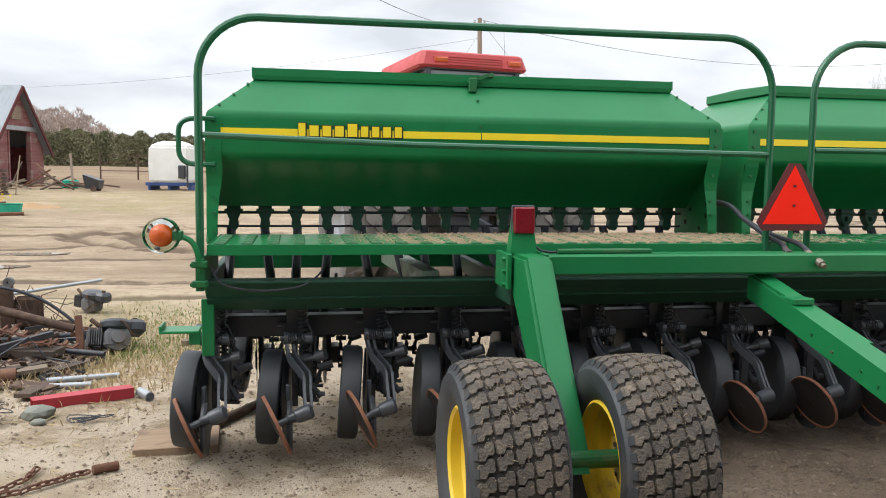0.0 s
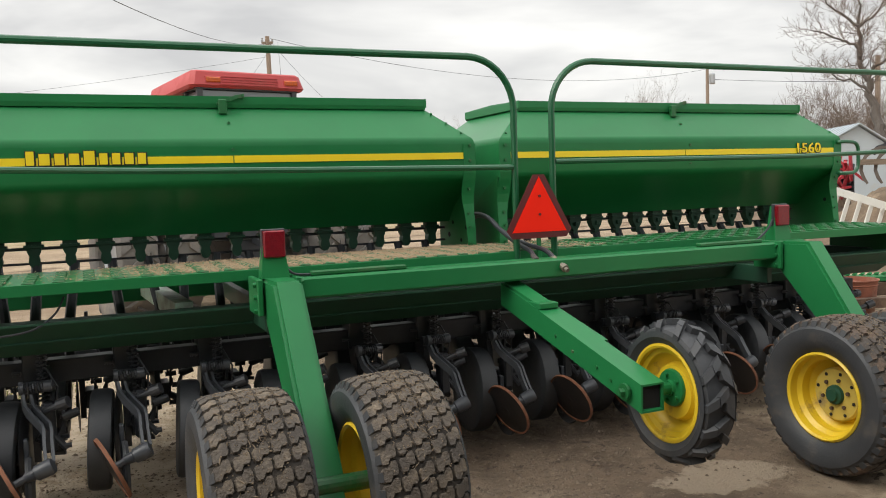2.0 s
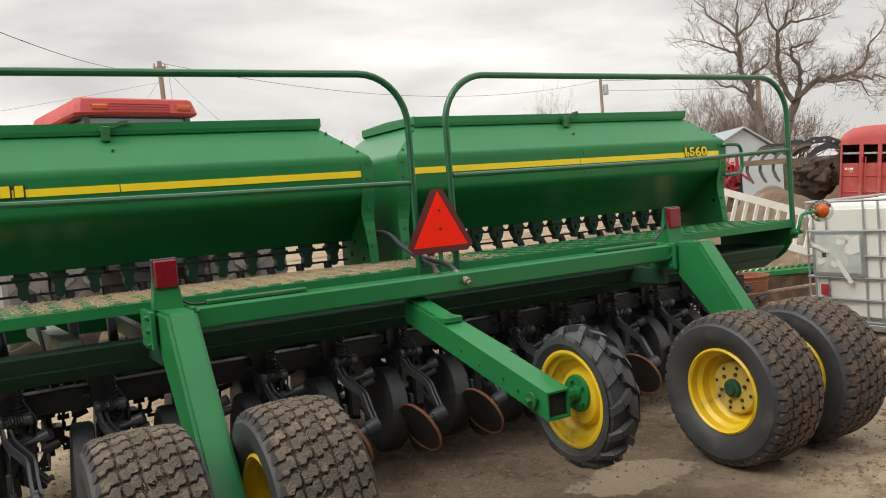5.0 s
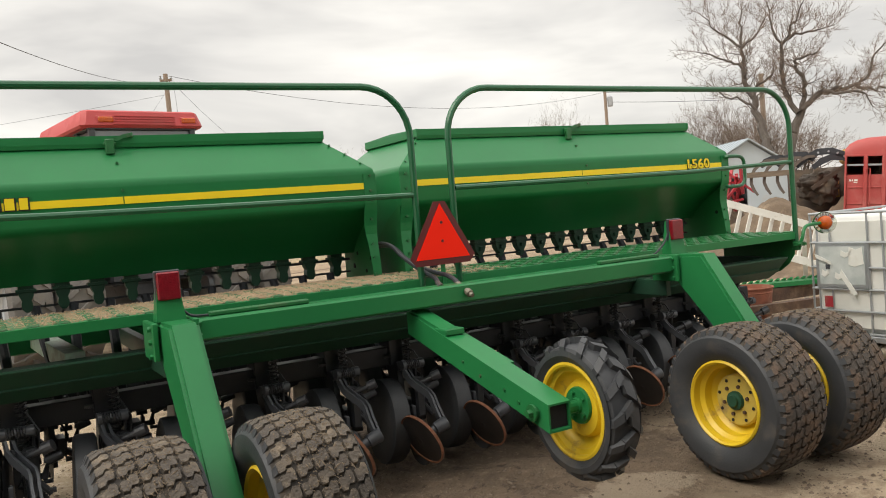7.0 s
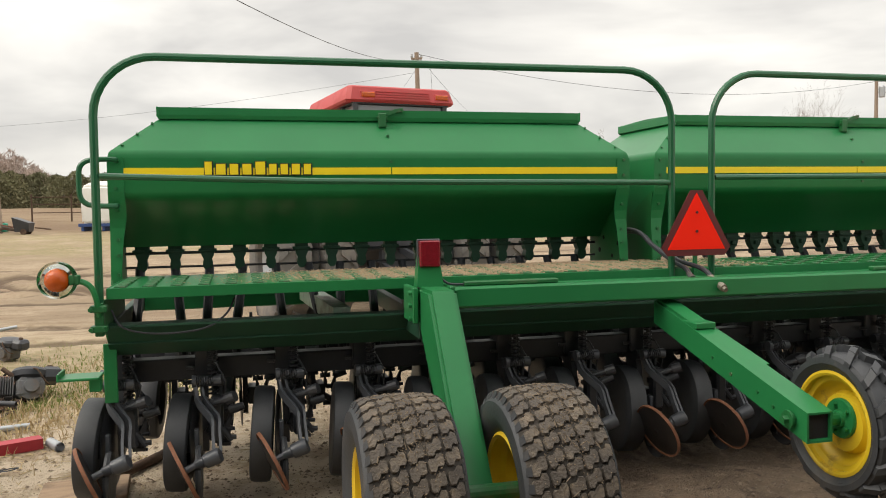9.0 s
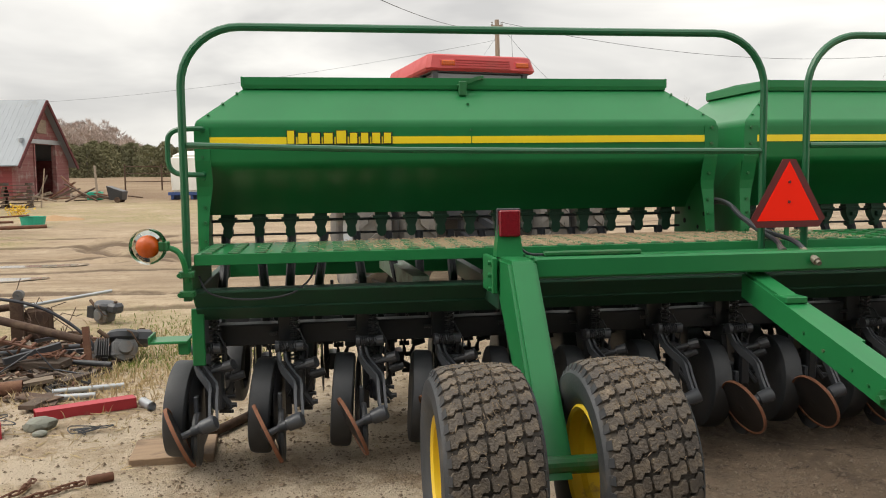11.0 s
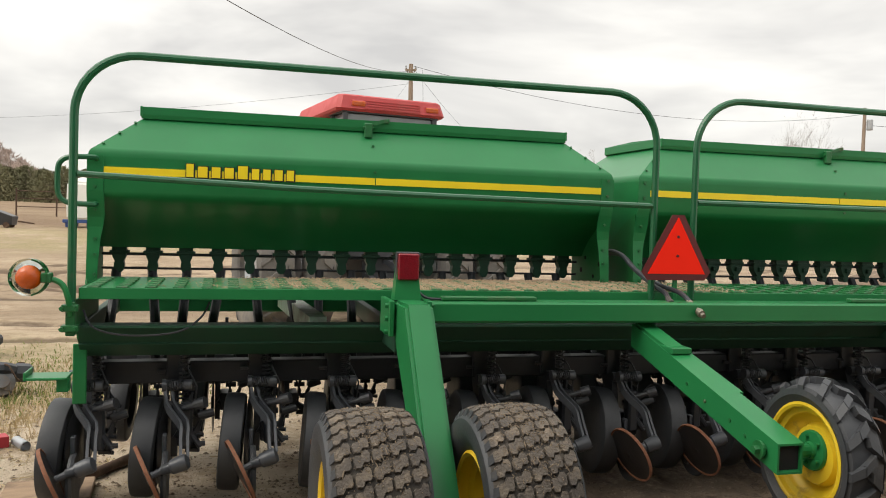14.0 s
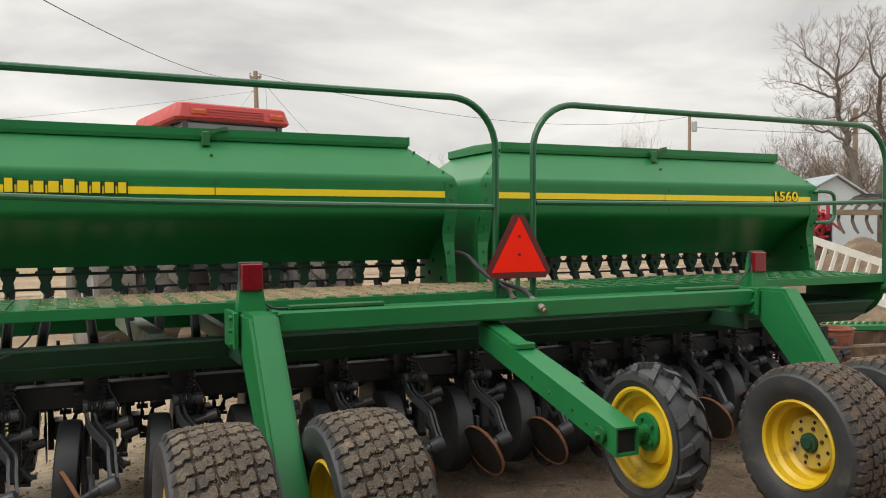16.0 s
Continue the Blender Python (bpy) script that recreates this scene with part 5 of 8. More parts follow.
    sweep(bm, [(0.09, -0.25, 0.508), (0.15, -0.28, 0.532), (0.152, -0.281, 0.533), (0.195, -0.30, 0.55)], [0.014, 0.016, 0.028, 0.027], 12)
    bent_bar(bm, [(0.02, -0.26, 0.545), (0.07, -0.25, 0.525), (0.12, -0.25, 0.505)], 0.01, 0.018)
    box(bm, 0.075, 0.135, -0.22, -0.14, 0.30, 0.53, 0.012)
    sweep(bm, [(0.105, -0.20, 0.40), (0.175, -0.21, 0.31)], 0.015, 8)
    sweep(bm, [(0.165, -0.21, 0.325), (0.195, -0.21, 0.325)], 0.014, 6)
    part("opener_casting", bm, BLACK, body)
    bm = bms()
    box(bm, 0.0, 0.022, -0.31, -0.27, 0.12, 0.40, 0.004)
    part("scraper_bar", bm, ARM_STEEL, body)
    n_v = Vector((0.90, 0.17, 0.40)).normalized()
    q = Vector((1, 0, 0)).rotation_difference(n_v).to_matrix().to_4x4()
    m = Matrix.Translation((-0.045, -0.475, 0.252)) @ q
    bm = bms()
    vs = lathe(bm, [(0.0, -0.005), (0.03, -0.012), (0.06, -0.004), (0.144, 0.002), (0.144, 0.010), (0.06, 0.006), (0.03, 0.008), (0.0, 0.02)], 32, "x")
    vs += lathe(bm, [(0.143, -0.002), (0.151, -0.004), (0.153, 0.006), (0.151, 0.013), (0.143, 0.012)], 32, "x", closed=True, mi=1)
    bmesh.ops.transform(bm, matrix=m, verts=vs)
    part("closing_wheel", bm, [DISC, RUST_EDGE], body, "dark closing disc with a rusty rim", smooth=True)
    return body


first, front = opener(drill), opener(drill, False)
first.matrix_basis, front.matrix_basis = Matrix.Translation((-2.965, -0.10, 0)), Matrix.Translation((-2.765, 0.62, 0))
for k in range(1, 15):
    random.seed(50 + k)
    copy_thing(first, pose(-2.965 + 0.4 * k, -0.10, random.uniform(-0.008, 0.008)))
    copy_thing(front, pose(-2.765 + 0.4 * k, 0.62, random.uniform(-0.008, 0.008)))
# tongue to the tractor
bm = bms()
for s in (-1, 1):
    bar(bm, (s * 1.2, 0.98, 0.90), (-0.45 + s * 0.1, 4.2, 0.62), 0.12, 0.16)
part("tongue", bm, GREEN, drill, "green A-shaped towing tongue")


# ---- the tractor that pulls it ----
def gz(x, y):
    return ground_z(x, y)


def lug_tyre(r, w, rim, n, lift):
    bm = bms()
    lathe(bm, tyre_profile(r, w, rim), 48, "x", closed=True)
    h = w / 2
    for sg in (-1, 1):
        for k in range(n):
            a = 2 * math.pi * (k + (0.5 if sg > 0 else 0)) / n
            for u0, u1 in ((-0.08, 0.45), (0.45, 0.97)):
                block(bm, r, h, [(sg * h * u0, a + u0 * 0.22 - 0.04), (sg * h * u1, a + u1 * 0.22 - 0.04), (sg * h * u1, a + u1 * 0.22 + 0.04), (sg * h * u0, a + u0 * 0.22 + 0.04)], lift, 0)
    return link_mesh("tyre", bm, [TYRE_GREY], True)


TYRE_GREY = material("grey_dusty_tyre", (0.105, 0.10, 0.095), 0.9, second=(0.18, 0.167, 0.15), scale=4, dirt=(0.20, 0.175, 0.145), dirt_scale=3, bump=0.2)
tractor = thing("tractor", "red farm tractor with cab and dual rear wheels", "tractor", (-0.29, 5.80, gz(-0.34, 5.80) - 0.035), turn=12)
bm = bms()
roof = []
for z, dx, dy in ((2.80, -0.02, -0.03), (2.83, 0.0, 0.0), (2.99, -0.045, -0.045), (3.008, -0.065, -0.07), (3.013, -0.12, -0.14)):
    a, b, c = 0.745 + dx, -0.02 - dy, 1.66 + dy
    roof.append([(-a + 0.05, b, z), (a - 0.05, b, z), (a, b + 0.05, z), (a, c, z - 0.05), (-a, c, z - 0.05), (-a, b + 0.05, z)])
loft(bm, roof)
part("cab_roof", bm, CAB_RED, tractor, "faded red cab roof with a ribbed rear face", smooth=True)
for k in range(4):
    bm = bms()
    z = 2.842 + k * 0.032
    bar(bm, (-0.38, -0.025 + (z - 2.83) * 0.28, z), (0.38, -0.025 + (z - 2.83) * 0.28, z), 0.012, 0.008)
    part("roof_rib", bm, CAB_RED, tractor)
for x in (-0.46, 0.55):
    bm = bms()
    box(bm, x - 0.09, x + 0.09, -0.03, 0.03, 2.862, 2.925, 0.012)
    part("roof_lamp", bm, LENS_AMBER, tractor, "orange roof lamp")
    bm = bms()
    box(bm, x - 0.10, x + 0.10, -0.018, 0.02, 2.852, 2.935, 0.006)
    part("lamp_frame", bm, CAB_RED, tractor)
bm = bms()
box(bm, -0.66, 0.66, 0.015, 1.60, 2.782, 2.80, 0.006)
part("cab_gutter", bm, BLACK, tractor)
bm = bms()
box(bm, -0.60, 0.60, 0.06, 1.55, 1.45, 2.78, 0.01)
part("cab_glass", bm, GLASS_DARK, tractor)
for x, y in ((-0.61, 0.06), (0.61, 0.06), (-0.61, 1.42), (0.61, 1.42), (-0.61, 0.50), (0.61, 0.50)):
    bm = bms()
    box(bm, x - 0.035, x + 0.035, y - 0.035, y + 0.035, 1.3, 2.80, 0.008)
    part("cab_pillar", bm, BLACK, tractor)
bm = bms()
box(bm, -0.55, 0.55, 0.05, 1.4, 0.95, 1.46, 0.03)
box(bm, -0.3, 0.3, 0.1, 2.9, 0.55, 1.0, 0.03)
part("chassis", bm, BLACK, tractor)
bm = bms()
loft(bm, [[(-0.36, y, 1.0), (0.36, y, 1.0), (0.36, y, 1.55 - d), (0.2, y, 1.66 - d), (-0.2, y, 1.66 - d), (-0.36, y, 1.55 - d)] for y, d in ((1.42, 0), (2.4, 0.05), (3.0, 0.12))])
part("hood", bm, CAB_RED, tractor)
for s in (-1, 1):
    bm = bms()
    prism(bm, [(0.05, 1.45), (0.2, 1.66), (0.55, 1.74), (0.9, 1.66), (1.1, 1.42), (1.05, 1.40), (0.88, 1.62), (0.55, 1.69), (0.22, 1.62), (0.1, 1.42)], s * 0.58, s * 1.05)
    part("fender", bm, CAB_RED, tractor)
tr_big, tr_small = lug_tyre(0.80, 0.44, 0.48, 20, 0.035), lug_tyre(0.55, 0.34, 0.33, 18, 0.03)
for x, y, r, me in ((-0.92, 0.55, 0.80, tr_big), (-1.48, 0.55, 0.80, tr_big), (0.92, 0.55, 0.80, tr_big), (1.48, 0.55, 0.80, tr_big), (-0.8, 2.65, 0.55, tr_small), (0.8, 2.65, 0.55, tr_small)):
    w = new("wheel", me)
    w.parent, w.matrix_basis = tractor, Matrix.Translation((x, y, r + 0.02))
    bm = bms()
    lathe(bm, [(0.0, -0.08), (0.12, -0.08), (0.14, -0.03), (r * 0.5, -0.02), (r * 0.60, -0.10), (r * 0.61, 0.10), (r * 0.5, 0.05), (0.0, 0.05)], 28, "x")
    part("rim", bm, GALV, w, "grey steel wheel rim", smooth=True)
bm = bms()
for x, z in ((-0.25, 0.75), (0.25, 0.75), (0.0, 0.95)):
    bar(bm, (x, 0.1, z), (x * 1.2, -0.7, z - 0.15), 0.06, 0.08)
bar(bm, (0, 0.1, 0.45), (0, -0.9, 0.45), 0.1, 0.06)
part("hitch", bm, BLACK, tractor)
bm = bms()
sweep(bm, [(0.66, 0.5, 2.9), (0.655, 0.5, 3.15), (0.63, 0.49, 3.5)], [0.003, 0.0022, 0.0016], 5)
part("antenna", bm, BLACK, tractor)


# ---- scrap and clutter beside the machine ----
WOOD = material("weathered_wood", (0.26, 0.20, 0.145), 0.9, second=(0.15, 0.115, 0.085), scale=5, stretch=(1, 8, 8), bump=0.3, bump_scale=30, vary=0.25)
WOOD_DARK = material("dark_wet_wood", (0.10, 0.07, 0.05), 0.9, second=(0.06, 0.042, 0.032), scale=5, stretch=(1, 8, 8), bump=0.3, bump_scale=30, vary=0.25)
PLASTIC_WHITE = material("white_plastic", (0.74, 0.74, 0.71), 0.5, second=(0.64, 0.64, 0.60), scale=2.5, dirt=(0.50, 0.46, 0.38), dirt_scale=3, dirt_lo=0.6, dirt_hi=0.85)
CONCRETE = material("concrete_block", (0.40, 0.35, 0.285), 0.95, second=(0.29, 0.25, 0.20), scale=6, bump=0.3, vary=0.15)
GREEN_PLASTIC = material("green_plastic", (0.02, 0.36, 0.24), 0.5)
YELLOW_BITS = material("yellow_flowers", (0.70, 0.45, 0.02), 0.7, second=(0.5, 0.33, 0.03), scale=20)
PLY = material("brown_plywood", (0.34, 0.235, 0.15), 0.9, second=(0.22, 0.15, 0.10), scale=4, stretch=(1, 6, 6), dirt=(0.12, 0.08, 0.055), dirt_scale=4, bump=0.3, bump_scale=30)
STRAW = material("dry_grass", (0.50, 0.39, 0.22), 0.95, second=(0.36, 0.27, 0.15), scale=3)
STRAW_ORANGE = material("orange_straw", (0.38, 0.235, 0.12), 0.95, second=(0.30, 0.20, 0.11), scale=8, bump=0.6, bump_scale=30)
GRASS = material("green_grass", (0.17, 0.22, 0.05), 0.9, second=(0.27, 0.26, 0.09), scale=2)
CAST = material("grey_cast_metal", (0.13, 0.132, 0.135), 0.6, second=(0.08, 0.08, 0.08), scale=9, dirt=(0.16, 0.12, 0.09), dirt_scale=6, dirt_lo=0.5, dirt_hi=0.7)
STONE = material("grey_green_stone", (0.22, 0.225, 0.19), 0.9, second=(0.15, 0.155, 0.13), scale=9, bump=0.4)
BROWN_MOTOR = material("brown_motor_paint", (0.075, 0.035, 0.026), 0.5, second=(0.10, 0.05, 0.035), scale=9, dirt=(0.2, 0.15, 0.1), dirt_scale=5, dirt_lo=0.6, dirt_hi=0.8)
CABLE = material("grey_cable", (0.05, 0.055, 0.065), 0.55)
SOIL_HEAP = material("brown_soil", (0.165, 0.12, 0.082), 0.95, second=(0.10, 0.075, 0.054), scale=5, dirt=(0.28, 0.215, 0.145), dirt_scale=4, dirt_lo=0.55, dirt_hi=0.72, bump=0.8, bump_scale=18)

# the open shed in whose doorway the view is taken
JAMB = material("grey_green_jamb_paint", (0.25, 0.285, 0.295), 0.6, second=(0.20, 0.23, 0.24), scale=3, dirt=(0.10, 0.085, 0.07), dirt_scale=4, dirt_lo=0.6, dirt_hi=0.75, bump=0.05)
jamb = thing("shed_doorway", "grey painted steel door post and sheet wall of an open shed", "doorway", (-2.937, -3.36, -0.01))
bm = bms()
box(bm, -0.26, 0.0, -0.16, 0.0, 0.0, 2.8, 0.008)
part("door_post", bm, JAMB, jamb, "grey painted steel door post")
bm = bms()
bolt(bm, (-0.02, -0.165, 0.93), "y", 0.012, 0.012)
part("hinge_pin", bm, RUST, jamb)
bm = bms()
box(bm, -2.0, -0.26, -0.10, -0.04, 0.0, 2.75)
part("front_wall", bm, JAMB, jamb)
bm = bms()
box(bm, -2.0, -1.92, -5.0, -0.1, 0.0, 2.75)
box(bm, 4.42, 4.5, -5.0, -1.3, 0.0, 2.75)
box(bm, -2.0, 4.5, -5.08, -5.0, 0.0, 2.75)
part("shed_wall", bm, JAMB, jamb)
bm = bms()
prism(bm, [(-5.2, 2.75), (-3.2, 3.1), (-1.2, 2.75), (-1.2, 2.81), (-3.2, 3.16), (-5.2, 2.81)], -2.2, 4.6)
part("shed_roof", bm, GALV, jamb)


def on(x, y, z=0.0):
    return (x, y, gz(x, y) + z)


def square_tube(name, label, mat, p0, p1, w, t=0.008, group=""):
    """An open square tube between two points, standing as its own thing."""
    p0, p1 = Vector(p0), Vector(p1)
    mid = (p0 + p1) / 2
    bm = bms()
    d = (p1 - p0).normalized()
    s = d.cross(Vector((0, 0, 1))).normalized()
    u = s.cross(d)
    h = w / 2
    for a, b, c, e in ((-h, h, h - t, h), (-h, h, -h, -h + t), (-h, -h + t, -h, h), (h - t, h, -h, h)):
        loft(bm, [[p - mid + s * q + u * r for q, r in ((a, c), (b, c), (b, e), (a, e))] for p in (p0, p1)])
    return solo(name, bm, mat, label, "steel tube", mid, group)


def channel(name, label, mat, p0, p1, w, h, group="", up=None):
    """A channel section lying open side down."""
    p0, p1 = Vector(p0), Vector(p1)
    mid = (p0 + p1) / 2
    d = (p1 - p0).normalized()
    s = d.cross(Vector(up or (0, 0, 1))).normalized()
    u = s.cross(d)
    bm = bms()
    t = 0.008
    poly = [(-w / 2, 0), (-w / 2, h), (w / 2, h), (w / 2, 0), (w / 2 - t, 0), (w / 2 - t, h - t), (-w / 2 + t, h - t), (-w / 2 + t, 0)]
    rings = [[p - mid + s * a + u * b for a, b in poly] for p in (p0, p1)]
    loft(bm, rings)
    return solo(name, bm, mat, label, "steel channel", mid, group)


def pipe(name, label, mat, p0, p1, r, group="", bend=0.0, hollow=True):
    p0, p1 = Vector(p0), Vector(p1)
    mid = (p0 + p1) / 2
    bm = bms()
    n = 5
    pts = [p0 + (p1 - p0) * i / n - mid + Vector((0, 0, bend * math.sin(math.pi * i / n))) for i in range(n + 1)]
    sweep(bm, pts, r, 12, cap=not hollow)
    if hollow:
        sweep(bm, pts, r * 0.82, 12, cap=False)
    return solo(name, bm, mat, label, "pipe", mid, group, smooth=True)


G = "scrap pile"
square_tube("square_tube", "red painted square steel tube propped on the scrap", RED_PAINT, (-5.22, 2.48, 0.60), (-6.75, 3.15, 0.41), 0.15, group=G)
channel("steel_channel", "red painted steel channel lying on the soil", RED_PAINT, on(-5.02, 0.10), on(-4.17, 0.46), 0.17, 0.09, G)
channel("steel_channel", "red painted steel channel lying on the soil", RED_PAINT, on(-4.07, 0.72), on(-3.55, 0.98), 0.10, 0.065, G)
channel("steel_channel", "long rusty angle iron on the ground", RUST, on(-5.0, -0.12), on(-4.28, 0.07), 0.08, 0.05, G)
channel("steel_channel", "dark rusty channel iron among the scrap", RUST_DARK, on(-5.1, 0.80, 0.0), on(-4.35, 0.92, 0.0), 0.10, 0.06, G)
pipe("pipe", "rusty brown pipe leaning over the scrap", RUST_DARK, (-5.2, 2.35, 0.48), (-4.22, 2.30, 0.20), 0.033, G)
pipe("pipe", "long thin grey pipe sticking out of the scrap", GALV, (-5.6, 2.7, 0.30), (-4.3, 3.6, 0.42), 0.016, G)
pipe("pipe", "long rusty pipe in the scrap heap", RUST_DARK, (-6.2, 2.2, 0.36), (-4.9, 2.9, 0.40), 0.03, G)
pipe("pipe", "rusty pipe stub on the ground", RUST, on(-5.0, 1.2, 0.06), on(-4.35, 1.35, 0.05), 0.05, G)
pipe("pipe", "pale grey pipe on dry grass", GALV, on(-4.15, 1.30, 0.03), on(-3.72, 1.45, 0.03), 0.02, G)
pipe("pipe", "pale grey pipe on dry grass", GALV, on(-4.1, 1.18, 0.025), on(-3.85, 1.22, 0.025), 0.02, G)
pipe("pipe", "grey capped pipe end on the soil", GALV, on(-3.50, 0.98, 0.03), on(-3.42, 0.86, 0.03), 0.03, G)
pipe("pipe", "rusty bar under the machine", RUST_DARK, on(-3.0, 0.2, 0.03), on(-2.62, 0.75, 0.05), 0.028, G)

# electric motor on a wooden skid
motor = thing("electric_motor", "brown electric motor with grey end bell on scrap boards", "electric motor", (-5.0, 2.02, gz(-5.0, 2.02) - 0.082), G, turn=-12)
bm = bms()
lathe(bm, [(0.0, -0.22), (0.13, -0.22), (0.165, -0.18), (0.17, -0.1), (0.17, 0.12), (0.16, 0.15)], 28, "x", (0, 0, 0.36))
part("motor_body", bm, BROWN_MOTOR, motor, smooth=True)
bm = bms()
lathe(bm, [(0.165, 0.15), (0.16, 0.20), (0.11, 0.235), (0.05, 0.245), (0.0, 0.245)], 28, "x", (0, 0, 0.36))
for k in range(14):
    a = 2 * math.pi * k / 14
    bar(bm, (0.17, 0.165 * math.cos(a), 0.36 + 0.165 * math.sin(a)), (0.235, 0.12 * math.cos(a), 0.36 + 0.12 * math.sin(a)), 0.012, 0.02)
part("end_bell", bm, CAST, motor, "grey cast end bell")
bm = bms()
sweep(bm, [(0.24, 0, 0.36), (0.36, 0, 0.36)], 0.018, 10)
part("shaft", bm, STEEL, motor)
bm = bms()
box(bm, -0.22, -0.02, -0.23, -0.15, 0.22, 0.32, 0.008)
part("terminal_box", bm, BROWN_MOTOR, motor)
bm = bms()
box(bm, -0.19, -0.06, -0.234, -0.23, 0.25, 0.29)
part("name_plate", bm, GALV, motor)
bm = bms()
box(bm, -0.2, 0.15, -0.14, 0.14, 0.14, 0.2, 0.01)
part("motor_foot", bm, RUST_DARK, motor)
motor.matrix_basis = motor.matrix_basis @ Matrix.Diagonal((0.80, 0.80, 0.80, 1))
for k, y in enumerate((-0.2, 0.0, 0.2)):
    bm = bms()
    box(bm, -0.42, 0.55, y - 0.06, y + 0.06, 0.09, 0.14, 0.006)
    solo("plank", bm, WOOD_DARK, "dark weathered board under the motor", "plank", (-5.0, 2.02, gz(-5.0, 2.02) - 0.082), G, turn=-12)
bm = bms()
box(bm, -0.05, 0.35, -0.25, -0.16, 0.0, 0.10, 0.006)
solo("plank", bm, WOOD_DARK, "dark timber block carrying the scrap", "plank", (-4.7, 2.2, gz(-4.7, 2.2)), G)
# coil of cable
random.seed(8)
bm = bms()
coil = []
for k in range(24):
    r = random.uniform(0.09, 0.165)
    ox, oz, oy, tl = random.uniform(-0.03, 0.03), random.uniform(-0.035, 0.02), random.uniform(-0.06, 0.06), random.uniform(-0.25, 0.25)
    coil += [(ox + r * 0.78 * math.cos(a * 0.31416), oy + tl * r * math.cos(a * 0.31416 + k), 0.24 + oz + r * math.sin(a * 0.31416)) for a in range(20)]
coil += [(0.1, 0, 0.15), (0.3, -0.05, 0.2), (0.5, -0.1, 0.12), (0.75, -0.1, 0.28), (0.85, -0.05, 0.12), (1.1, -0.1, 0.08)]
sweep(bm, coil, 0.0065, 6)
solo("cable_coil", bm, CABLE, "loose coil of grey-blue cable on the motor", "cable", (-5.13, 1.82, gz(-5.2, 1.84) - 0.03), G, smooth=True)
bm = bms()
pts = [(-5.33, 2.4, 0.40), (-5.22, 2.4, 0.525), (-5.11, 2.4, 0.555), (-4.90, 2.4, 0.54), (-4.68, 2.4, 0.50), (-4.50, 2.4, 0.43), (-4.35, 2.4, 0.33), (-4.20, 2.38, 0.20), (-4.14, 2.36, 0.10)]
sweep(bm, curve([(a + 4.8, b - 2.4, c) for a, b, c in pts], 6), 0.013, 8)
solo("black_hose", bm, HOSE, "black rubber hose arched over the scrap", "hose", (-4.8, 2.4, 0), G, smooth=True)
# small engines
def small_engine(x, y, k, label, turn, tip):
    eng = thing("small_engine", label, "engine", on(x, y, 0.02), G, turn=turn)
    eng.matrix_basis = eng.matrix_basis @ pose(0, 0, 0, tip, 8, 0) @ Matrix.Diagonal((k, k, k, 1))
    bm = bms()
    box(bm, -0.10, 0.09, -0.10, 0.09, 0.0, 0.15, 0.025)
    lathe(bm, [(0.0, -0.13), (0.05, -0.13), (0.055, -0.10), (0.10, -0.09), (0.10, -0.06), (0.0, -0.06)], 18, "y", (0.0, 0, 0.085))
    part("crankcase", bm, CAST, eng, "grey greasy crankcase")
    for j in range(6):
        bm = bms()
        box(bm, -0.21 + 0.017 * j, -0.203 + 0.017 * j, -0.085, 0.075, 0.02, 0.16, 0.003)
        part("cooling_fin", bm, CAST, eng)
    bm = bms()
    lathe(bm, [(0.0, -0.03), (0.10, -0.03), (0.13, -0.01), (0.135, 0.03), (0.115, 0.055), (0.05, 0.065), (0.0, 0.065)], 24, "z", (0.0, 0.0, 0.18))
    part("flywheel_cover", bm, BLACK, eng, smooth=True)
    bm = bms()
    box(bm, 0.07, 0.22, -0.09, 0.08, 0.13, 0.25, 0.03)
    part("fuel_tank", bm, BLACK, eng, smooth=True)
    bm = bms()
    lathe(bm, [(0.0, 0.0), (0.022, 0.0), (0.024, 0.02), (0.0, 0.024)], 12, "z", (0.14, 0.0, 0.25))
    sweep(bm, curve([(-0.02, -0.09, 0.22), (0.03, -0.15, 0.20), (0.09, -0.13, 0.12), (0.13, -0.09, 0.10)]), 0.007, 6)
    sweep(bm, [(-0.12, -0.05, 0.17), (-0.20, -0.05, 0.23)], 0.018, 10)
    part("fittings", bm, RUST_DARK, eng)
    return eng


small_engine(-3.93, 2.33, 1.0, "small petrol engine with black shroud lying tilted on the grass", 20, -24)
small_engine(-4.55, 4.30, 0.85, "greasy small engine standing on the bare soil", -30, 0)
# upright bracket with a tangle of wire behind the pipe
bracket = thing("steel_bracket", "dark upright steel bracket standing in the scrap heap", "scrap metal", on(-4.86, 2.75), G, turn=8)
bm = bms()
box(bm, -0.04, 0.06, -0.03, 0.03, 0.0, 0.50, 0.008)
box(bm, 0.06, 0.28, 0.0, 0.05, 0.12, 0.40, 0.03)
part("plate", bm, RUST_DARK, bracket)
bm = bms()
lathe(bm, [(0.012, -0.04), (0.04, -0.04), (0.045, 0.0), (0.04, 0.04), (0.012, 0.04)], 16, "y", (0.03, 0, 0.52), closed=True)
part("bearing", bm, CAST, bracket, smooth=True)
random.seed(61)
bm = bms()
for k in range(26):
    p0 = Vector((random.uniform(0.05, 0.35), random.uniform(-0.15, 0.1), random.uniform(0.02, 0.2)))
    q = [p0]
    for j in range(4):
        q.append(q[-1] + Vector((random.gauss(0.02, 0.06), random.gauss(0, 0.05), random.gauss(0.03, 0.07))))
    sweep(bm, q, 0.004, 5)
tagged(part("wire_tangle", bm, RUST_DARK, bracket), kind="stuff")
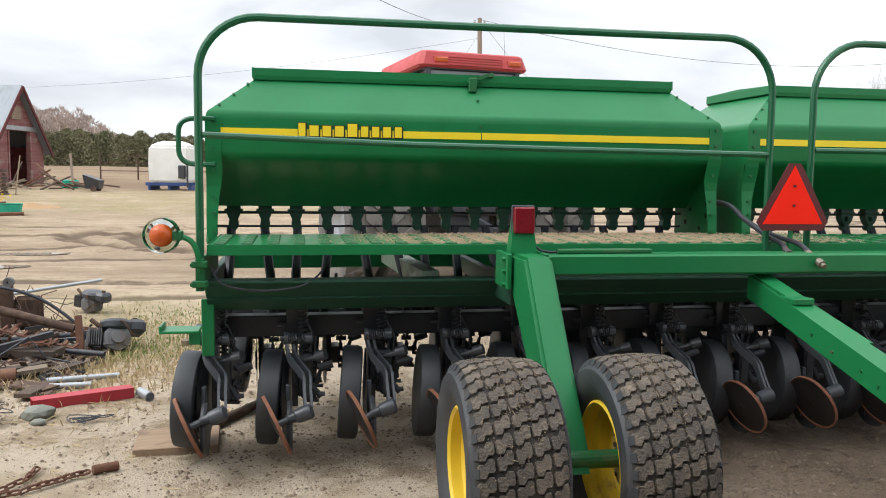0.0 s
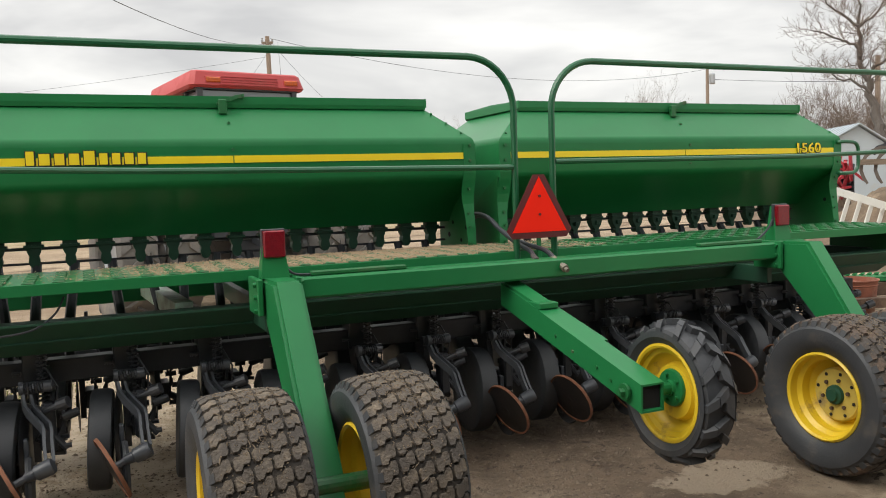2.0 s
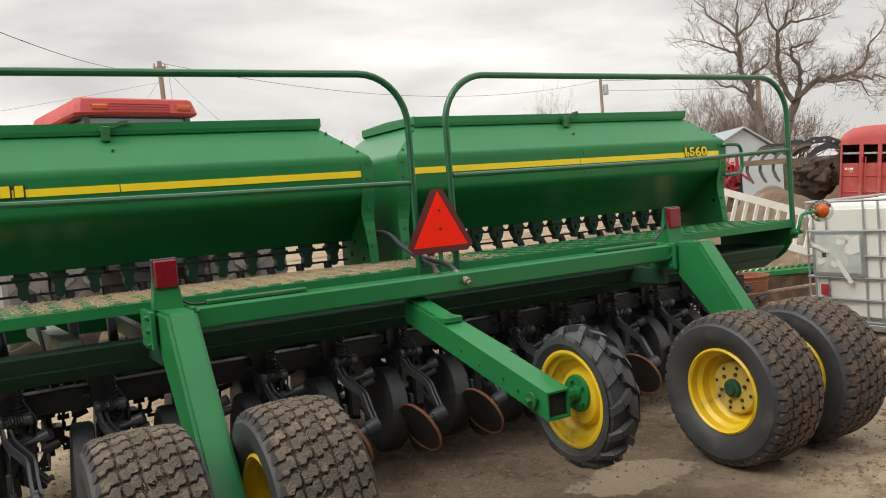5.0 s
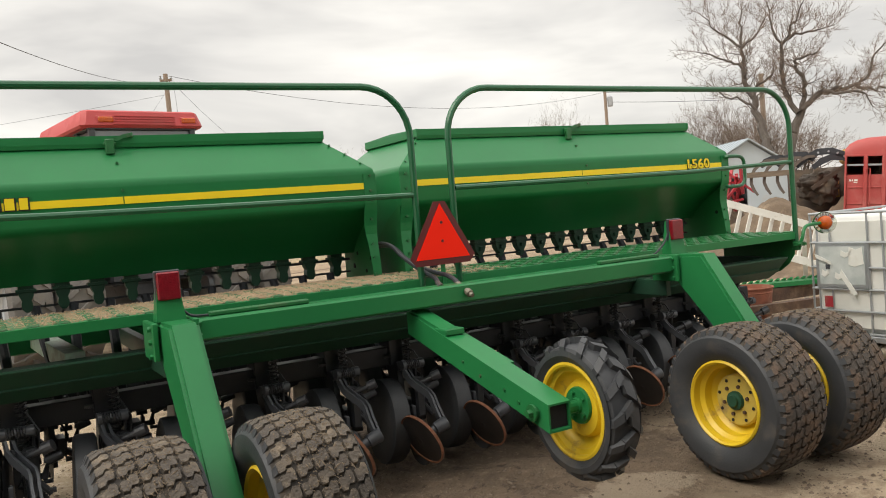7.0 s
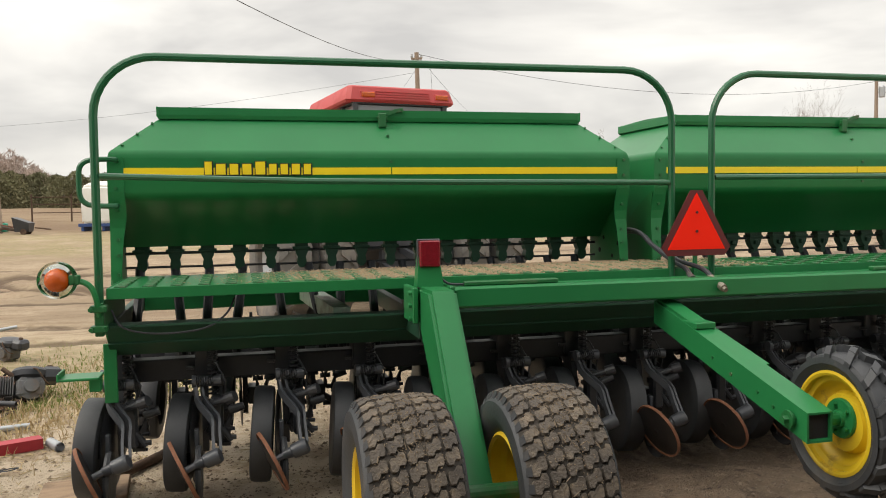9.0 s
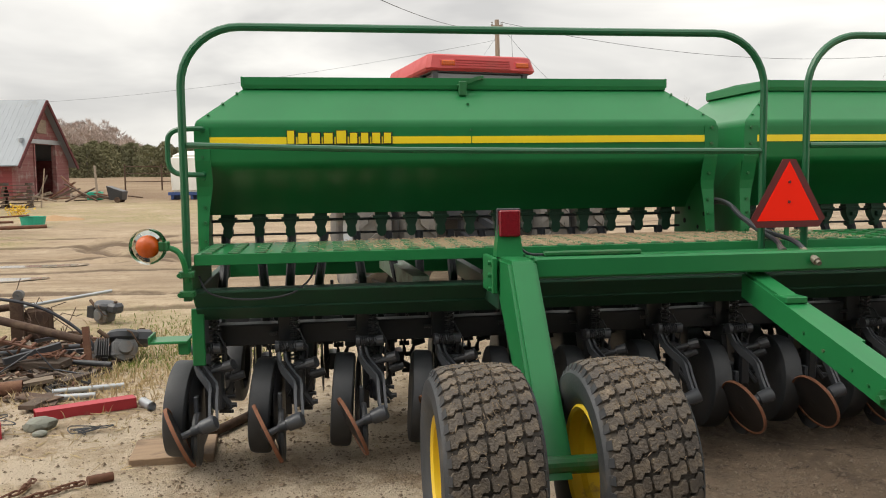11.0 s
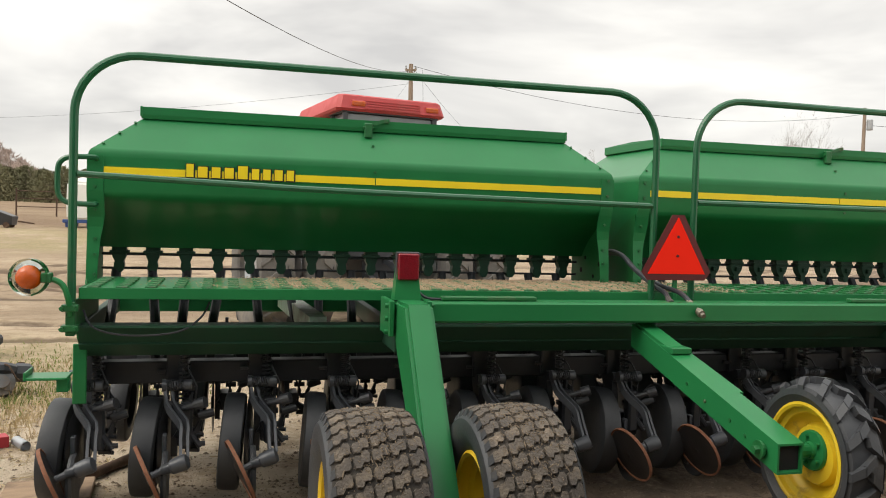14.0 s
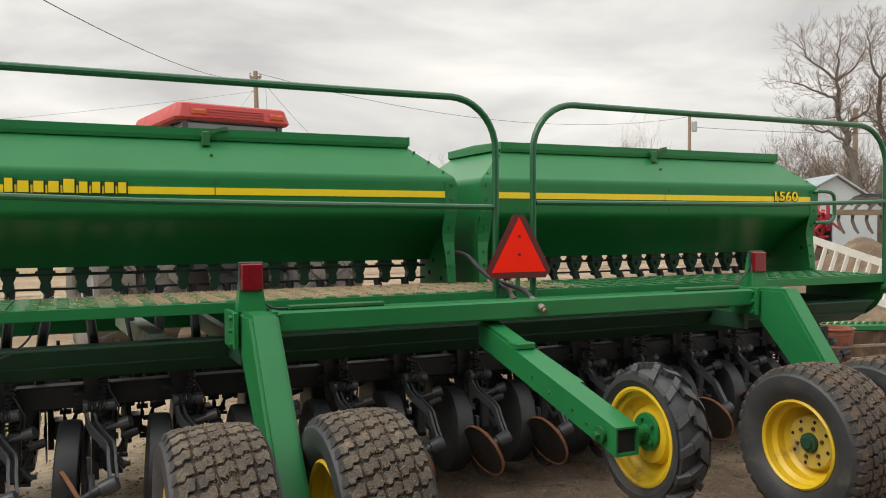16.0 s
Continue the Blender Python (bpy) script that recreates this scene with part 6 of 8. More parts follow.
for p0, p1, w, hh, mat, nm, lb in (((-4.80, 2.12, 0.27), (-4.14, 2.02, 0.10), 0.05, 0.012, RUST, "scrap_bar", "rusty notched strip lying across the scrap"),
                                   ((-4.14, 2.16, 0.02), (-4.17, 2.22, 0.32), 0.05, 0.03, RUST, "scrap_bar", "rusty upright bar end beside the engine"),
                                   ((-5.05, 1.40, 0.10), (-4.62, 1.28, 0.05), 0.035, 0.008, PLASTIC_WHITE, "scrap_bar", "bent strip of white painted steel"),
                                   ((-5.4, 1.25, 0.04), (-4.55, 1.32, 0.05), 0.16, 0.012, RUST, "scrap_plate", "flat rusty plate in the scrap heap"),
                                   ((-4.75, 1.95, 0.12), (-4.22, 1.86, 0.11), 0.20, 0.05, WOOD_DARK, "plank", "dark thick board under the chain"),
                                   ((-4.62, 1.78, 0.16), (-4.30, 2.02, 0.22), 0.045, 0.045, BLACK, "scrap_bar", "black round-edged bar on the board")):
    c = (Vector(p0) + Vector(p1)) / 2
    bm = bms()
    bar(bm, Vector(p0) - c, Vector(p1) - c, w, hh)
    if "notched" in lb:
        for k in range(9):
            q = (Vector(p1) - Vector(p0)) * (k / 9 - 0.42)
            bar(bm, q + Vector((0, 0.0, 0.004)), q + Vector((0.03, 0.02, 0.03)), 0.04, 0.012)
    solo(nm, bm, mat, lb, "plank" if nm == "plank" else "scrap metal", c, G)
# flange
fl = thing("pipe_flange", "rusty yellow-brown flange with bolt holes", "flange", on(-4.83, 1.55), G, turn=-15)
bm = bms()
lathe(bm, [(0.04, -0.05), (0.06, -0.05), (0.06, -0.012), (0.12, -0.010), (0.12, 0.012), (0.04, 0.012)], 26, "y", (0, 0, 0.12), closed=True)
part("flange_body", bm, RUST, fl, smooth=True)
bm = bms()
for k in range(6):
    a = 2 * math.pi * k / 6
    bolt(bm, (0.09 * math.cos(a), -0.012, 0.12 + 0.09 * math.sin(a)), "y", 0.012, 0.006)
part("bolt_row", bm, RUST_DARK, fl)


def chain(label, pts, link=0.042):
    """Oval links along a line on the ground, turned a quarter from one to the next."""
    ch = thing("chain", label, "chain", on(*pts[0]), G)
    o = Vector(on(*pts[0]))
    bm = bms()
    ring = [(math.copysign(link * 0.32, math.cos(a)) + link * 0.30 * math.cos(a), link * 0.30 * math.sin(a), 0) for a in [2 * math.pi * i / 12 for i in range(12)]]
    sweep(bm, ring + ring[:2], link * 0.13, 6, cap=False)
    me = link_mesh("link", bm, RUST, True)
    k = 0
    for a, b in zip(pts, pts[1:]):
        a, b = Vector(a), Vector(b)
        n = max(1, int((b - a).length / (link * 0.86)))
        for i in range(n):
            p = a + (b - a) * i / n
            l = new("link", me)
            l.parent = ch
            q = Vector(on(p.x, p.y, 0.022 + (0.14 if "heaped" in label else 0.0))) - o
            l.matrix_basis = Matrix.Translation(q) @ pose(0, 0, 0, 0, 0, math.degrees(math.atan2(b.y - a.y, b.x - a.x)) + random.uniform(-15, 15)) @ pose(0, 0, 0, 20 + 90 * (k % 2), 0, 0)
            k += 1


chain("rusty steel chain lying on bare soil", [(-3.98, -0.75), (-3.84, -0.74), (-3.70, -0.64), (-3.58, -0.53), (-3.46, -0.44)])
chain("rusty steel chain lying on bare soil", [(-3.93, -0.72), (-3.80, -0.62), (-3.73, -0.50), (-3.73, -0.33)])
chain("rusty chain heaped on scrap", [(-4.45, 1.84), (-4.3, 1.86), (-4.42, 1.90), (-4.28, 1.92), (-4.42, 1.96), (-4.3, 1.99), (-4.26, 1.78)])
pipe("pin", "rusty round pin at the chain's end", RUST, on(-3.46, -0.44, 0.025), on(-3.36, -0.38, 0.025), 0.022, G, hollow=False)
bm = bms()
prism(bm, [(r * math.cos(radians(a)), r * math.sin(radians(a))) for r, a in [(0.075, k) for k in range(180, 361, 20)] + [(0.055, k) for k in range(360, 179, -20)]], -0.10, 0.10, axis="y")
solo("half_pipe", bm, RUST, "rusty split pipe half resting on a white slab", "pipe", on(-4.07, -0.68, 0.08), G, turn=-35)
bm = bms()
random.seed(3)
ring = [(0.2 * math.cos(k * 0.524) * random.uniform(0.85, 1.1), 0.13 * math.sin(k * 0.524) * random.uniform(0.85, 1.1)) for k in range(12)]
loft(bm, [[(a, b, 0.0) for a, b in ring], [(a * 0.95, b * 0.95, 0.04) for a, b in ring], [(a * 0.5, b * 0.5, 0.065) for a, b in ring]])
solo("white_sack", bm, PLASTIC_WHITE, "crumpled white plastic sack on the soil", "sack", on(-4.2, -0.5), G, smooth=True)
bm = bms()
sweep(bm, [(0, 0, 0.03), (-0.06, -0.05, 0.03), (-0.05, -0.14, 0.03), (0.02, -0.18, 0.03)], 0.016, 8)
solo("garden_hose", bm, GREEN_PLASTIC, "short bright green hose on white plastic", "hose", on(-4.22, -0.55, 0.04), G, smooth=True)
for x, y, w, d, t, turn, mat, lb in ((-4.4, -0.28, 0.42, 0.26, 0.02, 8, WOOD, "grey weathered plywood board on the soil"), (-3.13, -0.02, 0.42, 0.34, 0.045, 4, PLY, "brown plywood offcut with a dark edge under the machine"),
                                    (-5.15, 0.55, 0.4, 0.12, 0.03, 20, WOOD_DARK, "dark board among the scrap"), (-4.9, 1.35, 0.7, 0.09, 0.03, 6, WOOD, "pale board among the scrap"), (-3.35, 2.6, 0.3, 0.06, 0.05, 60, WOOD, "short wood offcut in the grass")):
    bm = bms()
    box(bm, -w / 2, w / 2, -d / 2, d / 2, 0, t, 0.004)
    solo("plank", bm, mat, lb, "plank", on(x, y), G, turn=turn)
for x, y, s, lb in ((-3.99, 0.56, 0.09, "grey-green flat stone on the soil"), (-3.95, 0.42, 0.045, "small white stone on the soil"), (-5.1, 0.72, 0.11, "dark clod of soil by the scrap"), (-4.95, 0.62, 0.09, "dark clod of soil by the scrap")):
    bm = bms()
    bmesh.ops.create_icosphere(bm, subdivisions=2, radius=s)
    for v in bm.verts:
        v.co *= 1 + 0.35 * noise.noise(v.co * 14 + Vector((x, y, 0)))
        v.co.z *= 0.5
    solo("stone", bm, STONE if "stone" in lb else SOIL_HEAP, lb, "stone", on(x, y, s * 0.3), G)

# loose scrap
random.seed(21)
for k in range(95):
    x, y = random.uniform(-6.3, -4.05), random.uniform(1.0, 3.2)
    if y < 1.5 and x < -5.4:
        y += 0.5
    a = random.gauss(-5, 38)
    h = 0.02 + 0.17 * smooth(0.95, 2.2, y) * random.random() * smooth(-3.9, -4.6, x)
    L = random.uniform(0.15, 0.75)
    kind = random.choice(["bar", "pipe", "plate", "plank", "bar"])
    dv = Vector((math.cos(radians(a)), math.sin(radians(a)), random.uniform(-0.12, 0.12))) * L / 2
    c = Vector(on(x, y, h))
    m = random.choice([RUST, RUST_DARK, RUST, RUST_DARK, BLACK])
    if kind == "pipe":
        pipe("scrap_pipe", "rusty piece of pipe in the scrap heap", m, c - dv, c + dv, random.uniform(0.012, 0.032), G)
    else:
        bm = bms()
        if kind == "bar":
            bar(bm, -dv, dv, random.uniform(0.02, 0.05), random.uniform(0.01, 0.04))
        elif kind == "plate":
            dv *= 0.6
            bar(bm, -dv, dv, random.uniform(0.1, 0.22), 0.008)
        else:
            m = random.choice([WOOD, WOOD_DARK])
            bar(bm, -dv, dv, random.uniform(0.07, 0.12), 0.025)
        nm = {"bar": ("scrap_bar", "rusty steel bar in the scrap heap"), "plate": ("scrap_plate", "rusty flat plate in the scrap heap"), "plank": ("plank", "weathered board in the scrap heap")}[kind]
        solo(nm[0], bm, m, nm[1], "plank" if kind == "plank" else "scrap metal", c, G)


RUBBLE = bpy.data.materials.new("rusty_rubble")
RUBBLE.use_nodes = True
rt = RUBBLE.node_tree
rg, rr, rb = rt.nodes.new("ShaderNodeNewGeometry"), rt.nodes.new("ShaderNodeValToRGB"), rt.nodes["Principled BSDF"]
rr.color_ramp.interpolation = "CONSTANT"
rr.color_ramp.elements[0].color = (0.075, 0.046, 0.033, 1)
rr.color_ramp.elements[1].position, rr.color_ramp.elements[1].color = 0.90, (0.34, 0.29, 0.23, 1)
for p_, c_ in ((0.25, (0.15, 0.072, 0.046)), (0.42, (0.030, 0.027, 0.026)), (0.58, (0.20, 0.125, 0.085)), (0.72, (0.12, 0.092, 0.072))):
    rr.color_ramp.elements.new(p_).color = (*c_, 1)
rt.links.new(rg.outputs["Random Per Island"], rr.inputs[0])
rt.links.new(rr.outputs[0], rb.inputs["Base Color"])
rb.inputs["Roughness"].default_value = 0.85
random.seed(91)
bm = bms()
for k in range(1300):
    x, y = random.uniform(-6.4, -3.95), random.gauss(2.0, 0.6)
    if y < 0.9 or y > 3.3 or (x > -4.3 and y < 1.3):
        continue
    top = 0.13 * smooth(0.9, 2.0, y) * smooth(-3.9, -4.7, x)
    c = Vector(on(x, y, 0.015 + top * random.random()))
    d = Vector((random.gauss(0, 1), random.gauss(0, 1), random.gauss(0, 0.45))).normalized() * random.uniform(0.012, 0.07)
    if random.random() < 0.3:
        sweep(bm, [c - d, c + Vector((random.gauss(0, 0.02), 0, 0.02)), c + d], random.uniform(0.004, 0.014), 5)
    else:
        bar(bm, c - d, c + d, random.uniform(0.008, 0.05), random.uniform(0.004, 0.02))
tagged(new("scrap_rubble", link_mesh("scrap_rubble", bm, RUBBLE)), "small rusty bits of scrap, wire and chips", "scrap metal", kind="stuff")


def blades(name, label, mat, spots, n, hmin, hmax, seed):
    random.seed(seed)
    bm = bms()
    for k in range(n):
        cx, cy, r = random.choice(spots)
        x, y = random.gauss(cx, r), random.gauss(cy, r)
        z = gz(x, y) - 0.003
        h, a = random.uniform(hmin, hmax), random.uniform(0, 6.28)
        w = random.uniform(0.003, 0.006)
        lx, ly = random.gauss(0, h * 0.45), random.gauss(0, h * 0.45)
        c, s = math.cos(a) * w, math.sin(a) * w
        p = [bm.verts.new(q) for q in ((x - c, y - s, z), (x + c, y + s, z), (x + lx * 0.4 + c * 0.7, y + ly * 0.4 + s * 0.7, z + h * 0.6), (x + lx * 0.4 - c * 0.7, y + ly * 0.4 - s * 0.7, z + h * 0.6), (x + lx, y + ly, z + h))]
        bm.faces.new(p[:4])
        bm.faces.new((p[3], p[2], p[4]))
    return solo(name, bm, mat, label, "grass", kind="stuff")


blades("dry_grass", "dry yellow grass and straw round the scrap", STRAW, [(-4.2, 1.7, 0.3), (-3.8, 1.6, 0.3), (-4.6, 1.4, 0.35), (-3.4, 2.2, 0.35), (-4.5, 3.1, 0.4), (-5.6, 2.6, 0.4), (-3.5, 3.3, 0.5), (-5.3, 1.7, 0.25), (-4.35, 2.5, 0.25), (-4.0, 1.9, 0.3), (-3.6, 1.3, 0.4)], 3600, 0.015, 0.09, 31)
blades("green_grass", "short green grass by the scrap", GRASS, [(-3.5, 2.6, 0.35), (-3.2, 3.2, 0.45), (-3.9, 2.2, 0.2), (-3.0, 2.4, 0.3), (-3.6, 4.0, 0.5)], 3600, 0.012, 0.05, 32)
# straw and splinters lying flat
random.seed(45)
bm = bms()
for k in range(1500):
    cx, cy, cr = random.choice([(-4.0, 1.3, 0.45), (-3.6, 1.6, 0.4), (-4.6, 1.0, 0.4), (-4.3, 1.9, 0.5), (-5.0, 0.7, 0.3), (-3.4, 0.5, 0.6), (-3.2, 2.3, 0.5), (-4.0, 0.1, 0.5)])
    x, y, a, q = random.gauss(cx, cr), random.gauss(cy, cr), random.uniform(0, 6.28), 0.008 + 0.05 * random.random() ** 2
    dx, dy, w = q * math.cos(a), q * math.sin(a), random.uniform(0.0012, 0.0028)
    z0, z1 = gz(x - dx, y - dy) + 0.004, gz(x + dx, y + dy) + random.uniform(0.003, 0.02)
    ex, ey = -math.sin(a) * w, math.cos(a) * w
    lo = [bm.verts.new(p) for p in ((x - dx - ex, y - dy - ey, z0), (x - dx + ex, y - dy + ey, z0), (x - dx, y - dy, z0 + w * 1.6))]
    hi = [bm.verts.new(p) for p in ((x + dx - ex, y + dy - ey, z1), (x + dx + ex, y + dy + ey, z1), (x + dx, y + dy, z1 + w * 1.6))]
    for i in range(3):
        bm.faces.new((lo[i], lo[(i + 1) % 3], hi[(i + 1) % 3], hi[i]))
solo("straw_litter", bm, STRAW, "loose dry straw and splinters on the soil", "straw", kind="stuff")
# a crumpled tangle of wire
for x, y, s in ((-4.45, 0.62, 0.10), (-3.72, 0.42, 0.07)):
    bm = bms()
    sweep(bm, curve([(random.gauss(0, s), random.gauss(0, s * 0.6), random.uniform(0.005, s * 0.7)) for i in range(16)], 4), 0.0035, 5)
    solo("wire_tangle", bm, CABLE, "small tangle of grey wire on the soil", "wire", on(x, y), G)
# clods and pebbles
CLOD = material("dry_clod", (0.24, 0.18, 0.125), 0.95, second=(0.15, 0.11, 0.078), scale=3)
random.seed(40)
bm = bms()
for k in range(34000):
    if k >= 29000:
        x, y = random.gauss(-2.5, 0.7), random.gauss(-0.35, 0.5)
    elif random.random() < 0.68:
        x, y = random.uniform(-1.6, 4.6), random.uniform(-2.6, 0.6)
    else:
        x, y = random.uniform(-5.0, 0.0), random.uniform(-2.2, 2.5)
    s = 0.003 + 0.015 * random.random() ** 6
    if k >= 29000:
        s = 0.002 + 0.008 * random.random() ** 5
    elif x > 0 and k % 9 == 0:
        s = 0.004 + 0.013 * random.random() ** 3
    if ((x - 0.55) / 0.55) ** 2 + ((y + 1.42) / 0.30) ** 2 < 1 and random.random() < 0.75:
        continue
    if x > -1.6 and noise.noise((x * 1.3, y * 1.3, 15.0)) < random.uniform(-0.35, 0.15):
        continue
    z = gz(x, y) + s * 0.2
    tip = [(s * random.uniform(0.7, 1.3), 0, 0), (0, s * random.uniform(0.7, 1.3), 0), (-s * random.uniform(0.7, 1.3), 0, 0), (0, -s * random.uniform(0.7, 1.3), 0), (0, 0, s * random.uniform(0.5, 0.9)), (0, 0, -s)]
    vs = [bm.verts.new((x + a, y + b, z + c)) for a, b, c in tip]
    for i in range(4):
        bm.faces.new((vs[i], vs[(i + 1) % 4], vs[4]))
DAMP_CLOD = material("damp_clod", (0.13, 0.096, 0.070), 0.95, second=(0.22, 0.165, 0.118), scale=5)
damp = [f for f in bm.faces if f.calc_center_median().x > -0.6]
for f in damp:
    f.material_index = 1
tagged(new("soil_clods", link_mesh("soil_clods", bm, [CLOD, DAMP_CLOD])), "small dark clods and pebbles on the soil", "soil", kind="stuff")


# ---- the side with the tote, trailer and trees ----
# grey-green mottle paints the trees reflected in the clear film
FILM = material("clear_film_with_reflection", (0.42, 0.46, 0.46), 0.2, second=(0.60, 0.63, 0.62), scale=7, amount=0.9)


def tote():
    """A liquid tote: white bottle in a steel cage on a pallet. Its front is the -y side."""
    t = thing("liquid_tote", "white plastic liquid tote in a steel cage with a torn label", "liquid tote", on(3.90, -0.01), turn=-91)
    t.matrix_basis = t.matrix_basis @ Matrix.Diagonal((0.95, 0.95, 0.95, 1))
    W, D = 0.96, 1.16
    bm = bms()
    box(bm, 0.02, W - 0.02, 0.02, D - 0.02, 0.20, 1.225, 0.06)
    box(bm, W / 2 - 0.12, W / 2 + 0.12, D / 2 - 0.12, D / 2 + 0.12, 1.215, 1.25, 0.02)
    part("bottle", bm, PLASTIC_WHITE, t, "translucent white plastic bottle")
    for z in (0.215, 0.40, 0.587, 0.773, 0.986, 1.24):
        bm = bms()
        r = 0.011
        pts = [(0, 0, z), (W, 0, z), (W, D, z), (0, D, z)]
        for a, b in zip(pts, pts[1:] + pts[:1]):
            sweep(bm, [a, b], r, 8)
        part("cage_ring", bm, GALV, t, smooth=True)
    for x in (0.005, 0.067, 0.19, 0.54, 0.67, 0.90, 0.955):
        bm = bms()
        sweep(bm, [(x, 0.002, 0.19), (x, 0.002, 1.24)], 0.009, 8)
        part("cage_bar", bm, GALV, t, smooth=True)
    for k in range(1, 6):
        for x in (0, W):
            bm = bms()
            sweep(bm, [(x, D * k / 6, 0.19), (x, D * k / 6, 1.24)], 0.009, 8)
            part("cage_bar", bm, GALV, t, smooth=True)
    bm = bms()
    box(bm, 0.055, 0.545, -0.014, -0.008, 0.60, 0.984)
    plate = part("label_plate", bm, GALV, t, "grey sheet metal label plate")
    bm = bms()
    box(bm, 0.086, 0.513, -0.0155, -0.0142, 0.628, 0.956)
    part("label_film", bm, FILM, plate, "clear plastic film with reflections in its colour")
    for x0, x1, z0, z1 in ((0.369, 0.507, 0.781, 0.95), (0.294, 0.407, 0.86, 0.922), (0.231, 0.319, 0.668, 0.736), (0.105, 0.181, 0.69, 0.758)):
        bm = bms()
        prism(bm, [(x0, z0 + 0.02), (x0 + (x1 - x0) * 0.4, z0), (x1, z0 + 0.03), (x1 - 0.01, z1), (x0 + (x1 - x0) * 0.5, z1 - 0.02), (x0 + 0.01, z1)], -0.0195, -0.0165, axis="y")
        part("torn_label", bm, PLASTIC_WHITE, plate)
    bm = bms()
    box(bm, 0.15, 0.19, -0.0185, -0.0165, 0.76, 0.80)
    part("label_print", bm, CABLE, plate)
    for pts in (((0.055, 0.894), (0.206, 0.826), (0.218, 0.798), (0.068, 0.854)), ((0.306, 0.758), (0.444, 0.555), (0.407, 0.538), (0.287, 0.713))):
        bm = bms()
        prism(bm, list(pts), -0.030, -0.024, axis="y")
        part("peeled_strip", bm, PLASTIC_WHITE, plate)
    bm = bms()
    box(bm, 0.125, 0.20, -0.02, -0.014, 0.43, 0.525)
    part("red_sticker", bm, RED_PAINT, t)
    bm = bms()
    for y in (0.02, D / 2, D - 0.02):
        box(bm, 0, W, y - 0.04, y + 0.04, 0.15, 0.20, 0.004)
    part("pallet_deck", bm, GALV, t)
    for x in (0.05, W / 2, W - 0.05):
        for y in (0.06, D / 2, D - 0.06):
            bm = bms()
            box(bm, x - 0.06, x + 0.06, y - 0.06, y + 0.06, 0.0, 0.15, 0.006)
            part("pallet_foot", bm, WOOD_DARK, t)
    return t


tote()
bm = bms()
box(bm, -0.02, 0.02, -0.10, 0.10, 0.0, 1.25, 0.004)
panel = thing("sheet_metal", "grey steel sheet panel with a lime sticker beside the tote", "panel", on(3.68, -1.13), turn=20)
part("sheet", bm, GALV, panel)
bm = bms()
box(bm, -0.026, -0.021, -0.07, 0.07, 0.79, 0.93)
part("lime_sticker", bm, LIME, panel)
for z in (0.5, 0.85):
    bm = bms()
    sweep(bm, [(-0.03, -0.14, z), (-0.03, 0.14, z)], 0.012, 8)
    part("panel_rail", bm, GALV, panel)


def bucket(x, y, r, h, mat, label, name="bucket"):
    b = thing(name, label, name, on(x, y))
    bm = bms()
    lathe(bm, [(0.0, 0.0), (r * 0.82, 0.0), (r * 0.84, 0.01), (r * 0.97, h * 0.96), (r * 1.03, h * 0.97), (r * 1.03, h), (r * 0.95, h), (r * 0.8, 0.03), (0.0, 0.03)], 28, "z")
    part("shell", bm, mat, b, smooth=True)
    for z in (h * 0.85,):
        bm = bms()
        lathe(bm, [(r * 0.95, z - 0.01), (r * 0.975, z), (r * 0.95, z + 0.01)], 28, "z")
        part("bead", bm, mat, b)
    if name == "drum":
        return b
    bm = bms()
    sweep(bm, [(-r, -0.02, h * 0.85), (-r * 0.85, -r * 0.7, h * 0.62), (-r * 0.1, -r * 1.05, h * 0.5), (r * 0.6, -r * 0.85, h * 0.6), (r, -0.02, h * 0.85)], 0.005, 6)
    part("wire_handle", bm, GALV, b)
    return b


BROWN_PAIL = material("brown_rusty_pail", (0.10, 0.045, 0.032), 0.6, second=(0.13, 0.06, 0.04), scale=4, dirt=(0.22, 0.17, 0.12), dirt_scale=4)
bucket(3.98, -0.98, 0.15, 0.36, BROWN_PAIL, "dark brown rusty steel pail with wire handle")
RUST_ORANGE = material("orange_rusty_drum", (0.25, 0.085, 0.05), 0.85, second=(0.15, 0.06, 0.04), scale=9, dirt=(0.36, 0.24, 0.17), dirt_scale=3, bump=0.2)
bucket(5.10, 1.66, 0.25, 0.38, RUST_ORANGE, "orange rusty steel drum standing open", "drum")
bm = bms()
bmesh.ops.create_icosphere(bm, subdivisions=3, radius=0.12)
for v in bm.verts:
    v.co *= 1 + 0.45 * noise.noise(v.co * 9)
    v.co.z = max(v.co.z * 0.7, -0.05)
CLOTH = material("dirty_tarp", (0.30, 0.26, 0.20), 0.9, second=(0.20, 0.17, 0.13), scale=9, bump=0.4)
solo("canvas_tarp", bm, CLOTH, "crumpled dirty canvas bundle by the tote", "tarp", on(4.0, -0.62, 0.05), smooth=True)
for (x0, y0, x1, y1, w, h) in ((3.1, -0.85, 4.2, -1.35, 0.1, 0.03), (3.0, -1.15, 3.9, -1.75, 0.12, 0.03), (2.9, -1.30, 4.0, -1.6, 0.08, 0.03), (3.3, -0.78, 4.0, -1.05, 0.07, 0.035)):
    c = Vector(on((x0 + x1) / 2, (y0 + y1) / 2, h / 2 + 0.01))
    d = Vector(((x1 - x0) / 2, (y1 - y0) / 2, 0))
    bm = bms()
    bar(bm, -d, d, w, h)
    solo("plank", bm, WOOD_DARK, "dark old plank on the soil", "plank", c, "planks by the tote")
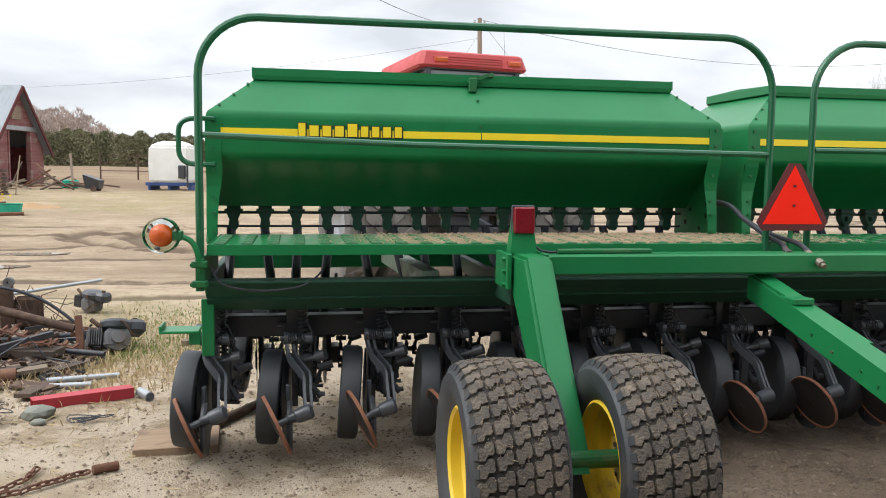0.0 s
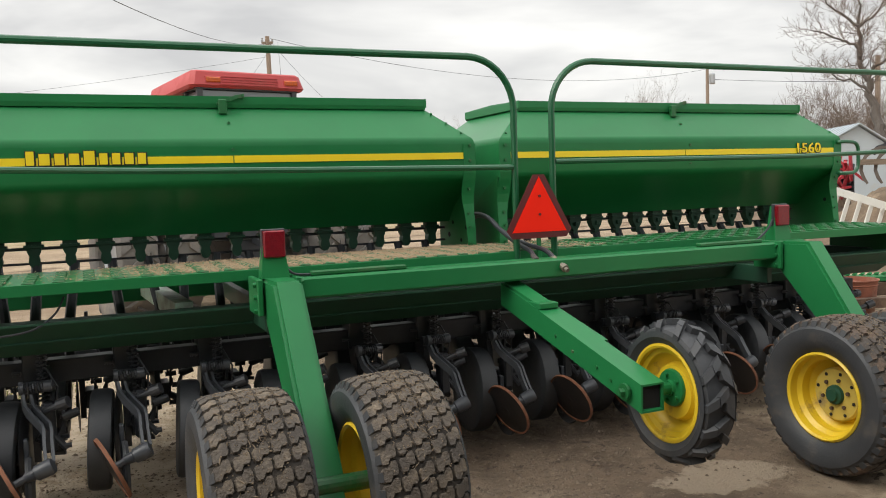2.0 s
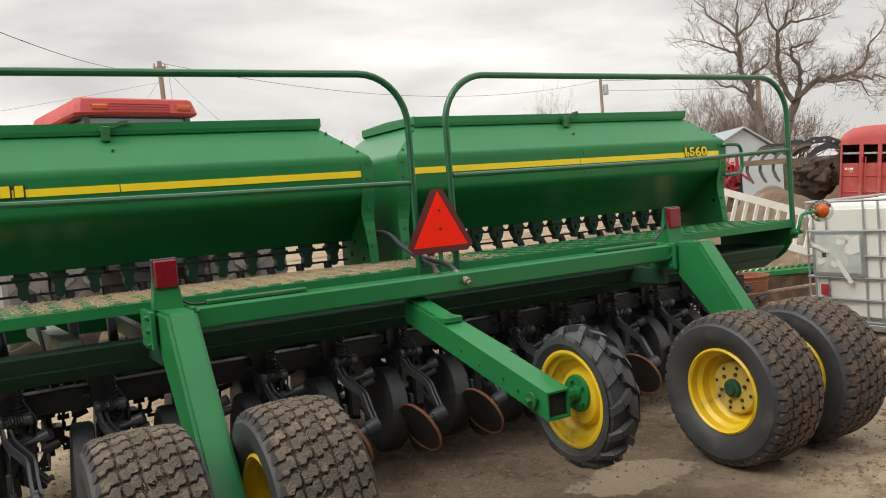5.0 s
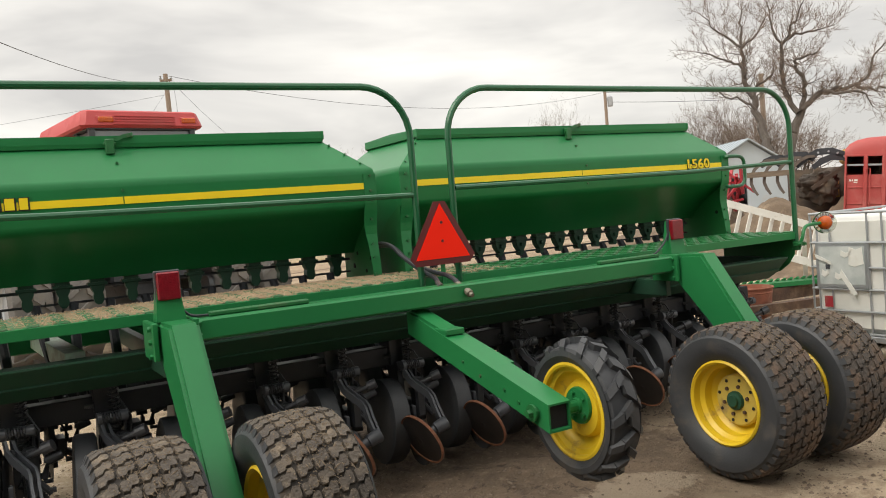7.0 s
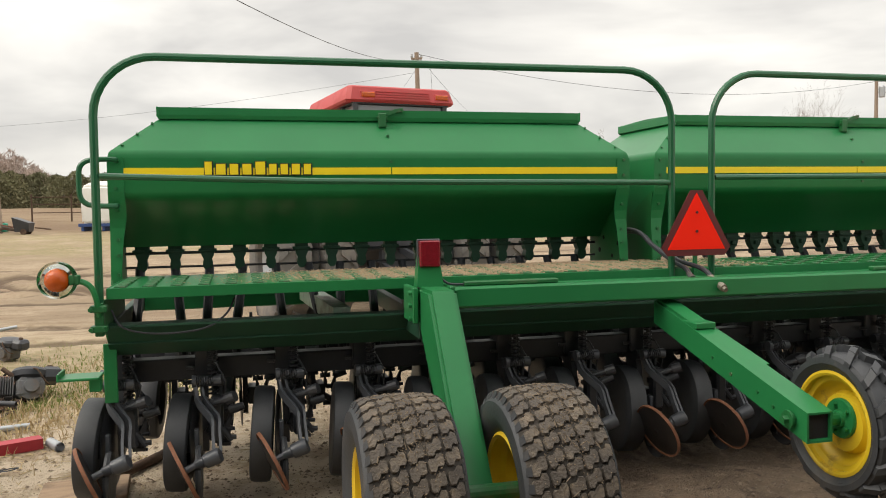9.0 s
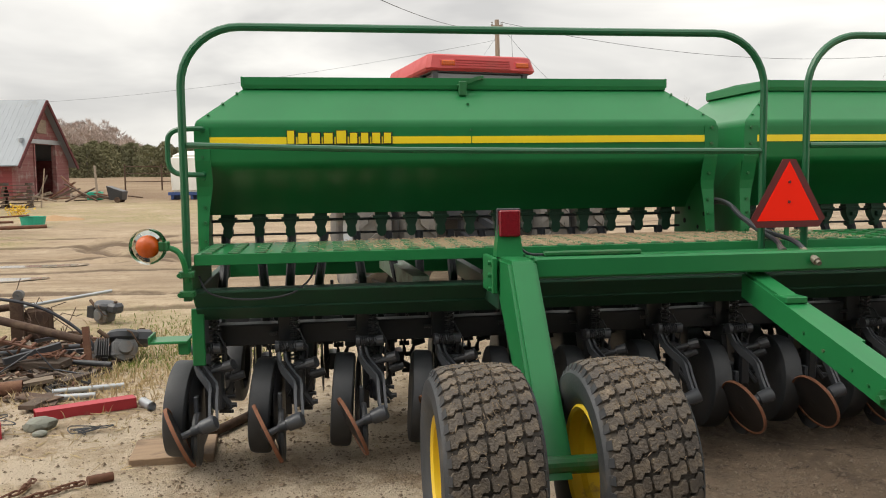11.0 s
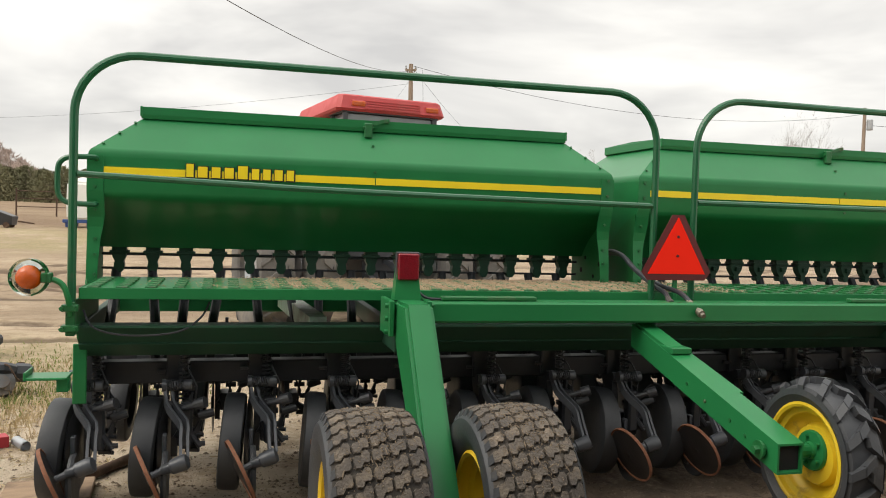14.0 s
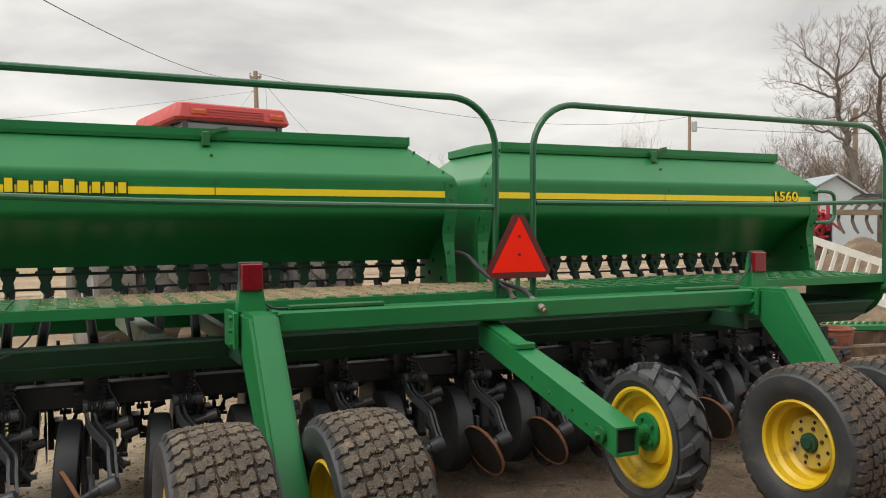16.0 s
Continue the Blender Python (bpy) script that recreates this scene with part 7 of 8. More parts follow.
for (p0, p1, w, h, mat, lb) in (((4.6, 1.9, 0.22), (7.2, 1.6, 0.22), 0.12, 0.14, RUST_DARK, "dark rusty beam lying behind the tote"), ((4.4, 1.5, 0.16), (6.8, 1.0, 0.16), 0.1, 0.1, RUST_DARK, "dark rusty beam lying behind the tote"),
                               ((5.1, 2.1, 0.325), (6.3, 1.6, 0.325), 0.22, 0.05, GREEN, "green painted toothed machine bar on beams"), ((4.9, 2.6, 0.12), (7.0, 2.2, 0.12), 0.08, 0.06, WOOD, "pale timber on the ground")):
    c = (Vector(p0) + Vector(p1)) / 2
    bm = bms()
    bar(bm, Vector(p0) - c, Vector(p1) - c, w, h)
    if mat is GREEN:
        for k in range(16):
            q = (Vector(p1) - Vector(p0)) * (k / 16 - 0.47)
            bar(bm, q + Vector((0.04, 0.1, 0.02)), q + Vector((0.02, 0.04, 0.05)), 0.03, 0.02)
    solo("steel_beam" if mat is not WOOD else "timber", bm, mat, lb, "beam", c, "beams behind the tote")
for x, y, z in ((4.8, 1.85, 0), (6.9, 1.62, 0), (4.7, 1.45, 0), (6.4, 1.1, 0)):
    bm = bms()
    box(bm, -0.1, 0.1, -0.1, 0.1, 0, 0.15 if y > 1.5 else 0.11, 0.01)
    solo("timber_block", bm, WOOD_DARK, "dark timber block under the beams", "timber", on(x, y), "beams behind the tote")

# white slatted gate leaning behind the platform
gate = thing("white_gate", "white painted slatted steel gate leaning on scrap", "gate", on(5.78, 2.30, -0.10), turn=-50.7)
WHITE_PAINT = material("white_gate_paint", (0.66, 0.65, 0.61), 0.6, second=(0.54, 0.52, 0.48), scale=5, dirt=(0.3, 0.22, 0.16), dirt_scale=6, dirt_lo=0.58, dirt_hi=0.75)
for dz, dy in ((0.0, 0.0), (-0.44, -0.10)):
    bm = bms()
    bar(bm, (-0.25, dy, 1.44 + dz), (1.25, dy, 0.89 + dz), 0.05, 0.085)
    part("gate_rail", bm, WHITE_PAINT, gate)
for k in range(13):
    x = -0.2 + k * 0.115
    z = 1.44 - 0.366 * (x + 0.25)
    bm = bms()
    bar(bm, (x, 0.0, z), (x - 0.12, -0.10, z - 0.44), 0.02, 0.045)
    part("gate_slat", bm, WHITE_PAINT, gate)
bm = bms()
for x in (-0.15, 0.7):
    bar(bm, (x, 0.05, 1.36 - 0.366 * (x + 0.25)), (x, 0.45, 0.0), 0.05, 0.05)
part("gate_foot", bm, WHITE_PAINT, gate)

# livestock trailer
tr = thing("livestock_trailer", "red livestock trailer with slatted sides and rounded roof", "trailer", (9.929, 3.837, 0.057), turn=-57)
tr.matrix_basis = tr.matrix_basis @ Matrix.Rotation(radians(4.5), 4, "Y")
TRAILER_RED = material("trailer_red", (0.40, 0.06, 0.055), 0.5, second=(0.34, 0.05, 0.047), scale=2, dirt=(0.42, 0.13, 0.115), dirt_scale=2.5, bump=0.03)
LL, TW = 5.2, 1.9
z0, z1, z2, z3 = 0.62, 1.49, 1.80, 2.06
bm = bms()
prof = [(0.0, z2)] + [(0.10 - 0.10 * math.cos(radians(a)), z2 + 0.02 + 0.27 * math.sin(radians(a))) for a in range(15, 91, 15)] + [(TW / 2, z2 + 0.33)] + [(TW - 0.10 + 0.10 * math.cos(radians(a)), z2 + 0.02 + 0.27 * math.sin(radians(a))) for a in range(90, 14, -15)] + [(TW, z2)]
rings = []
for x, f in ((0.0, 0.35), (0.06, 0.62), (0.16, 0.82), (0.32, 0.95), (0.55, 1.0), (LL, 1.0)):
    rings.append([(x, y, z2 + (z - z2) * f) for y, z in prof])
loft(bm, rings)
part("trailer_roof", bm, TRAILER_RED, tr, "rounded red sheet roof", smooth=True)
bm = bms()
box(bm, -0.01, LL, -0.012, 0.0, z2 - 0.02, z2 + 0.012, 0.003)
part("roof_trim", bm, TRAILER_RED, tr)
bm = bms()
box(bm, 0.0, LL, 0.0, 0.03, z0, z1, 0.004)
box(bm, 0.0, 0.03, 0.03, TW, z0, z2, 0.004)
box(bm, 0.0, LL, TW - 0.03, TW, z0, z2, 0.004)
box(bm, LL - 0.03, LL, 0.0, TW, z0, z2, 0.004)
box(bm, 0.0, LL, 0.0, TW, z0 - 0.06, z0, 0.004)
part("trailer_side", bm, TRAILER_RED, tr)
for z in (0.78, 1.02, 1.28):
    bm = bms()
    box(bm, 0.0, LL, -0.015, 0.0, z, z + 0.02, 0.004)
    part("side_rib", bm, TRAILER_RED, tr)
bm = bms()
box(bm, 0.0, LL, -0.01, 0.03, (z1 + z2) / 2 - 0.015, (z1 + z2) / 2 + 0.015, 0.003)
part("side_slat", bm, GALV, tr)
for x in (0.0, 0.27, 0.53, 0.93, 1.33, 1.73, 2.13, 2.53, 2.93, 3.33, 3.73, 4.13, 4.53, 4.93, 5.14):
    bm = bms()
    box(bm, x, x + (0.06 if x else 0.03), -0.045, 0.02, z0 - 0.05, z2 - 0.02, 0.008)
    part("side_post", bm, TRAILER_RED, tr)
bm = bms()
sweep(bm, [(0.31, -0.05, 1.52), (0.31, -0.08, 1.585), (0.365, -0.08, 1.585), (0.365, -0.08, 1.05), (0.365, -0.04, 1.0)], 0.009, 6)
part("door_handle", bm, TRAILER_RED, tr)
bm = bms()
for k, (a, b) in enumerate(((0.07, 0.10), (0.11, 0.125), (0.14, 0.19))):
    box(bm, a, b, -0.004, -0.001, 1.385, 1.415)
box(bm, 0.135, 0.19, -0.004, -0.001, 1.36, 1.37)
part("faded_lettering", bm, PLASTIC_WHITE, tr)
for x in (2.2, 3.0):
    for y in (-0.02, TW + 0.02):
        bm = bms()
        lathe(bm, [(0.18, -0.1), (0.32, -0.1), (0.34, -0.06), (0.34, 0.06), (0.32, 0.1), (0.18, 0.1), (0.16, 0.0), (0.0, 0.02)], 24, "y", (x, y, 0.59 + (x - 2.6) * 0.079))
        part("wheel", bm, RUBBER, tr, smooth=True)
bm = bms()
bar(bm, (0.0, TW / 2, z0), (-1.2, TW / 2, 0.5), 0.1, 0.1)
sweep(bm, [(-1.0, TW / 2, -0.06), (-1.0, TW / 2, 0.6)], 0.04, 8)
part("trailer_hitch", bm, BLACK, tr)

# loader bucket with grapple tines, heaped with soil
gr = thing("grapple_loader", "muddy loader bucket with curved grapple tines and black jaws", "loader", (9.85, 5.45, gz(9.85, 5.45) - 0.12), turn=-53)
MUDDY = material("muddy_steel", (0.075, 0.060, 0.048), 0.85, second=(0.115, 0.088, 0.064), scale=6, dirt=(0.15, 0.105, 0.07), dirt_scale=3, bump=0.4)
TINE = material("worn_tine_steel", (0.10, 0.083, 0.07), 0.7, second=(0.15, 0.12, 0.095), scale=7, bump=0.2)


def curved_bar(bm, pts, w, h):
    """A flat bar bent through points that lie in one upright plane."""
    n = len(pts)
    rings = []
    for i, p in enumerate(pts):
        a, b = Vector(pts[max(i - 1, 0)]), Vector(pts[min(i + 1, n - 1)])
        d = (b - a).normalized()
        o = Vector((0, 1, 0)).cross(d).normalized()
        p = Vector(p)
        f = h / 2 * (1.0 if 0 < i < n - 1 else 0.7)
        rings.append([p + o * f + Vector((0, -w / 2, 0)), p + o * f + Vector((0, w / 2, 0)), p - o * f + Vector((0, w / 2, 0)), p - o * f + Vector((0, -w / 2, 0))])
    loft(bm, rings)


for k in range(4):
    x = 0.02 + k * 0.215
    bm = bms()
    curved_bar(bm, [(x + 0.40, 0, 1.90), (x + 0.28, 0, 1.90), (x + 0.16, 0, 1.85), (x + 0.06, 0, 1.76), (x, 0, 1.65), (x - 0.01, 0, 1.52), (x + 0.03, 0, 1.40), (x + 0.09, 0, 1.30)], 0.04, 0.055)
    part("tine", bm, TINE, gr, "curved worn steel tine")
bm = bms()
bar(bm, (-0.05, -0.06, 1.665), (0.74, -0.06, 1.655), 0.04, 0.095)
solo("plank", bm, WOOD, "pale board caught across the grapple tines", "plank", (9.85, 5.45, gz(9.85, 5.45) - 0.12), turn=-53)
for pts in ([(0.18, 1.80), (0.26, 1.88), (0.40, 1.93), (0.54, 1.92), (0.68, 1.85)], [(0.46, 1.78), (0.58, 1.90), (0.74, 1.955), (0.92, 1.94), (1.05, 1.84)], [(0.76, 1.74), (0.92, 1.88), (1.12, 1.97), (1.34, 1.965), (1.54, 1.87), (1.62, 1.74)], [(1.02, 1.70), (1.16, 1.80), (1.32, 1.86), (1.50, 1.84), (1.64, 1.76)]):
    bm = bms()
    curved_bar(bm, [(a, 0.12, b) for a, b in pts], 0.10, 0.11)
    part("upper_jaw", bm, BLACK, gr, "black curved grapple jaw")
bm = bms()
for x, z in ((1.12, 1.955), (1.28, 1.96), (1.42, 1.92), (0.98, 1.90), (1.52, 1.85)):
    bolt(bm, (x, 0.055, z), "y", 0.02, 0.01)
part("jaw_bolt", bm, GALV, gr)
bm = bms()
bmesh.ops.create_icosphere(bm, subdivisions=5, radius=1.0)
for v in bm.verts:
    n = noise.noise(v.co * 1.6) * 0.45 + noise.noise(v.co * 4) * 0.22 + noise.noise(v.co * 11) * 0.09
    v.co = Vector((1.16 + v.co.x * (0.33 + n * 0.4), 0.6 + v.co.y * (0.33 + n * 0.35), 1.38 + v.co.z * (0.27 + n * 0.35)))
soften(part("bucket_load", bm, MUDDY, gr, "dark caked mud and roots"))
bm = bms()
prism(bm, [(0.1, 0.6), (1.2, 0.5), (1.2, 1.7), (1.0, 1.7), (0.85, 0.75), (0.2, 0.75)], 0.6, 1.7)
part("bucket_shell", bm, MUDDY, gr)
bm = bms()
bar(bm, (0.0, 0, 0), (0.56, 0.1, 0.36), 0.03, 0.06)
solo("plank", bm, WOOD_DARK, "dark pole leaning on the soil before the loader", "plank", (9.85 + 0.6 * 0.98 - 0.12, 5.45 - 0.8 * 0.98 - 0.09, 1.36), turn=-53)
OLD_YELLOW = material("dirty_machine_yellow", (0.42, 0.24, 0.05), 0.7, second=(0.3, 0.17, 0.05), scale=5, dirt=(0.16, 0.11, 0.07), dirt_scale=3)
bm = bms()
bar(bm, (1.3, 0.9, 1.3), (1.6, 3.0, 1.15), 0.3, 0.3)
box(bm, 0.9, 2.2, 2.6, 5.0, 0.5, 1.15, 0.05)
box(bm, 1.48, 1.72, 0.7, 1.0, 1.7, 2.0, 0.08)
part("loader_body", bm, OLD_YELLOW, gr, "dirty yellow loader arms and body")
for x in (0.8, 2.2):
    for y in (2.9, 4.6):
        bm = bms()
        lathe(bm, [(0.25, -0.18), (0.5, -0.18), (0.55, -0.12), (0.55, 0.12), (0.5, 0.18), (0.25, 0.18), (0.2, 0.0), (0.0, 0.02)], 24, "x", (x, y, 0.55))
        part("wheel", bm, RUBBER, gr, smooth=True)


def heap(x, y, rx, ry, h, mat, label, seed, turn=0, name="earth_mound"):
    n = 44
    vs, fs = [], []
    for j in range(n + 1):
        for i in range(n + 1):
            u, v = i / n * 2 - 1, j / n * 2 - 1
            d = math.hypot(u, v)
            z = h * smooth(1.0, -0.15, d) * (1 + 0.5 * noise.noise((u * 2.3 + seed, v * 2.3, seed))) + 0.09 * h * noise.noise((u * 5, v * 5, seed)) + 0.07 * h * noise.noise((u * 11, v * 11, seed)) + 0.04 * h * noise.noise((u * 23, v * 23, seed))
            if d > 0.98:
                z = -0.15
            a = radians(turn)
            px, py = u * rx, v * ry
            X, Y = x + px * math.cos(a) - py * math.sin(a), y + px * math.sin(a) + py * math.cos(a)
            vs.append((X - x, Y - y, gz(X, Y) + z - gz(x, y)))
    for j in range(n):
        for i in range(n):
            fs.append((j * (n + 1) + i, j * (n + 1) + i + 1, (j + 1) * (n + 1) + i + 1, (j + 1) * (n + 1) + i))
    me = bpy.data.meshes.new(name)
    me.from_pydata(vs, [], fs)
    me.materials.append(mat)
    me.polygons.foreach_set("use_smooth", [True] * len(me.polygons))
    o = new(name, me)
    o.location = (x, y, gz(x, y))
    return tagged(o, label, "heap")


heap(9.2, 4.3, 2.4, 1.2, 1.14, SOIL_HEAP, "brown heap of soil and straw before the loader", 2, -53)
heap(11.14, 3.81, 1.75, 0.95, 1.7, SOIL_HEAP, "steep brown heap of soil beside the trailer", 4, -50)
heap(11.5, 7.5, 4.5, 3.0, 1.0, SOIL_HEAP, "long low bank of brown soil", 5, -40)
random.seed(66)
for k in range(30):
    bm = bms()
    d = Vector((random.uniform(-0.3, 0.3), random.uniform(-0.2, 0.2), random.uniform(-0.1, 0.3)))
    bar(bm, -d, d, 0.05, 0.04)
    x, y = 9.9 + random.uniform(-0.55, 0.35), 6.0 + random.uniform(-0.3, 0.4)
    solo("implement_scrap", bm, RED_PAINT, "red painted implement part in a heap", "scrap metal", on(x, y, 1.05 + random.uniform(0.0, 0.45)), "red implement parts")
heap(9.9, 6.2, 1.4, 0.8, 1.3, SOIL_HEAP, "low heap of soil under red implement parts", 9)


# ---- buildings ----
def board_wall_material(name, a, b, c):
    m = material(name, a, 0.9, second=b, scale=1.2, stretch=(0.25, 0.25, 9.0), amount=0.9, dirt=c, dirt_scale=2.5, dirt_lo=0.52, dirt_hi=0.72, bump=0.2, bump_scale=10)
    return m


BARN_RED = board_wall_material("faded_barn_red", (0.23, 0.050, 0.050), (0.15, 0.036, 0.036), (0.27, 0.14, 0.125))
BARN_GREY = board_wall_material("bare_barn_boards", (0.24, 0.115, 0.105), (0.18, 0.055, 0.055), (0.32, 0.27, 0.245))
ROOF_TIN = material("galvanised_roof_tin", (0.235, 0.265, 0.295), 0.5, second=(0.20, 0.225, 0.25), scale=0.7, dirt=(0.22, 0.21, 0.20), dirt_scale=0.6, dirt_lo=0.62, dirt_hi=0.8)
BARN_DARK = board_wall_material("dark_barn_red", (0.11, 0.024, 0.026), (0.08, 0.018, 0.02), (0.14, 0.05, 0.046))
A1, A2 = Vector((-15.36, 33.48)), Vector((-14.42, 37.85))
gv = (A2 - A1).normalized()
bw = (A2 - A1).length
barn = thing("barn", "old red board barn with steep tin roof and open door", "barn", (A1.x, A1.y, gz(A1.x, A1.y) - 0.02), turn=math.degrees(math.atan2(gv.y, gv.x)))
# along local x the gable wall, along local y the long side
BL, EH, RH = 15.0, 1.76, 4.42
bm = bms()
t = 0.16
dx0, dx1, dh = 1.55, 3.25, 2.5
prism(bm, [(0, 0), (dx0, 0), (dx0, dh), (dx1, dh), (dx1, 0), (bw, 0), (bw, EH), (bw / 2, RH), (0, EH)], 0.0, t, axis="y")
part("gable_wall", bm, BARN_GREY, barn, "weathered red and grey gable boards")
bm = bms()
box(bm, 0, t, t, BL, 0, EH + 0.05)
part("side_wall", bm, BARN_RED, barn, "faded red board side wall")
bm = bms()
box(bm, bw - t, bw, t, BL, 0, EH + 0.05)
prism(bm, [(0, 0), (bw, 0), (bw, EH), (bw / 2, RH), (0, EH)], BL - t, BL, axis="y")
part("back_wall", bm, BARN_RED, barn)
for s, name in ((-1, "roof_slope"), (1, "roof_slope")):
    bm = bms()
    ex, rx = (-0.28, bw / 2) if s < 0 else (bw + 0.28, bw / 2)
    k = (RH - EH) / (bw / 2)
    ze = EH - 0.28 * k
    loft(bm, [[(ex, y, ze + 0.05), (ex, y, ze + 0.10), (rx, y, RH + 0.12), (rx, y, RH + 0.07)] for y in (-0.30, BL + 0.2)])
    slope = part(name, bm, ROOF_TIN, barn, "pale blue-grey ribbed tin")
    bm = bms()
    for j in range(64):
        y = -0.2 + j * 0.24
        if y < BL + 0.1:
            bar(bm, (ex, y, ze + 0.102), (rx, y, RH + 0.122), 0.035, 0.007)
    part("roof_ribs", bm, ROOF_TIN, slope)
bm = bms()
for s in (-1, 1):
    ex = -0.28 if s < 0 else bw + 0.28
    bar(bm, (ex, -0.34, EH - 0.28 * (RH - EH) / (bw / 2)), (bw / 2, -0.34, RH + 0.04), 0.05, 0.14)
part("barge_board", bm, BARN_DARK, barn, "dark red barge board")
bm = bms()
box(bm, dx0 - 1.2, bw - 0.5, -0.06, -0.004, dh + 0.02, dh + 0.22, 0.01)
part("door_track", bm, GALV, barn)
bm = bms()
box(bm, dx0 - 0.1, dx0, -0.05, 0.0, 0, dh)
box(bm, dx1, dx1 + 0.1, -0.05, 0.0, 0, dh)
part("door_trims", bm, BARN_GREY, barn)
bm = bms()
prism(bm, [(bw / 2 - 0.42, 3.0), (bw / 2 + 0.34, 3.0), (bw / 2 + 0.34, 3.62), (bw / 2 - 0.42, 3.62)], -0.04, -0.004, axis="y")
part("loft_hatch", bm, WOOD, barn)
# dark sheet behind the door opening stands in for the shade indoors
bm = bms()
box(bm, 1.05, bw - 1.05, 2.2, 2.3, 0.0, 2.6)
part("inner_partition", bm, WOOD_DARK, barn, "dark sheet added inside to blacken the barn doorway")
bm = bms()
lathe(bm, [(0.14, 0.0), (0.14, 0.3), (0.2, 0.33), (0.19, 0.42), (0.08, 0.48), (0.0, 0.48)], 14, "z", (bw / 2 - 0.25, 2.5, RH - 0.25))
part("roof_vent", bm, GALV, barn, smooth=True)

SHED_WALL = material("pale_shed_metal", (0.38, 0.43, 0.47), 0.5, second=(0.32, 0.37, 0.41), scale=0.8, dirt=(0.40, 0.38, 0.35), dirt_scale=1.0, dirt_lo=0.6, dirt_hi=0.8)
shed = thing("shed", "pale grey metal shed with low gable roof", "shed", on(22.49, 18.43), turn=-30)
shed.matrix_basis = shed.matrix_basis @ Matrix.Diagonal((0.83, 0.83, 0.83, 1))
bm = bms()
sw, sh, sr, sl = 4.6, 1.85, 3.30, 7.0
prism(bm, [(0, 0), (0.5, 0), (0.5, 1.6), (2.4, 1.6), (2.4, 0), (sw, 0), (sw, sh), (sw * 0.55, sr), (0, sh)], 0, 0.1, axis="y")
box(bm, 0, 0.1, 0.1, sl, 0, sh)
box(bm, sw - 0.1, sw, 0.1, sl, 0, sh)
box(bm, 0, sw, sl - 0.1, sl, 0, sh)
part("shed_wall", bm, SHED_WALL, shed)
for a, b in (((-0.2, sh - 0.05), (sw * 0.55, sr + 0.03)), ((sw + 0.2, sh - 0.05), (sw * 0.55, sr + 0.03))):
    bm = bms()
    loft(bm, [[(a[0], y, a[1] + 0.03), (b[0], y, b[1] + 0.03), (b[0], y, b[1] + 0.09), (a[0], y, a[1] + 0.09)] for y in (-0.25, sl + 0.2)])
    for j in range(12):
        bar(bm, (a[0], j * 0.6, a[1] + 0.1), (b[0], j * 0.6, b[1] + 0.1), 0.05, 0.03)
    part("shed_roof", bm, SHED_WALL, shed)

# white tank on a blue skid
tank = thing("white_tank", "white plastic tank with peaked top on a blue skid", "tank", on(-7.70, 32.6), turn=-10)
bm = bms()
ring = [(-0.84, -0.7), (0.84, -0.7), (0.84, 0.7), (-0.84, 0.7)]
loft(bm, [[(a, b, 0.32) for a, b in ring], [(a * 1.03, b * 1.03, 1.0) for a, b in ring], [(a, b, 1.85) for a, b in ring], [(a * 0.55, b * 0.5, 2.08) for a, b in ring]])
bmesh.ops.bevel(bm, geom=list(bm.edges), offset=0.08, segments=2, affect="EDGES")
part("tank_body", bm, PLASTIC_WHITE, tank, smooth=True)
BLUE = material("blue_paint", (0.03, 0.07, 0.22), 0.6, second=(0.025, 0.055, 0.17), scale=5)
bm = bms()
for y in (-0.6, 0.6):
    box(bm, -1.0, 1.0, y - 0.06, y + 0.06, 0.18, 0.32, 0.01)
for x in (-0.85, 0.0, 0.85):
    box(bm, x - 0.06, x + 0.06, -0.6, 0.6, 0.0, 0.2, 0.01)
part("skid", bm, BLUE, tank)
bm = bms()
box(bm, 0.45, 0.75, -0.85, -0.7, 0.5, 1.05, 0.03)
sweep(bm, [(0.85, -0.85, 0.1), (0.85, -0.85, 1.1)], 0.04, 8)
part("valve_box", bm, BLACK, tank)


# ---- clutter by the barn ----
GB = "clutter by the barn"
blk = bms()
box(blk, -0.2, 0.2, -0.1, 0.1, 0, 0.2, 0.008)
blk_me = link_mesh("concrete_block", blk, CONCRETE)
random.seed(12)
for row in range(5):
    for k in range(4 - row // 3):
        o = new("concrete_block", blk_me)
        x, y = -14.5 + k * 0.45 + (row % 2) * 0.2 + random.uniform(-0.06, 0.06), 19.4 + k * 0.10 + random.uniform(-0.08, 0.08)
        o.matrix_basis = pose(x, y, gz(x, y) + row * 0.205, 0, 0, random.uniform(-20, 45))
        tagged(o, "pale concrete block in a loose stack", "concrete block", "stack of concrete blocks")
ty = bms()
lathe(ty, tyre_profile(0.42, 0.26, 0.22), 32, "x", closed=True)
o = solo("old_tyre", ty, RUBBER, "old black tyre lying in the grass", "tyre", on(-11.3, 18.3, 0.24), GB, smooth=True)
o.rotation_euler = (0, radians(72), radians(20))
for k in range(7):
    bm = bms()
    box(bm, -0.9, 0.9, -0.55, 0.55, 0, 0.02)
    for x in (-0.8, 0, 0.8):
        box(bm, x - 0.05, x + 0.05, -0.55, 0.55, 0.02, 0.1)
    solo("pallet", bm, WOOD_DARK, "dark weathered pallet in a stack", "pallet", on(-13.6, 27.2, 0.13 * k), "stack of pallets", turn=10 + 3 * (k % 3))
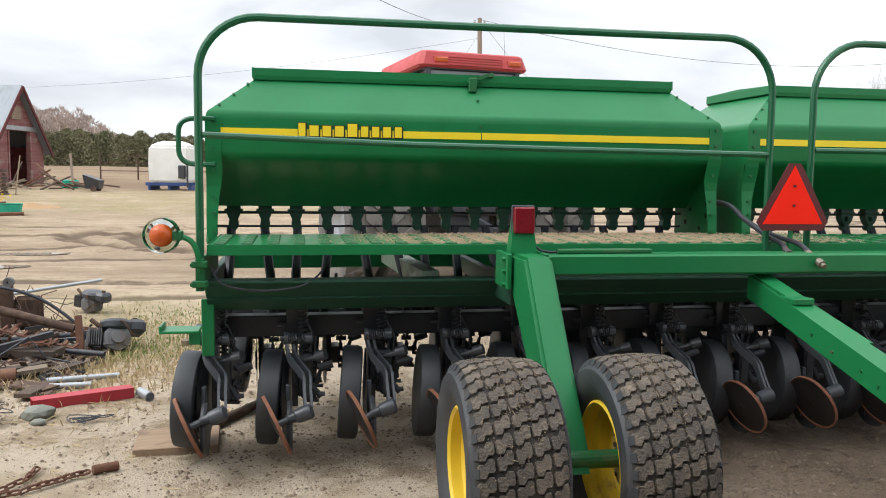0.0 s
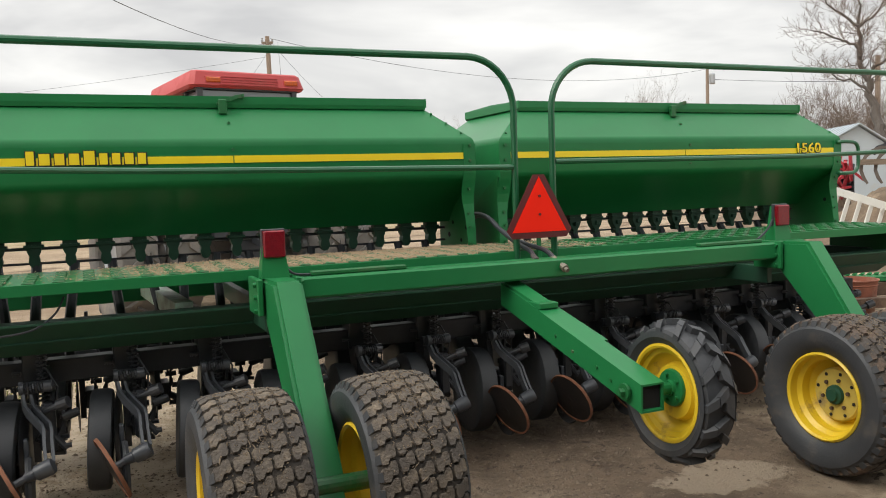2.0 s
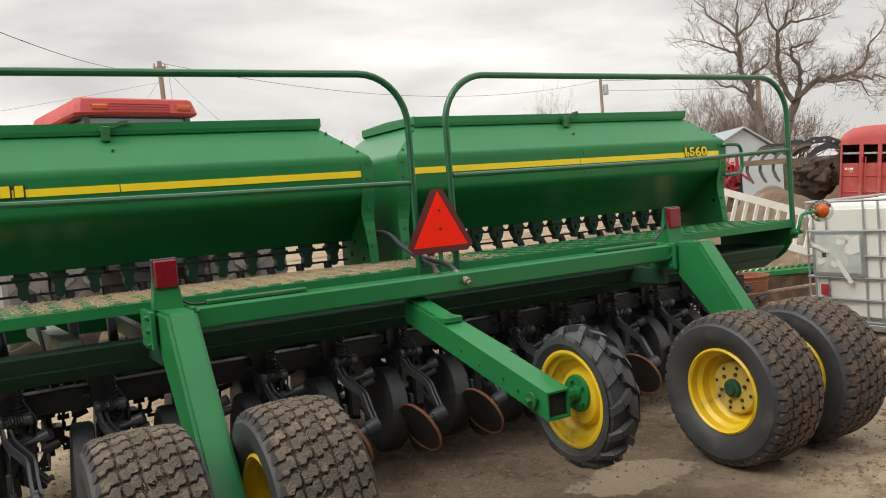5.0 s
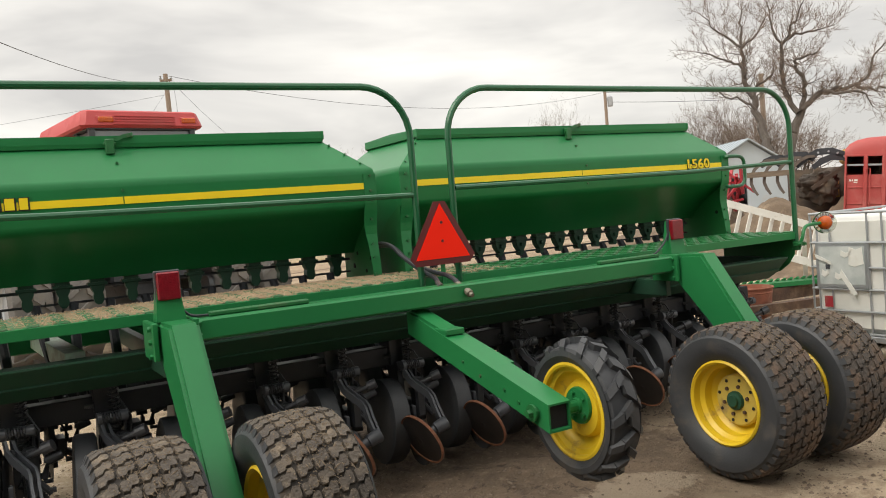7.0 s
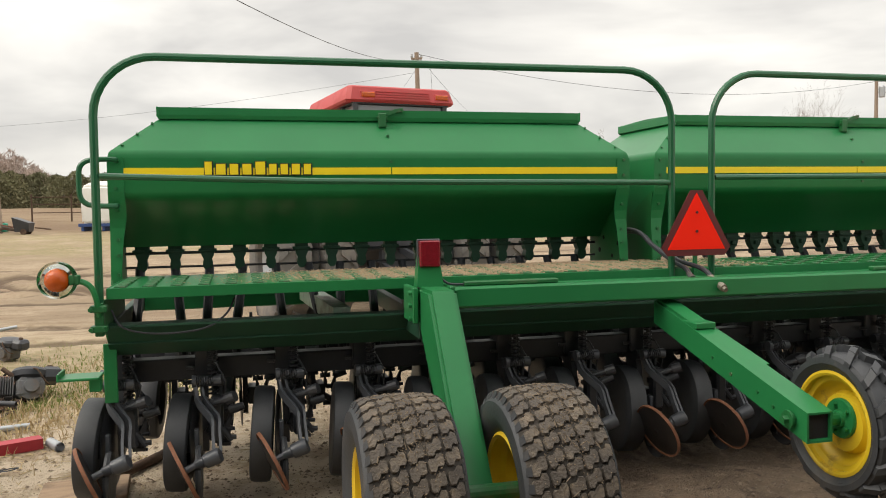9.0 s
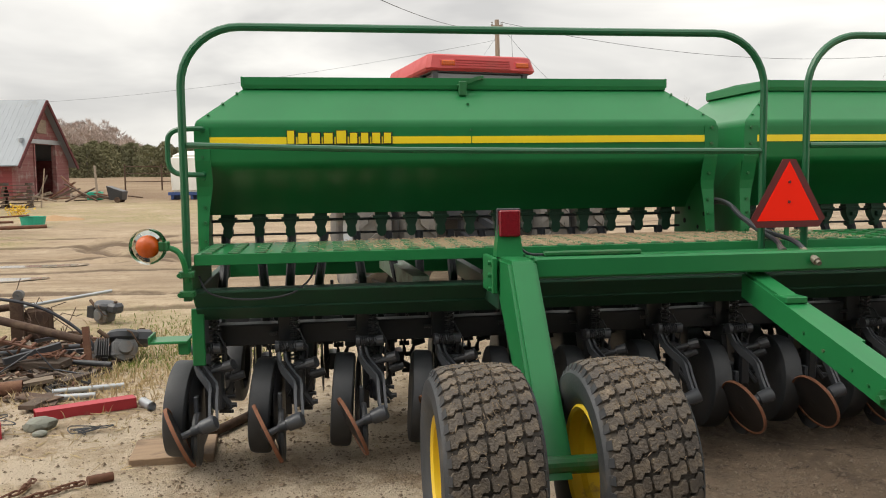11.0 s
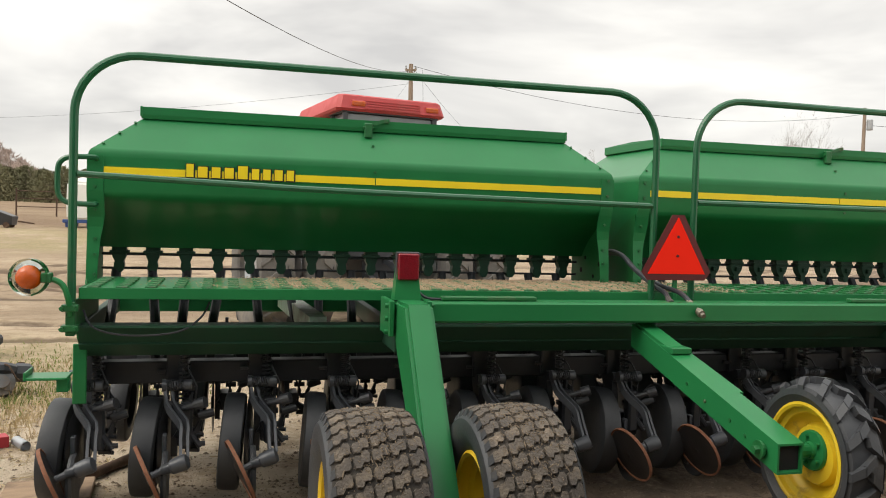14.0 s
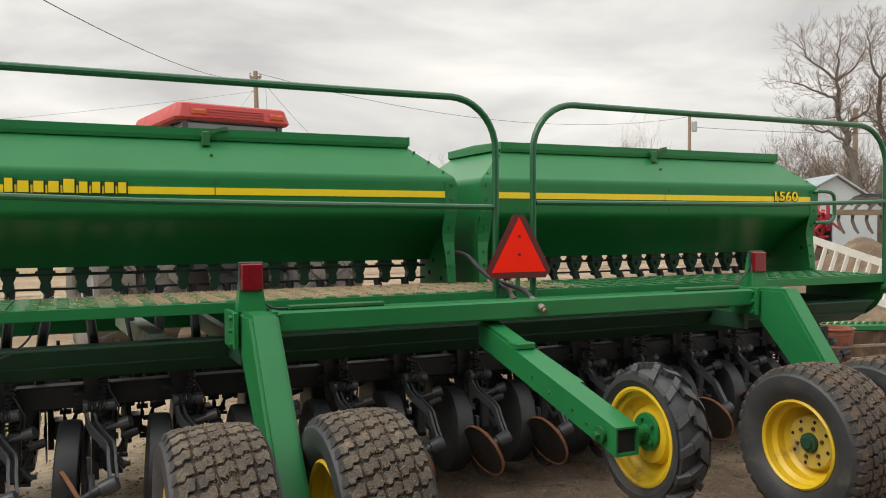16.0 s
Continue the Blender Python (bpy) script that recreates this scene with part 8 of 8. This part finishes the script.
for cx, cy, sx_, n, sd in ((-12.9, 22.2, 0.5, 520, 1), (-11.6, 22.6, 0.36, 460, 2)):
    random.seed(sd)
    bm = bms()
    for k in range(n):
        p = Vector((random.gauss(0, sx_ * 0.45), random.gauss(0, 0.25), abs(random.gauss(0.16, 0.10))))
        s = random.uniform(0.012, 0.032)
        d = [Vector((random.gauss(0, s), random.gauss(0, s), random.gauss(0, s))) for _ in range(3)]
        bm.faces.new([bm.verts.new(p + q) for q in d])
    solo("yellow_flowers", bm, YELLOW_BITS, "clump of yellow flowers by the wall", "flowers", on(cx, cy), GB, kind="stuff")
bm = bms()
lathe(bm, [(0.25, 0.0), (0.30, 0.27), (0.32, 0.29), (0.29, 0.29), (0.23, 0.03), (0.0, 0.03)], 20, "z")
solo("green_tub", bm, GREEN_PLASTIC, "bright green plastic tub on the grass", "tub", on(-9.45, 17.3), GB)
heap(-9.9, 20.2, 0.9, 0.6, 0.13, STRAW_ORANGE, "low heap of orange straw", 3, name="straw_heap")
cart = thing("dump_cart", "dark rusty dump cart standing in the grass", "cart", on(-10.4, 30.3), GB, turn=-8)
cart.matrix_basis = cart.matrix_basis @ Matrix.Diagonal((0.75, 0.75, 0.75, 1))
bm = bms()
loft(bm, [[(-0.4, -0.3, 0.15), (0.3, -0.3, 0.15), (0.3, 0.3, 0.15), (-0.4, 0.3, 0.15)], [(-0.5, -0.4, 0.9), (0.35, -0.4, 0.6), (0.35, 0.4, 0.6), (-0.5, 0.4, 0.9)]])
part("tray", bm, BLACK, cart)
bm = bms()
bar(bm, (0.5, 0, 0.35), (1.3, 0, 0.25), 0.07, 0.07)
for y in (-0.34, 0.34):
    lathe(bm, [(0.0, -0.05), (0.15, -0.05), (0.15, 0.05), (0.0, 0.05)], 16, "y", (0.05, y, 0.15))
part("running_gear", bm, RUST_DARK, cart)
bm = bms()
box(bm, -0.3, 0.3, -0.2, 0.2, 0.0, 0.35, 0.03)
solo("green_crate", bm, GREEN_PLASTIC, "green plastic crate by the barn wall", "crate", on(-11.9, 32.6), GB)
random.seed(17)
for k in range(26):
    x, y = random.uniform(-14.5, -11.0), random.uniform(29.5, 33.0)
    L = random.uniform(0.4, 1.6)
    dv = Vector((random.uniform(-1, 1), random.uniform(-0.4, 0.4), random.uniform(0, 0.5))).normalized() * L / 2
    bm = bms()
    bar(bm, -dv, dv, 0.09, 0.05)
    solo("plank", bm, random.choice([WOOD, WOOD_DARK, RUST, RUST_DARK]), "old board leaning by the barn", "plank", on(x, y, 0.1 + abs(dv.z)), GB)
for (p0, p1, r) in (((-12.8, 14.2, 0.12), (-8.6, 15.6, 0.16), 0.045), ((-12.9, 14.7, 0.1), (-9.0, 16.2, 0.1), 0.04), ((-12.6, 14.9, 0.28), (-9.6, 16.4, 0.22), 0.03), ((-13.2, 18.6, 1.0), (-11.0, 16.4, 0.05), 0.02), ((-10.6, 16.3, 0.30), (-9.3, 16.6, 0.36), 0.022)):
    q0, q1 = Vector(on(*p0)), Vector(on(*p1))
    pipe("pipe", "long rusty red pipe on low trestles", RUST, q0, q1, r, GB)
for p0, p1 in (((-13.6, 25.5), 1.7), ((-12.2, 26.6), 1.4)), :
    for (x, y), h in (p0, p1):
        bm = bms()
        bar(bm, (0, 0, 0), (0.15, 0.1, h), 0.035, 0.035)
        solo("fence_post", bm, WOOD, "leaning pale post in the grass", "post", on(x, y), GB)
bm = bms()
box(bm, -0.7, 0.7, -0.4, 0.4, 0.0, 0.55, 0.05)
solo("feed_trough", bm, WOOD, "grey weathered wooden box behind the blocks", "trough", on(-14.4, 23.6), GB)

# pipe fence across the field
for k in range(10):
    x, y = -13.2 + k * 1.9, 44.0 + k * 0.5
    fence = thing("pipe_fence", "rusty pipe fence panel at the field edge", "fence", on(x, y), "field fence", turn=15)
    bm = bms()
    sweep(bm, [(0, 0, 0), (0, 0, 1.5)], 0.045, 6)
    part("post", bm, RUST_DARK, fence)
    for z in (0.5, 0.95, 1.35):
        bm = bms()
        sweep(bm, [(0, 0, z), (1.95, 0, z)], 0.025, 6)
        part("rail", bm, RUST_DARK, fence)


# ---- poles and lines ----
POLE_WOOD = material("utility_pole_wood", (0.30, 0.235, 0.185), 0.9, second=(0.19, 0.14, 0.10), scale=3, stretch=(6, 6, 0.6), bump=0.3)


def pole(x, y, top, label, arm=0.0, can=False, lean=0.0, turn=0):
    p = thing("utility_pole", label, "utility pole", on(x, y), "power line", turn=turn)
    h = top - gz(x, y)
    bm = bms()
    k = 0.72 if top < 7 else 1.0
    sweep(bm, [(0, 0, -0.1), (lean * 0.5, 0, h * 0.5), (lean, 0, h)], [0.16 * k, 0.14 * k, 0.12 * k], 10)
    part("pole", bm, POLE_WOOD, p, smooth=True)
    if arm:
        bm = bms()
        bar(bm, (lean - arm, 0, h - 0.35), (lean + arm, 0, h - 0.30), 0.1, 0.1)
        bar(bm, (lean - arm * 0.7, 0, h - 0.35), (lean, 0, h - 0.9), 0.05, 0.05)
        bar(bm, (lean + arm * 0.7, 0, h - 0.35), (lean, 0, h - 0.9), 0.05, 0.05)
        part("crossarm", bm, POLE_WOOD, p)
        for s in (-0.9, 0.9):
            bm = bms()
            lathe(bm, [(0.0, 0.0), (0.05, 0.0), (0.07, 0.08), (0.04, 0.12), (0.06, 0.18), (0.0, 0.2)], 10, "z", (lean + s * arm, 0, h - 0.3))
            part("insulator", bm, GALV, p)
    if can:
        bm = bms()
        lathe(bm, [(0.0, 0.0), (0.2, 0.0), (0.22, 0.05), (0.22, 0.75), (0.15, 0.85), (0.0, 0.87)], 14, "z", (lean + 0.38, 0, h - 1.7))
        part("transformer", bm, GALV, p, "grey pole transformer")
        bm = bms()
        bar(bm, (lean, 0, h - 1.1), (lean + 0.3, 0, h - 1.1), 0.08, 0.08)
        part("transformer_bracket", bm, GALV, p)


pole(7.40, 39.5, 9.85, "weathered wooden utility pole with short crossarm", arm=0.3, lean=-0.15)
pole(44.3, 47.8, 10.9, "wooden utility pole with a grey transformer", can=True, turn=-43)
pole(34.6, 24.7, 7.45, "tall brown utility pole beside the trees")


def wire(p0, p1, sag, r=0.018):
    p0, p1 = Vector(p0), Vector(p1)
    bm = bms()
    pts = []
    for i in range(25):
        f = i / 24
        pts.append(p0.lerp(p1, f) - p0 - Vector((0, 0, sag * 4 * f * (1 - f))))
    sweep(bm, pts, r, 5)
    solo("power_line", bm, CABLE, "thin dark overhead line between poles", "power line", p0, "power line")


wire((7.35, 39.5, 9.5), (-6.0, 0.0, 4.6), 0.9, 0.009)
wire((7.4, 39.5, 9.75), (44.2, 47.8, 10.4), 1.5, 0.012)
wire((44.3, 47.8, 10.4), (75, 30, 10.8), 0.8)
wire((44.3, 47.8, 9.6), (75, 30, 9.6), 0.8)
wire((7.3, 39.5, 8.8), (-40, 70, 8.0), 1.2, 0.007)
wire((7.3, 39.5, 9.1), (1.5, 30.0, 3.0), 0.3, 0.006)
wire((7.5, 39.5, 9.5), (30, 90, 9.5), 1.0, 0.010)


# ---- trees ----
BARK = material("grey_brown_bark", (0.092, 0.078, 0.068), 0.95, second=(0.14, 0.12, 0.104), scale=4, stretch=(3, 3, 0.7), bump=0.5, bump_scale=12)
TWIG = material("fine_twigs", (0.165, 0.122, 0.095), 0.95, second=(0.22, 0.168, 0.132), scale=2)
# both distant tree colours are paled to carry the haze
EVERGREEN = material("hazy_evergreen", (0.135, 0.135, 0.068), 0.95, second=(0.19, 0.165, 0.095), scale=0.35, vary=0.25)
BARE_FAR = material("hazy_far_bare_wood", (0.34, 0.27, 0.235), 0.95, second=(0.42, 0.34, 0.29), scale=0.3, vary=0.2)


def grow(bm, bt, p, d, length, r, depth, rng, spread, up):
    """A limb with bends that splits into thinner ones."""
    n = 4
    pts, rs = [p.copy()], [r]
    for i in range(n):
        d = (d + Vector((rng.gauss(0, 0.16), rng.gauss(0, 0.16), rng.gauss(0, 0.10) + up))).normalized()
        p = p + d * length / n
        pts.append(p.copy())
        rs.append(r * (1 - 0.5 * (i + 1) / n))
    sweep(bm if r > 0.022 else bt, pts, rs, 6 if r > 0.05 else 3, cap=False)
    if depth == 0:
        return
    kids = rng.choice([2, 3, 3, 4])
    for k in range(kids):
        i = n if k == 0 else rng.randint(1, n)
        q = pts[i]
        e = (d + Vector((rng.gauss(0, spread), rng.gauss(0, spread), rng.gauss(0.05, spread * 0.7)))).normalized()
        grow(bm, bt, q, e, length * rng.uniform(0.55, 0.85), max(rs[i] * rng.uniform(0.6, 0.8), 0.005), depth - 1, rng, spread, up)


def bare_tree(x, y, label, seed, trunk, r, depth, spread=0.6, up=0.05, lean=(0, 0), stems=1):
    rng = random.Random(seed)
    t = thing("bare_tree", label, "tree", on(x, y), "bare trees")
    bm, bt = bms(), bms()
    for s in range(stems):
        d = Vector((lean[0] + rng.gauss(0, 0.25) * (stems > 1), lean[1] + rng.gauss(0, 0.25) * (stems > 1), 1)).normalized()
        grow(bm, bt, Vector((rng.gauss(0, 0.3) * (stems > 1), rng.gauss(0, 0.3) * (stems > 1), -0.1)), d, trunk, r, depth, rng, spread, up)
    part("trunk", bm, BARK, t, smooth=True)
    tagged(part("twig", bt, TWIG, t), kind="stuff")
    return t


def limb_tree(x, y, label, right, limbs, seed, size):
    """A tree with chosen main limbs (sideways, up, radius) and grown side branches."""
    rng = random.Random(seed)
    t = thing("bare_tree", label, "tree", on(x, y), "bare trees")
    bm, bt = bms(), bms()
    rv = Vector((right[0], right[1], 0))
    fv = Vector((-right[1], right[0], 0))
    for limb in limbs:
        pts, rs = [], []
        off = 0.0
        dr = rng.uniform(-0.35, 0.35)
        for i, (a, z, r) in enumerate(limb):
            pts.append(rv * a + fv * off + Vector((0, 0, z)))
            rs.append(r * 0.56)
            off += dr * (0.0 if i == 0 else 1.0)
        fine_p, fine_r = [], []
        for (p, q, ra, rb) in zip(pts, pts[1:], rs, rs[1:]):
            for k in range(3):
                f = k / 3
                fine_p.append(p.lerp(q, f) + Vector((rng.gauss(0, 0.05), rng.gauss(0, 0.05), rng.gauss(0, 0.05))) * (1 if k else 0.3))
                fine_r.append(ra + (rb - ra) * f)
        fine_p.append(pts[-1])
        fine_r.append(rs[-1])
        sweep(bm, fine_p, fine_r, 8, cap=False)
        for i in range(2, len(fine_p)):
            if fine_p[i].z < 4.0 and fine_r[i] > 0.10:
                continue
            for k in range(2 if i < len(fine_p) - 1 else 3):
                d = (fine_p[i] - fine_p[i - 1]).normalized()
                d = (d + Vector((rng.gauss(0, 0.75), rng.gauss(0, 0.75), rng.gauss(0.25, 0.6)))).normalized()
                grow(bm, bt, fine_p[i], d, size * rng.uniform(0.7, 1.3), max(0.012, fine_r[i] * rng.uniform(0.2, 0.36)), 3, rng, 0.5, 0.05)
    part("trunk", bm, BARK, t, smooth=True)
    tagged(part("twig", bt, TWIG, t), kind="stuff")


RV = (0.59, -0.806)
limb_tree(28.39, 18.44, "tall bare cottonwood with a long sweeping side limb", RV, [
    [(-0.2, -0.1, 0.48), (-0.08, 2.0, 0.40), (0.0, 2.75, 0.38), (0.15, 3.2, 0.34), (0.48, 3.93, 0.29)],
    [(0.48, 3.93, 0.24), (0.92, 4.32, 0.21), (1.33, 4.59, 0.19), (1.83, 4.73, 0.16), (2.32, 4.72, 0.15), (2.71, 4.71, 0.13), (3.2, 4.64, 0.10), (3.7, 4.63, 0.07), (4.4, 4.4, 0.04)],
    [(1.33, 4.59, 0.13), (1.72, 4.45, 0.12), (2.3, 4.45, 0.10), (2.78, 4.33, 0.07), (3.12, 3.69, 0.04)],
    [(2.71, 4.71, 0.11), (3.0, 4.99, 0.10), (3.24, 5.7, 0.08), (3.73, 6.25, 0.04)],
    [(0.32, 3.82, 0.23), (0.01, 4.44, 0.21), (-0.2, 4.91, 0.19), (-0.22, 5.69, 0.17), (-0.16, 6.68, 0.14), (0.19, 7.29, 0.10), (0.53, 7.89, 0.07), (0.89, 8.6, 0.03)],
    [(-0.16, 6.68, 0.11), (-0.43, 7.28, 0.09), (-0.58, 8.08, 0.06), (-0.52, 8.96, 0.03)],
    [(-0.04, 6.88, 0.11), (0.39, 7.14, 0.09), (1.09, 7.14, 0.07), (1.9, 7.32, 0.03)],
    [(0.48, 3.93, 0.19), (0.61, 4.58, 0.17), (0.62, 5.13, 0.15), (0.34, 5.66, 0.13), (0.31, 5.94, 0.11), (0.62, 6.01, 0.09), (1.23, 6.13, 0.04)]], 5, 0.55)
limb_tree(27.78, 19.28, "bare grey tree with an upright forked crown", RV, [
    [(0.35, -0.1, 0.44), (0.1, 2.4, 0.38), (-0.02, 3.06, 0.34), (-0.26, 3.93, 0.28), (-0.36, 4.73, 0.24), (-0.74, 5.46, 0.19), (-0.75, 6.03, 0.17), (-0.75, 6.82, 0.13), (-0.81, 7.39, 0.10), (-0.81, 8.29, 0.06), (-0.54, 9.03, 0.03)],
    [(-0.74, 6.93, 0.11), (-1.19, 7.34, 0.09), (-1.7, 7.75, 0.06), (-2.2, 8.4, 0.03)],
    [(-0.75, 6.03, 0.12), (-1.15, 6.37, 0.09), (-1.68, 6.56, 0.07), (-2.52, 6.96, 0.03)],
    [(-0.36, 4.73, 0.14), (-0.17, 5.27, 0.12), (0.27, 5.43, 0.09), (0.5, 5.85, 0.05)],
    [(-0.75, 6.87, 0.11), (-0.25, 7.19, 0.08), (0.33, 7.99, 0.03)],
    [(-0.30, 4.2, 0.12), (-0.9, 4.7, 0.09), (-1.5, 4.9, 0.06), (-2.1, 5.5, 0.03)]], 6, 0.6)
limb_tree(36.5, 18.0, "bare tree with two leaning stems", (0.53, -0.85), [
    [(0.0, -0.1, 0.26), (0.0, 3.4, 0.2), (0.1, 5.2, 0.15), (0.2, 7.0, 0.09), (-0.3, 9.0, 0.04)],
    [(0.3, -0.1, 0.22), (0.6, 3.4, 0.17), (1.6, 5.6, 0.12), (2.2, 7.6, 0.06)]], 7, 0.75)
for k, (x, y, tr_h, dp) in enumerate(((30.4, 24.6, 1.75, 5), (30.9, 24.0, 1.9, 5), (31.2, 23.2, 1.95, 5), (34.8, 15.6, 1.7, 4), (29.9, 24.9, 1.35, 5), (32.2, 21.2, 1.7, 5), (30.8, 23.4, 1.75, 5), (31.6, 23.6, 1.85, 5), (31.8, 21.9, 1.6, 5), (36.0, 16.6, 1.5, 4))):
    bare_tree(x, y, "brushy bare tree behind the sheds", 100 + k, tr_h, 0.10, dp, 0.5, 0.05, stems=5)
for k, (x, y, h) in enumerate(((49.5, 67.4, 3.7), (50.8, 66.8, 4.0), (48.0, 70.3, 2.5), (34.3, 77.8, 2.9), (36.5, 77.0, 2.4), (24.0, 80.0, 2.8), (26.5, 79.0, 2.4), (38.5, 76.5, 2.0))):
    bare_tree(x, y, "small bare tree far across the field", 200 + k, h, 0.30, 5, 0.5, 0.06, stems=2)


def clump(bm, x, y, z0, h, w, n, rng, cone):
    for k in range(n):
        f = rng.random() ** (1.3 if cone else 0.8)
        rad = w * ((1 - f) ** 0.45 if cone else math.sin(math.pi * min(0.98, f * 0.85 + 0.12))) * math.sqrt(rng.random())
        a = rng.uniform(0, 6.28)
        p = Vector((x + rad * math.cos(a), y + rad * math.sin(a), z0 + f * h))
        s = rng.uniform(0.05, 0.12) if cone else rng.uniform(0.12, 0.28)
        if cone:
            q = [p + Vector((rng.gauss(0, s), rng.gauss(0, s), rng.gauss(0, s))) for _ in range(3)]
        else:
            d = Vector((rng.gauss(0, 0.5), rng.gauss(0, 0.5), 1)) * s * 2.2
            o = Vector((rng.gauss(0, 0.05), rng.gauss(0, 0.05), 0))
            q = [p - o, p + o, p + d]
        bm.faces.new([bm.verts.new(v) for v in q])


rng = random.Random(77)
for k in range(56):
    a = radians(-33 + k * 0.62 + rng.uniform(-0.2, 0.2))
    d = rng.uniform(92, 104)
    x, y = -2.4 + d * math.sin(a), -4.4 + d * math.cos(a)
    h = rng.uniform(3.4, 4.3) * (1.12 if k < 26 else 0.92)
    t = thing("evergreen_tree", "evergreen in the windbreak, paled for haze", "tree", (x, y, gz(x, y) + 0.4), "windbreak")
    bm = bms()
    sweep(bm, [(0, 0, -0.5), (0, 0, h * 0.6)], [0.14, 0.05], 5)
    part("trunk", bm, BARK, t)
    bm = bms()
    clump(bm, 0, 0, -0.5, h, rng.uniform(2.0, 2.9), 3600, rng, True)
    part("crown", bm, EVERGREEN, t)
bm = bms()
for k in range(150):
    a = radians(-36 + k * 0.165 + rng.uniform(-0.2, 0.2))
    d = rng.uniform(112, 130)
    x, y = -2.4 + d * math.sin(a), -4.4 + d * math.cos(a)
    h = rng.uniform(5.0, 7.6) * smooth(-8.5, -15, math.degrees(a))
    if h > 1.5:
        clump(bm, x, y, gz(x, y) + 0.3, h, rng.uniform(2.0, 3.2), 520, rng, False)
tagged(new("far_bare_woods", link_mesh("far_bare_woods", bm, BARE_FAR)), "brown leafless woods behind the windbreak, paled for haze", "woods", kind="stuff")
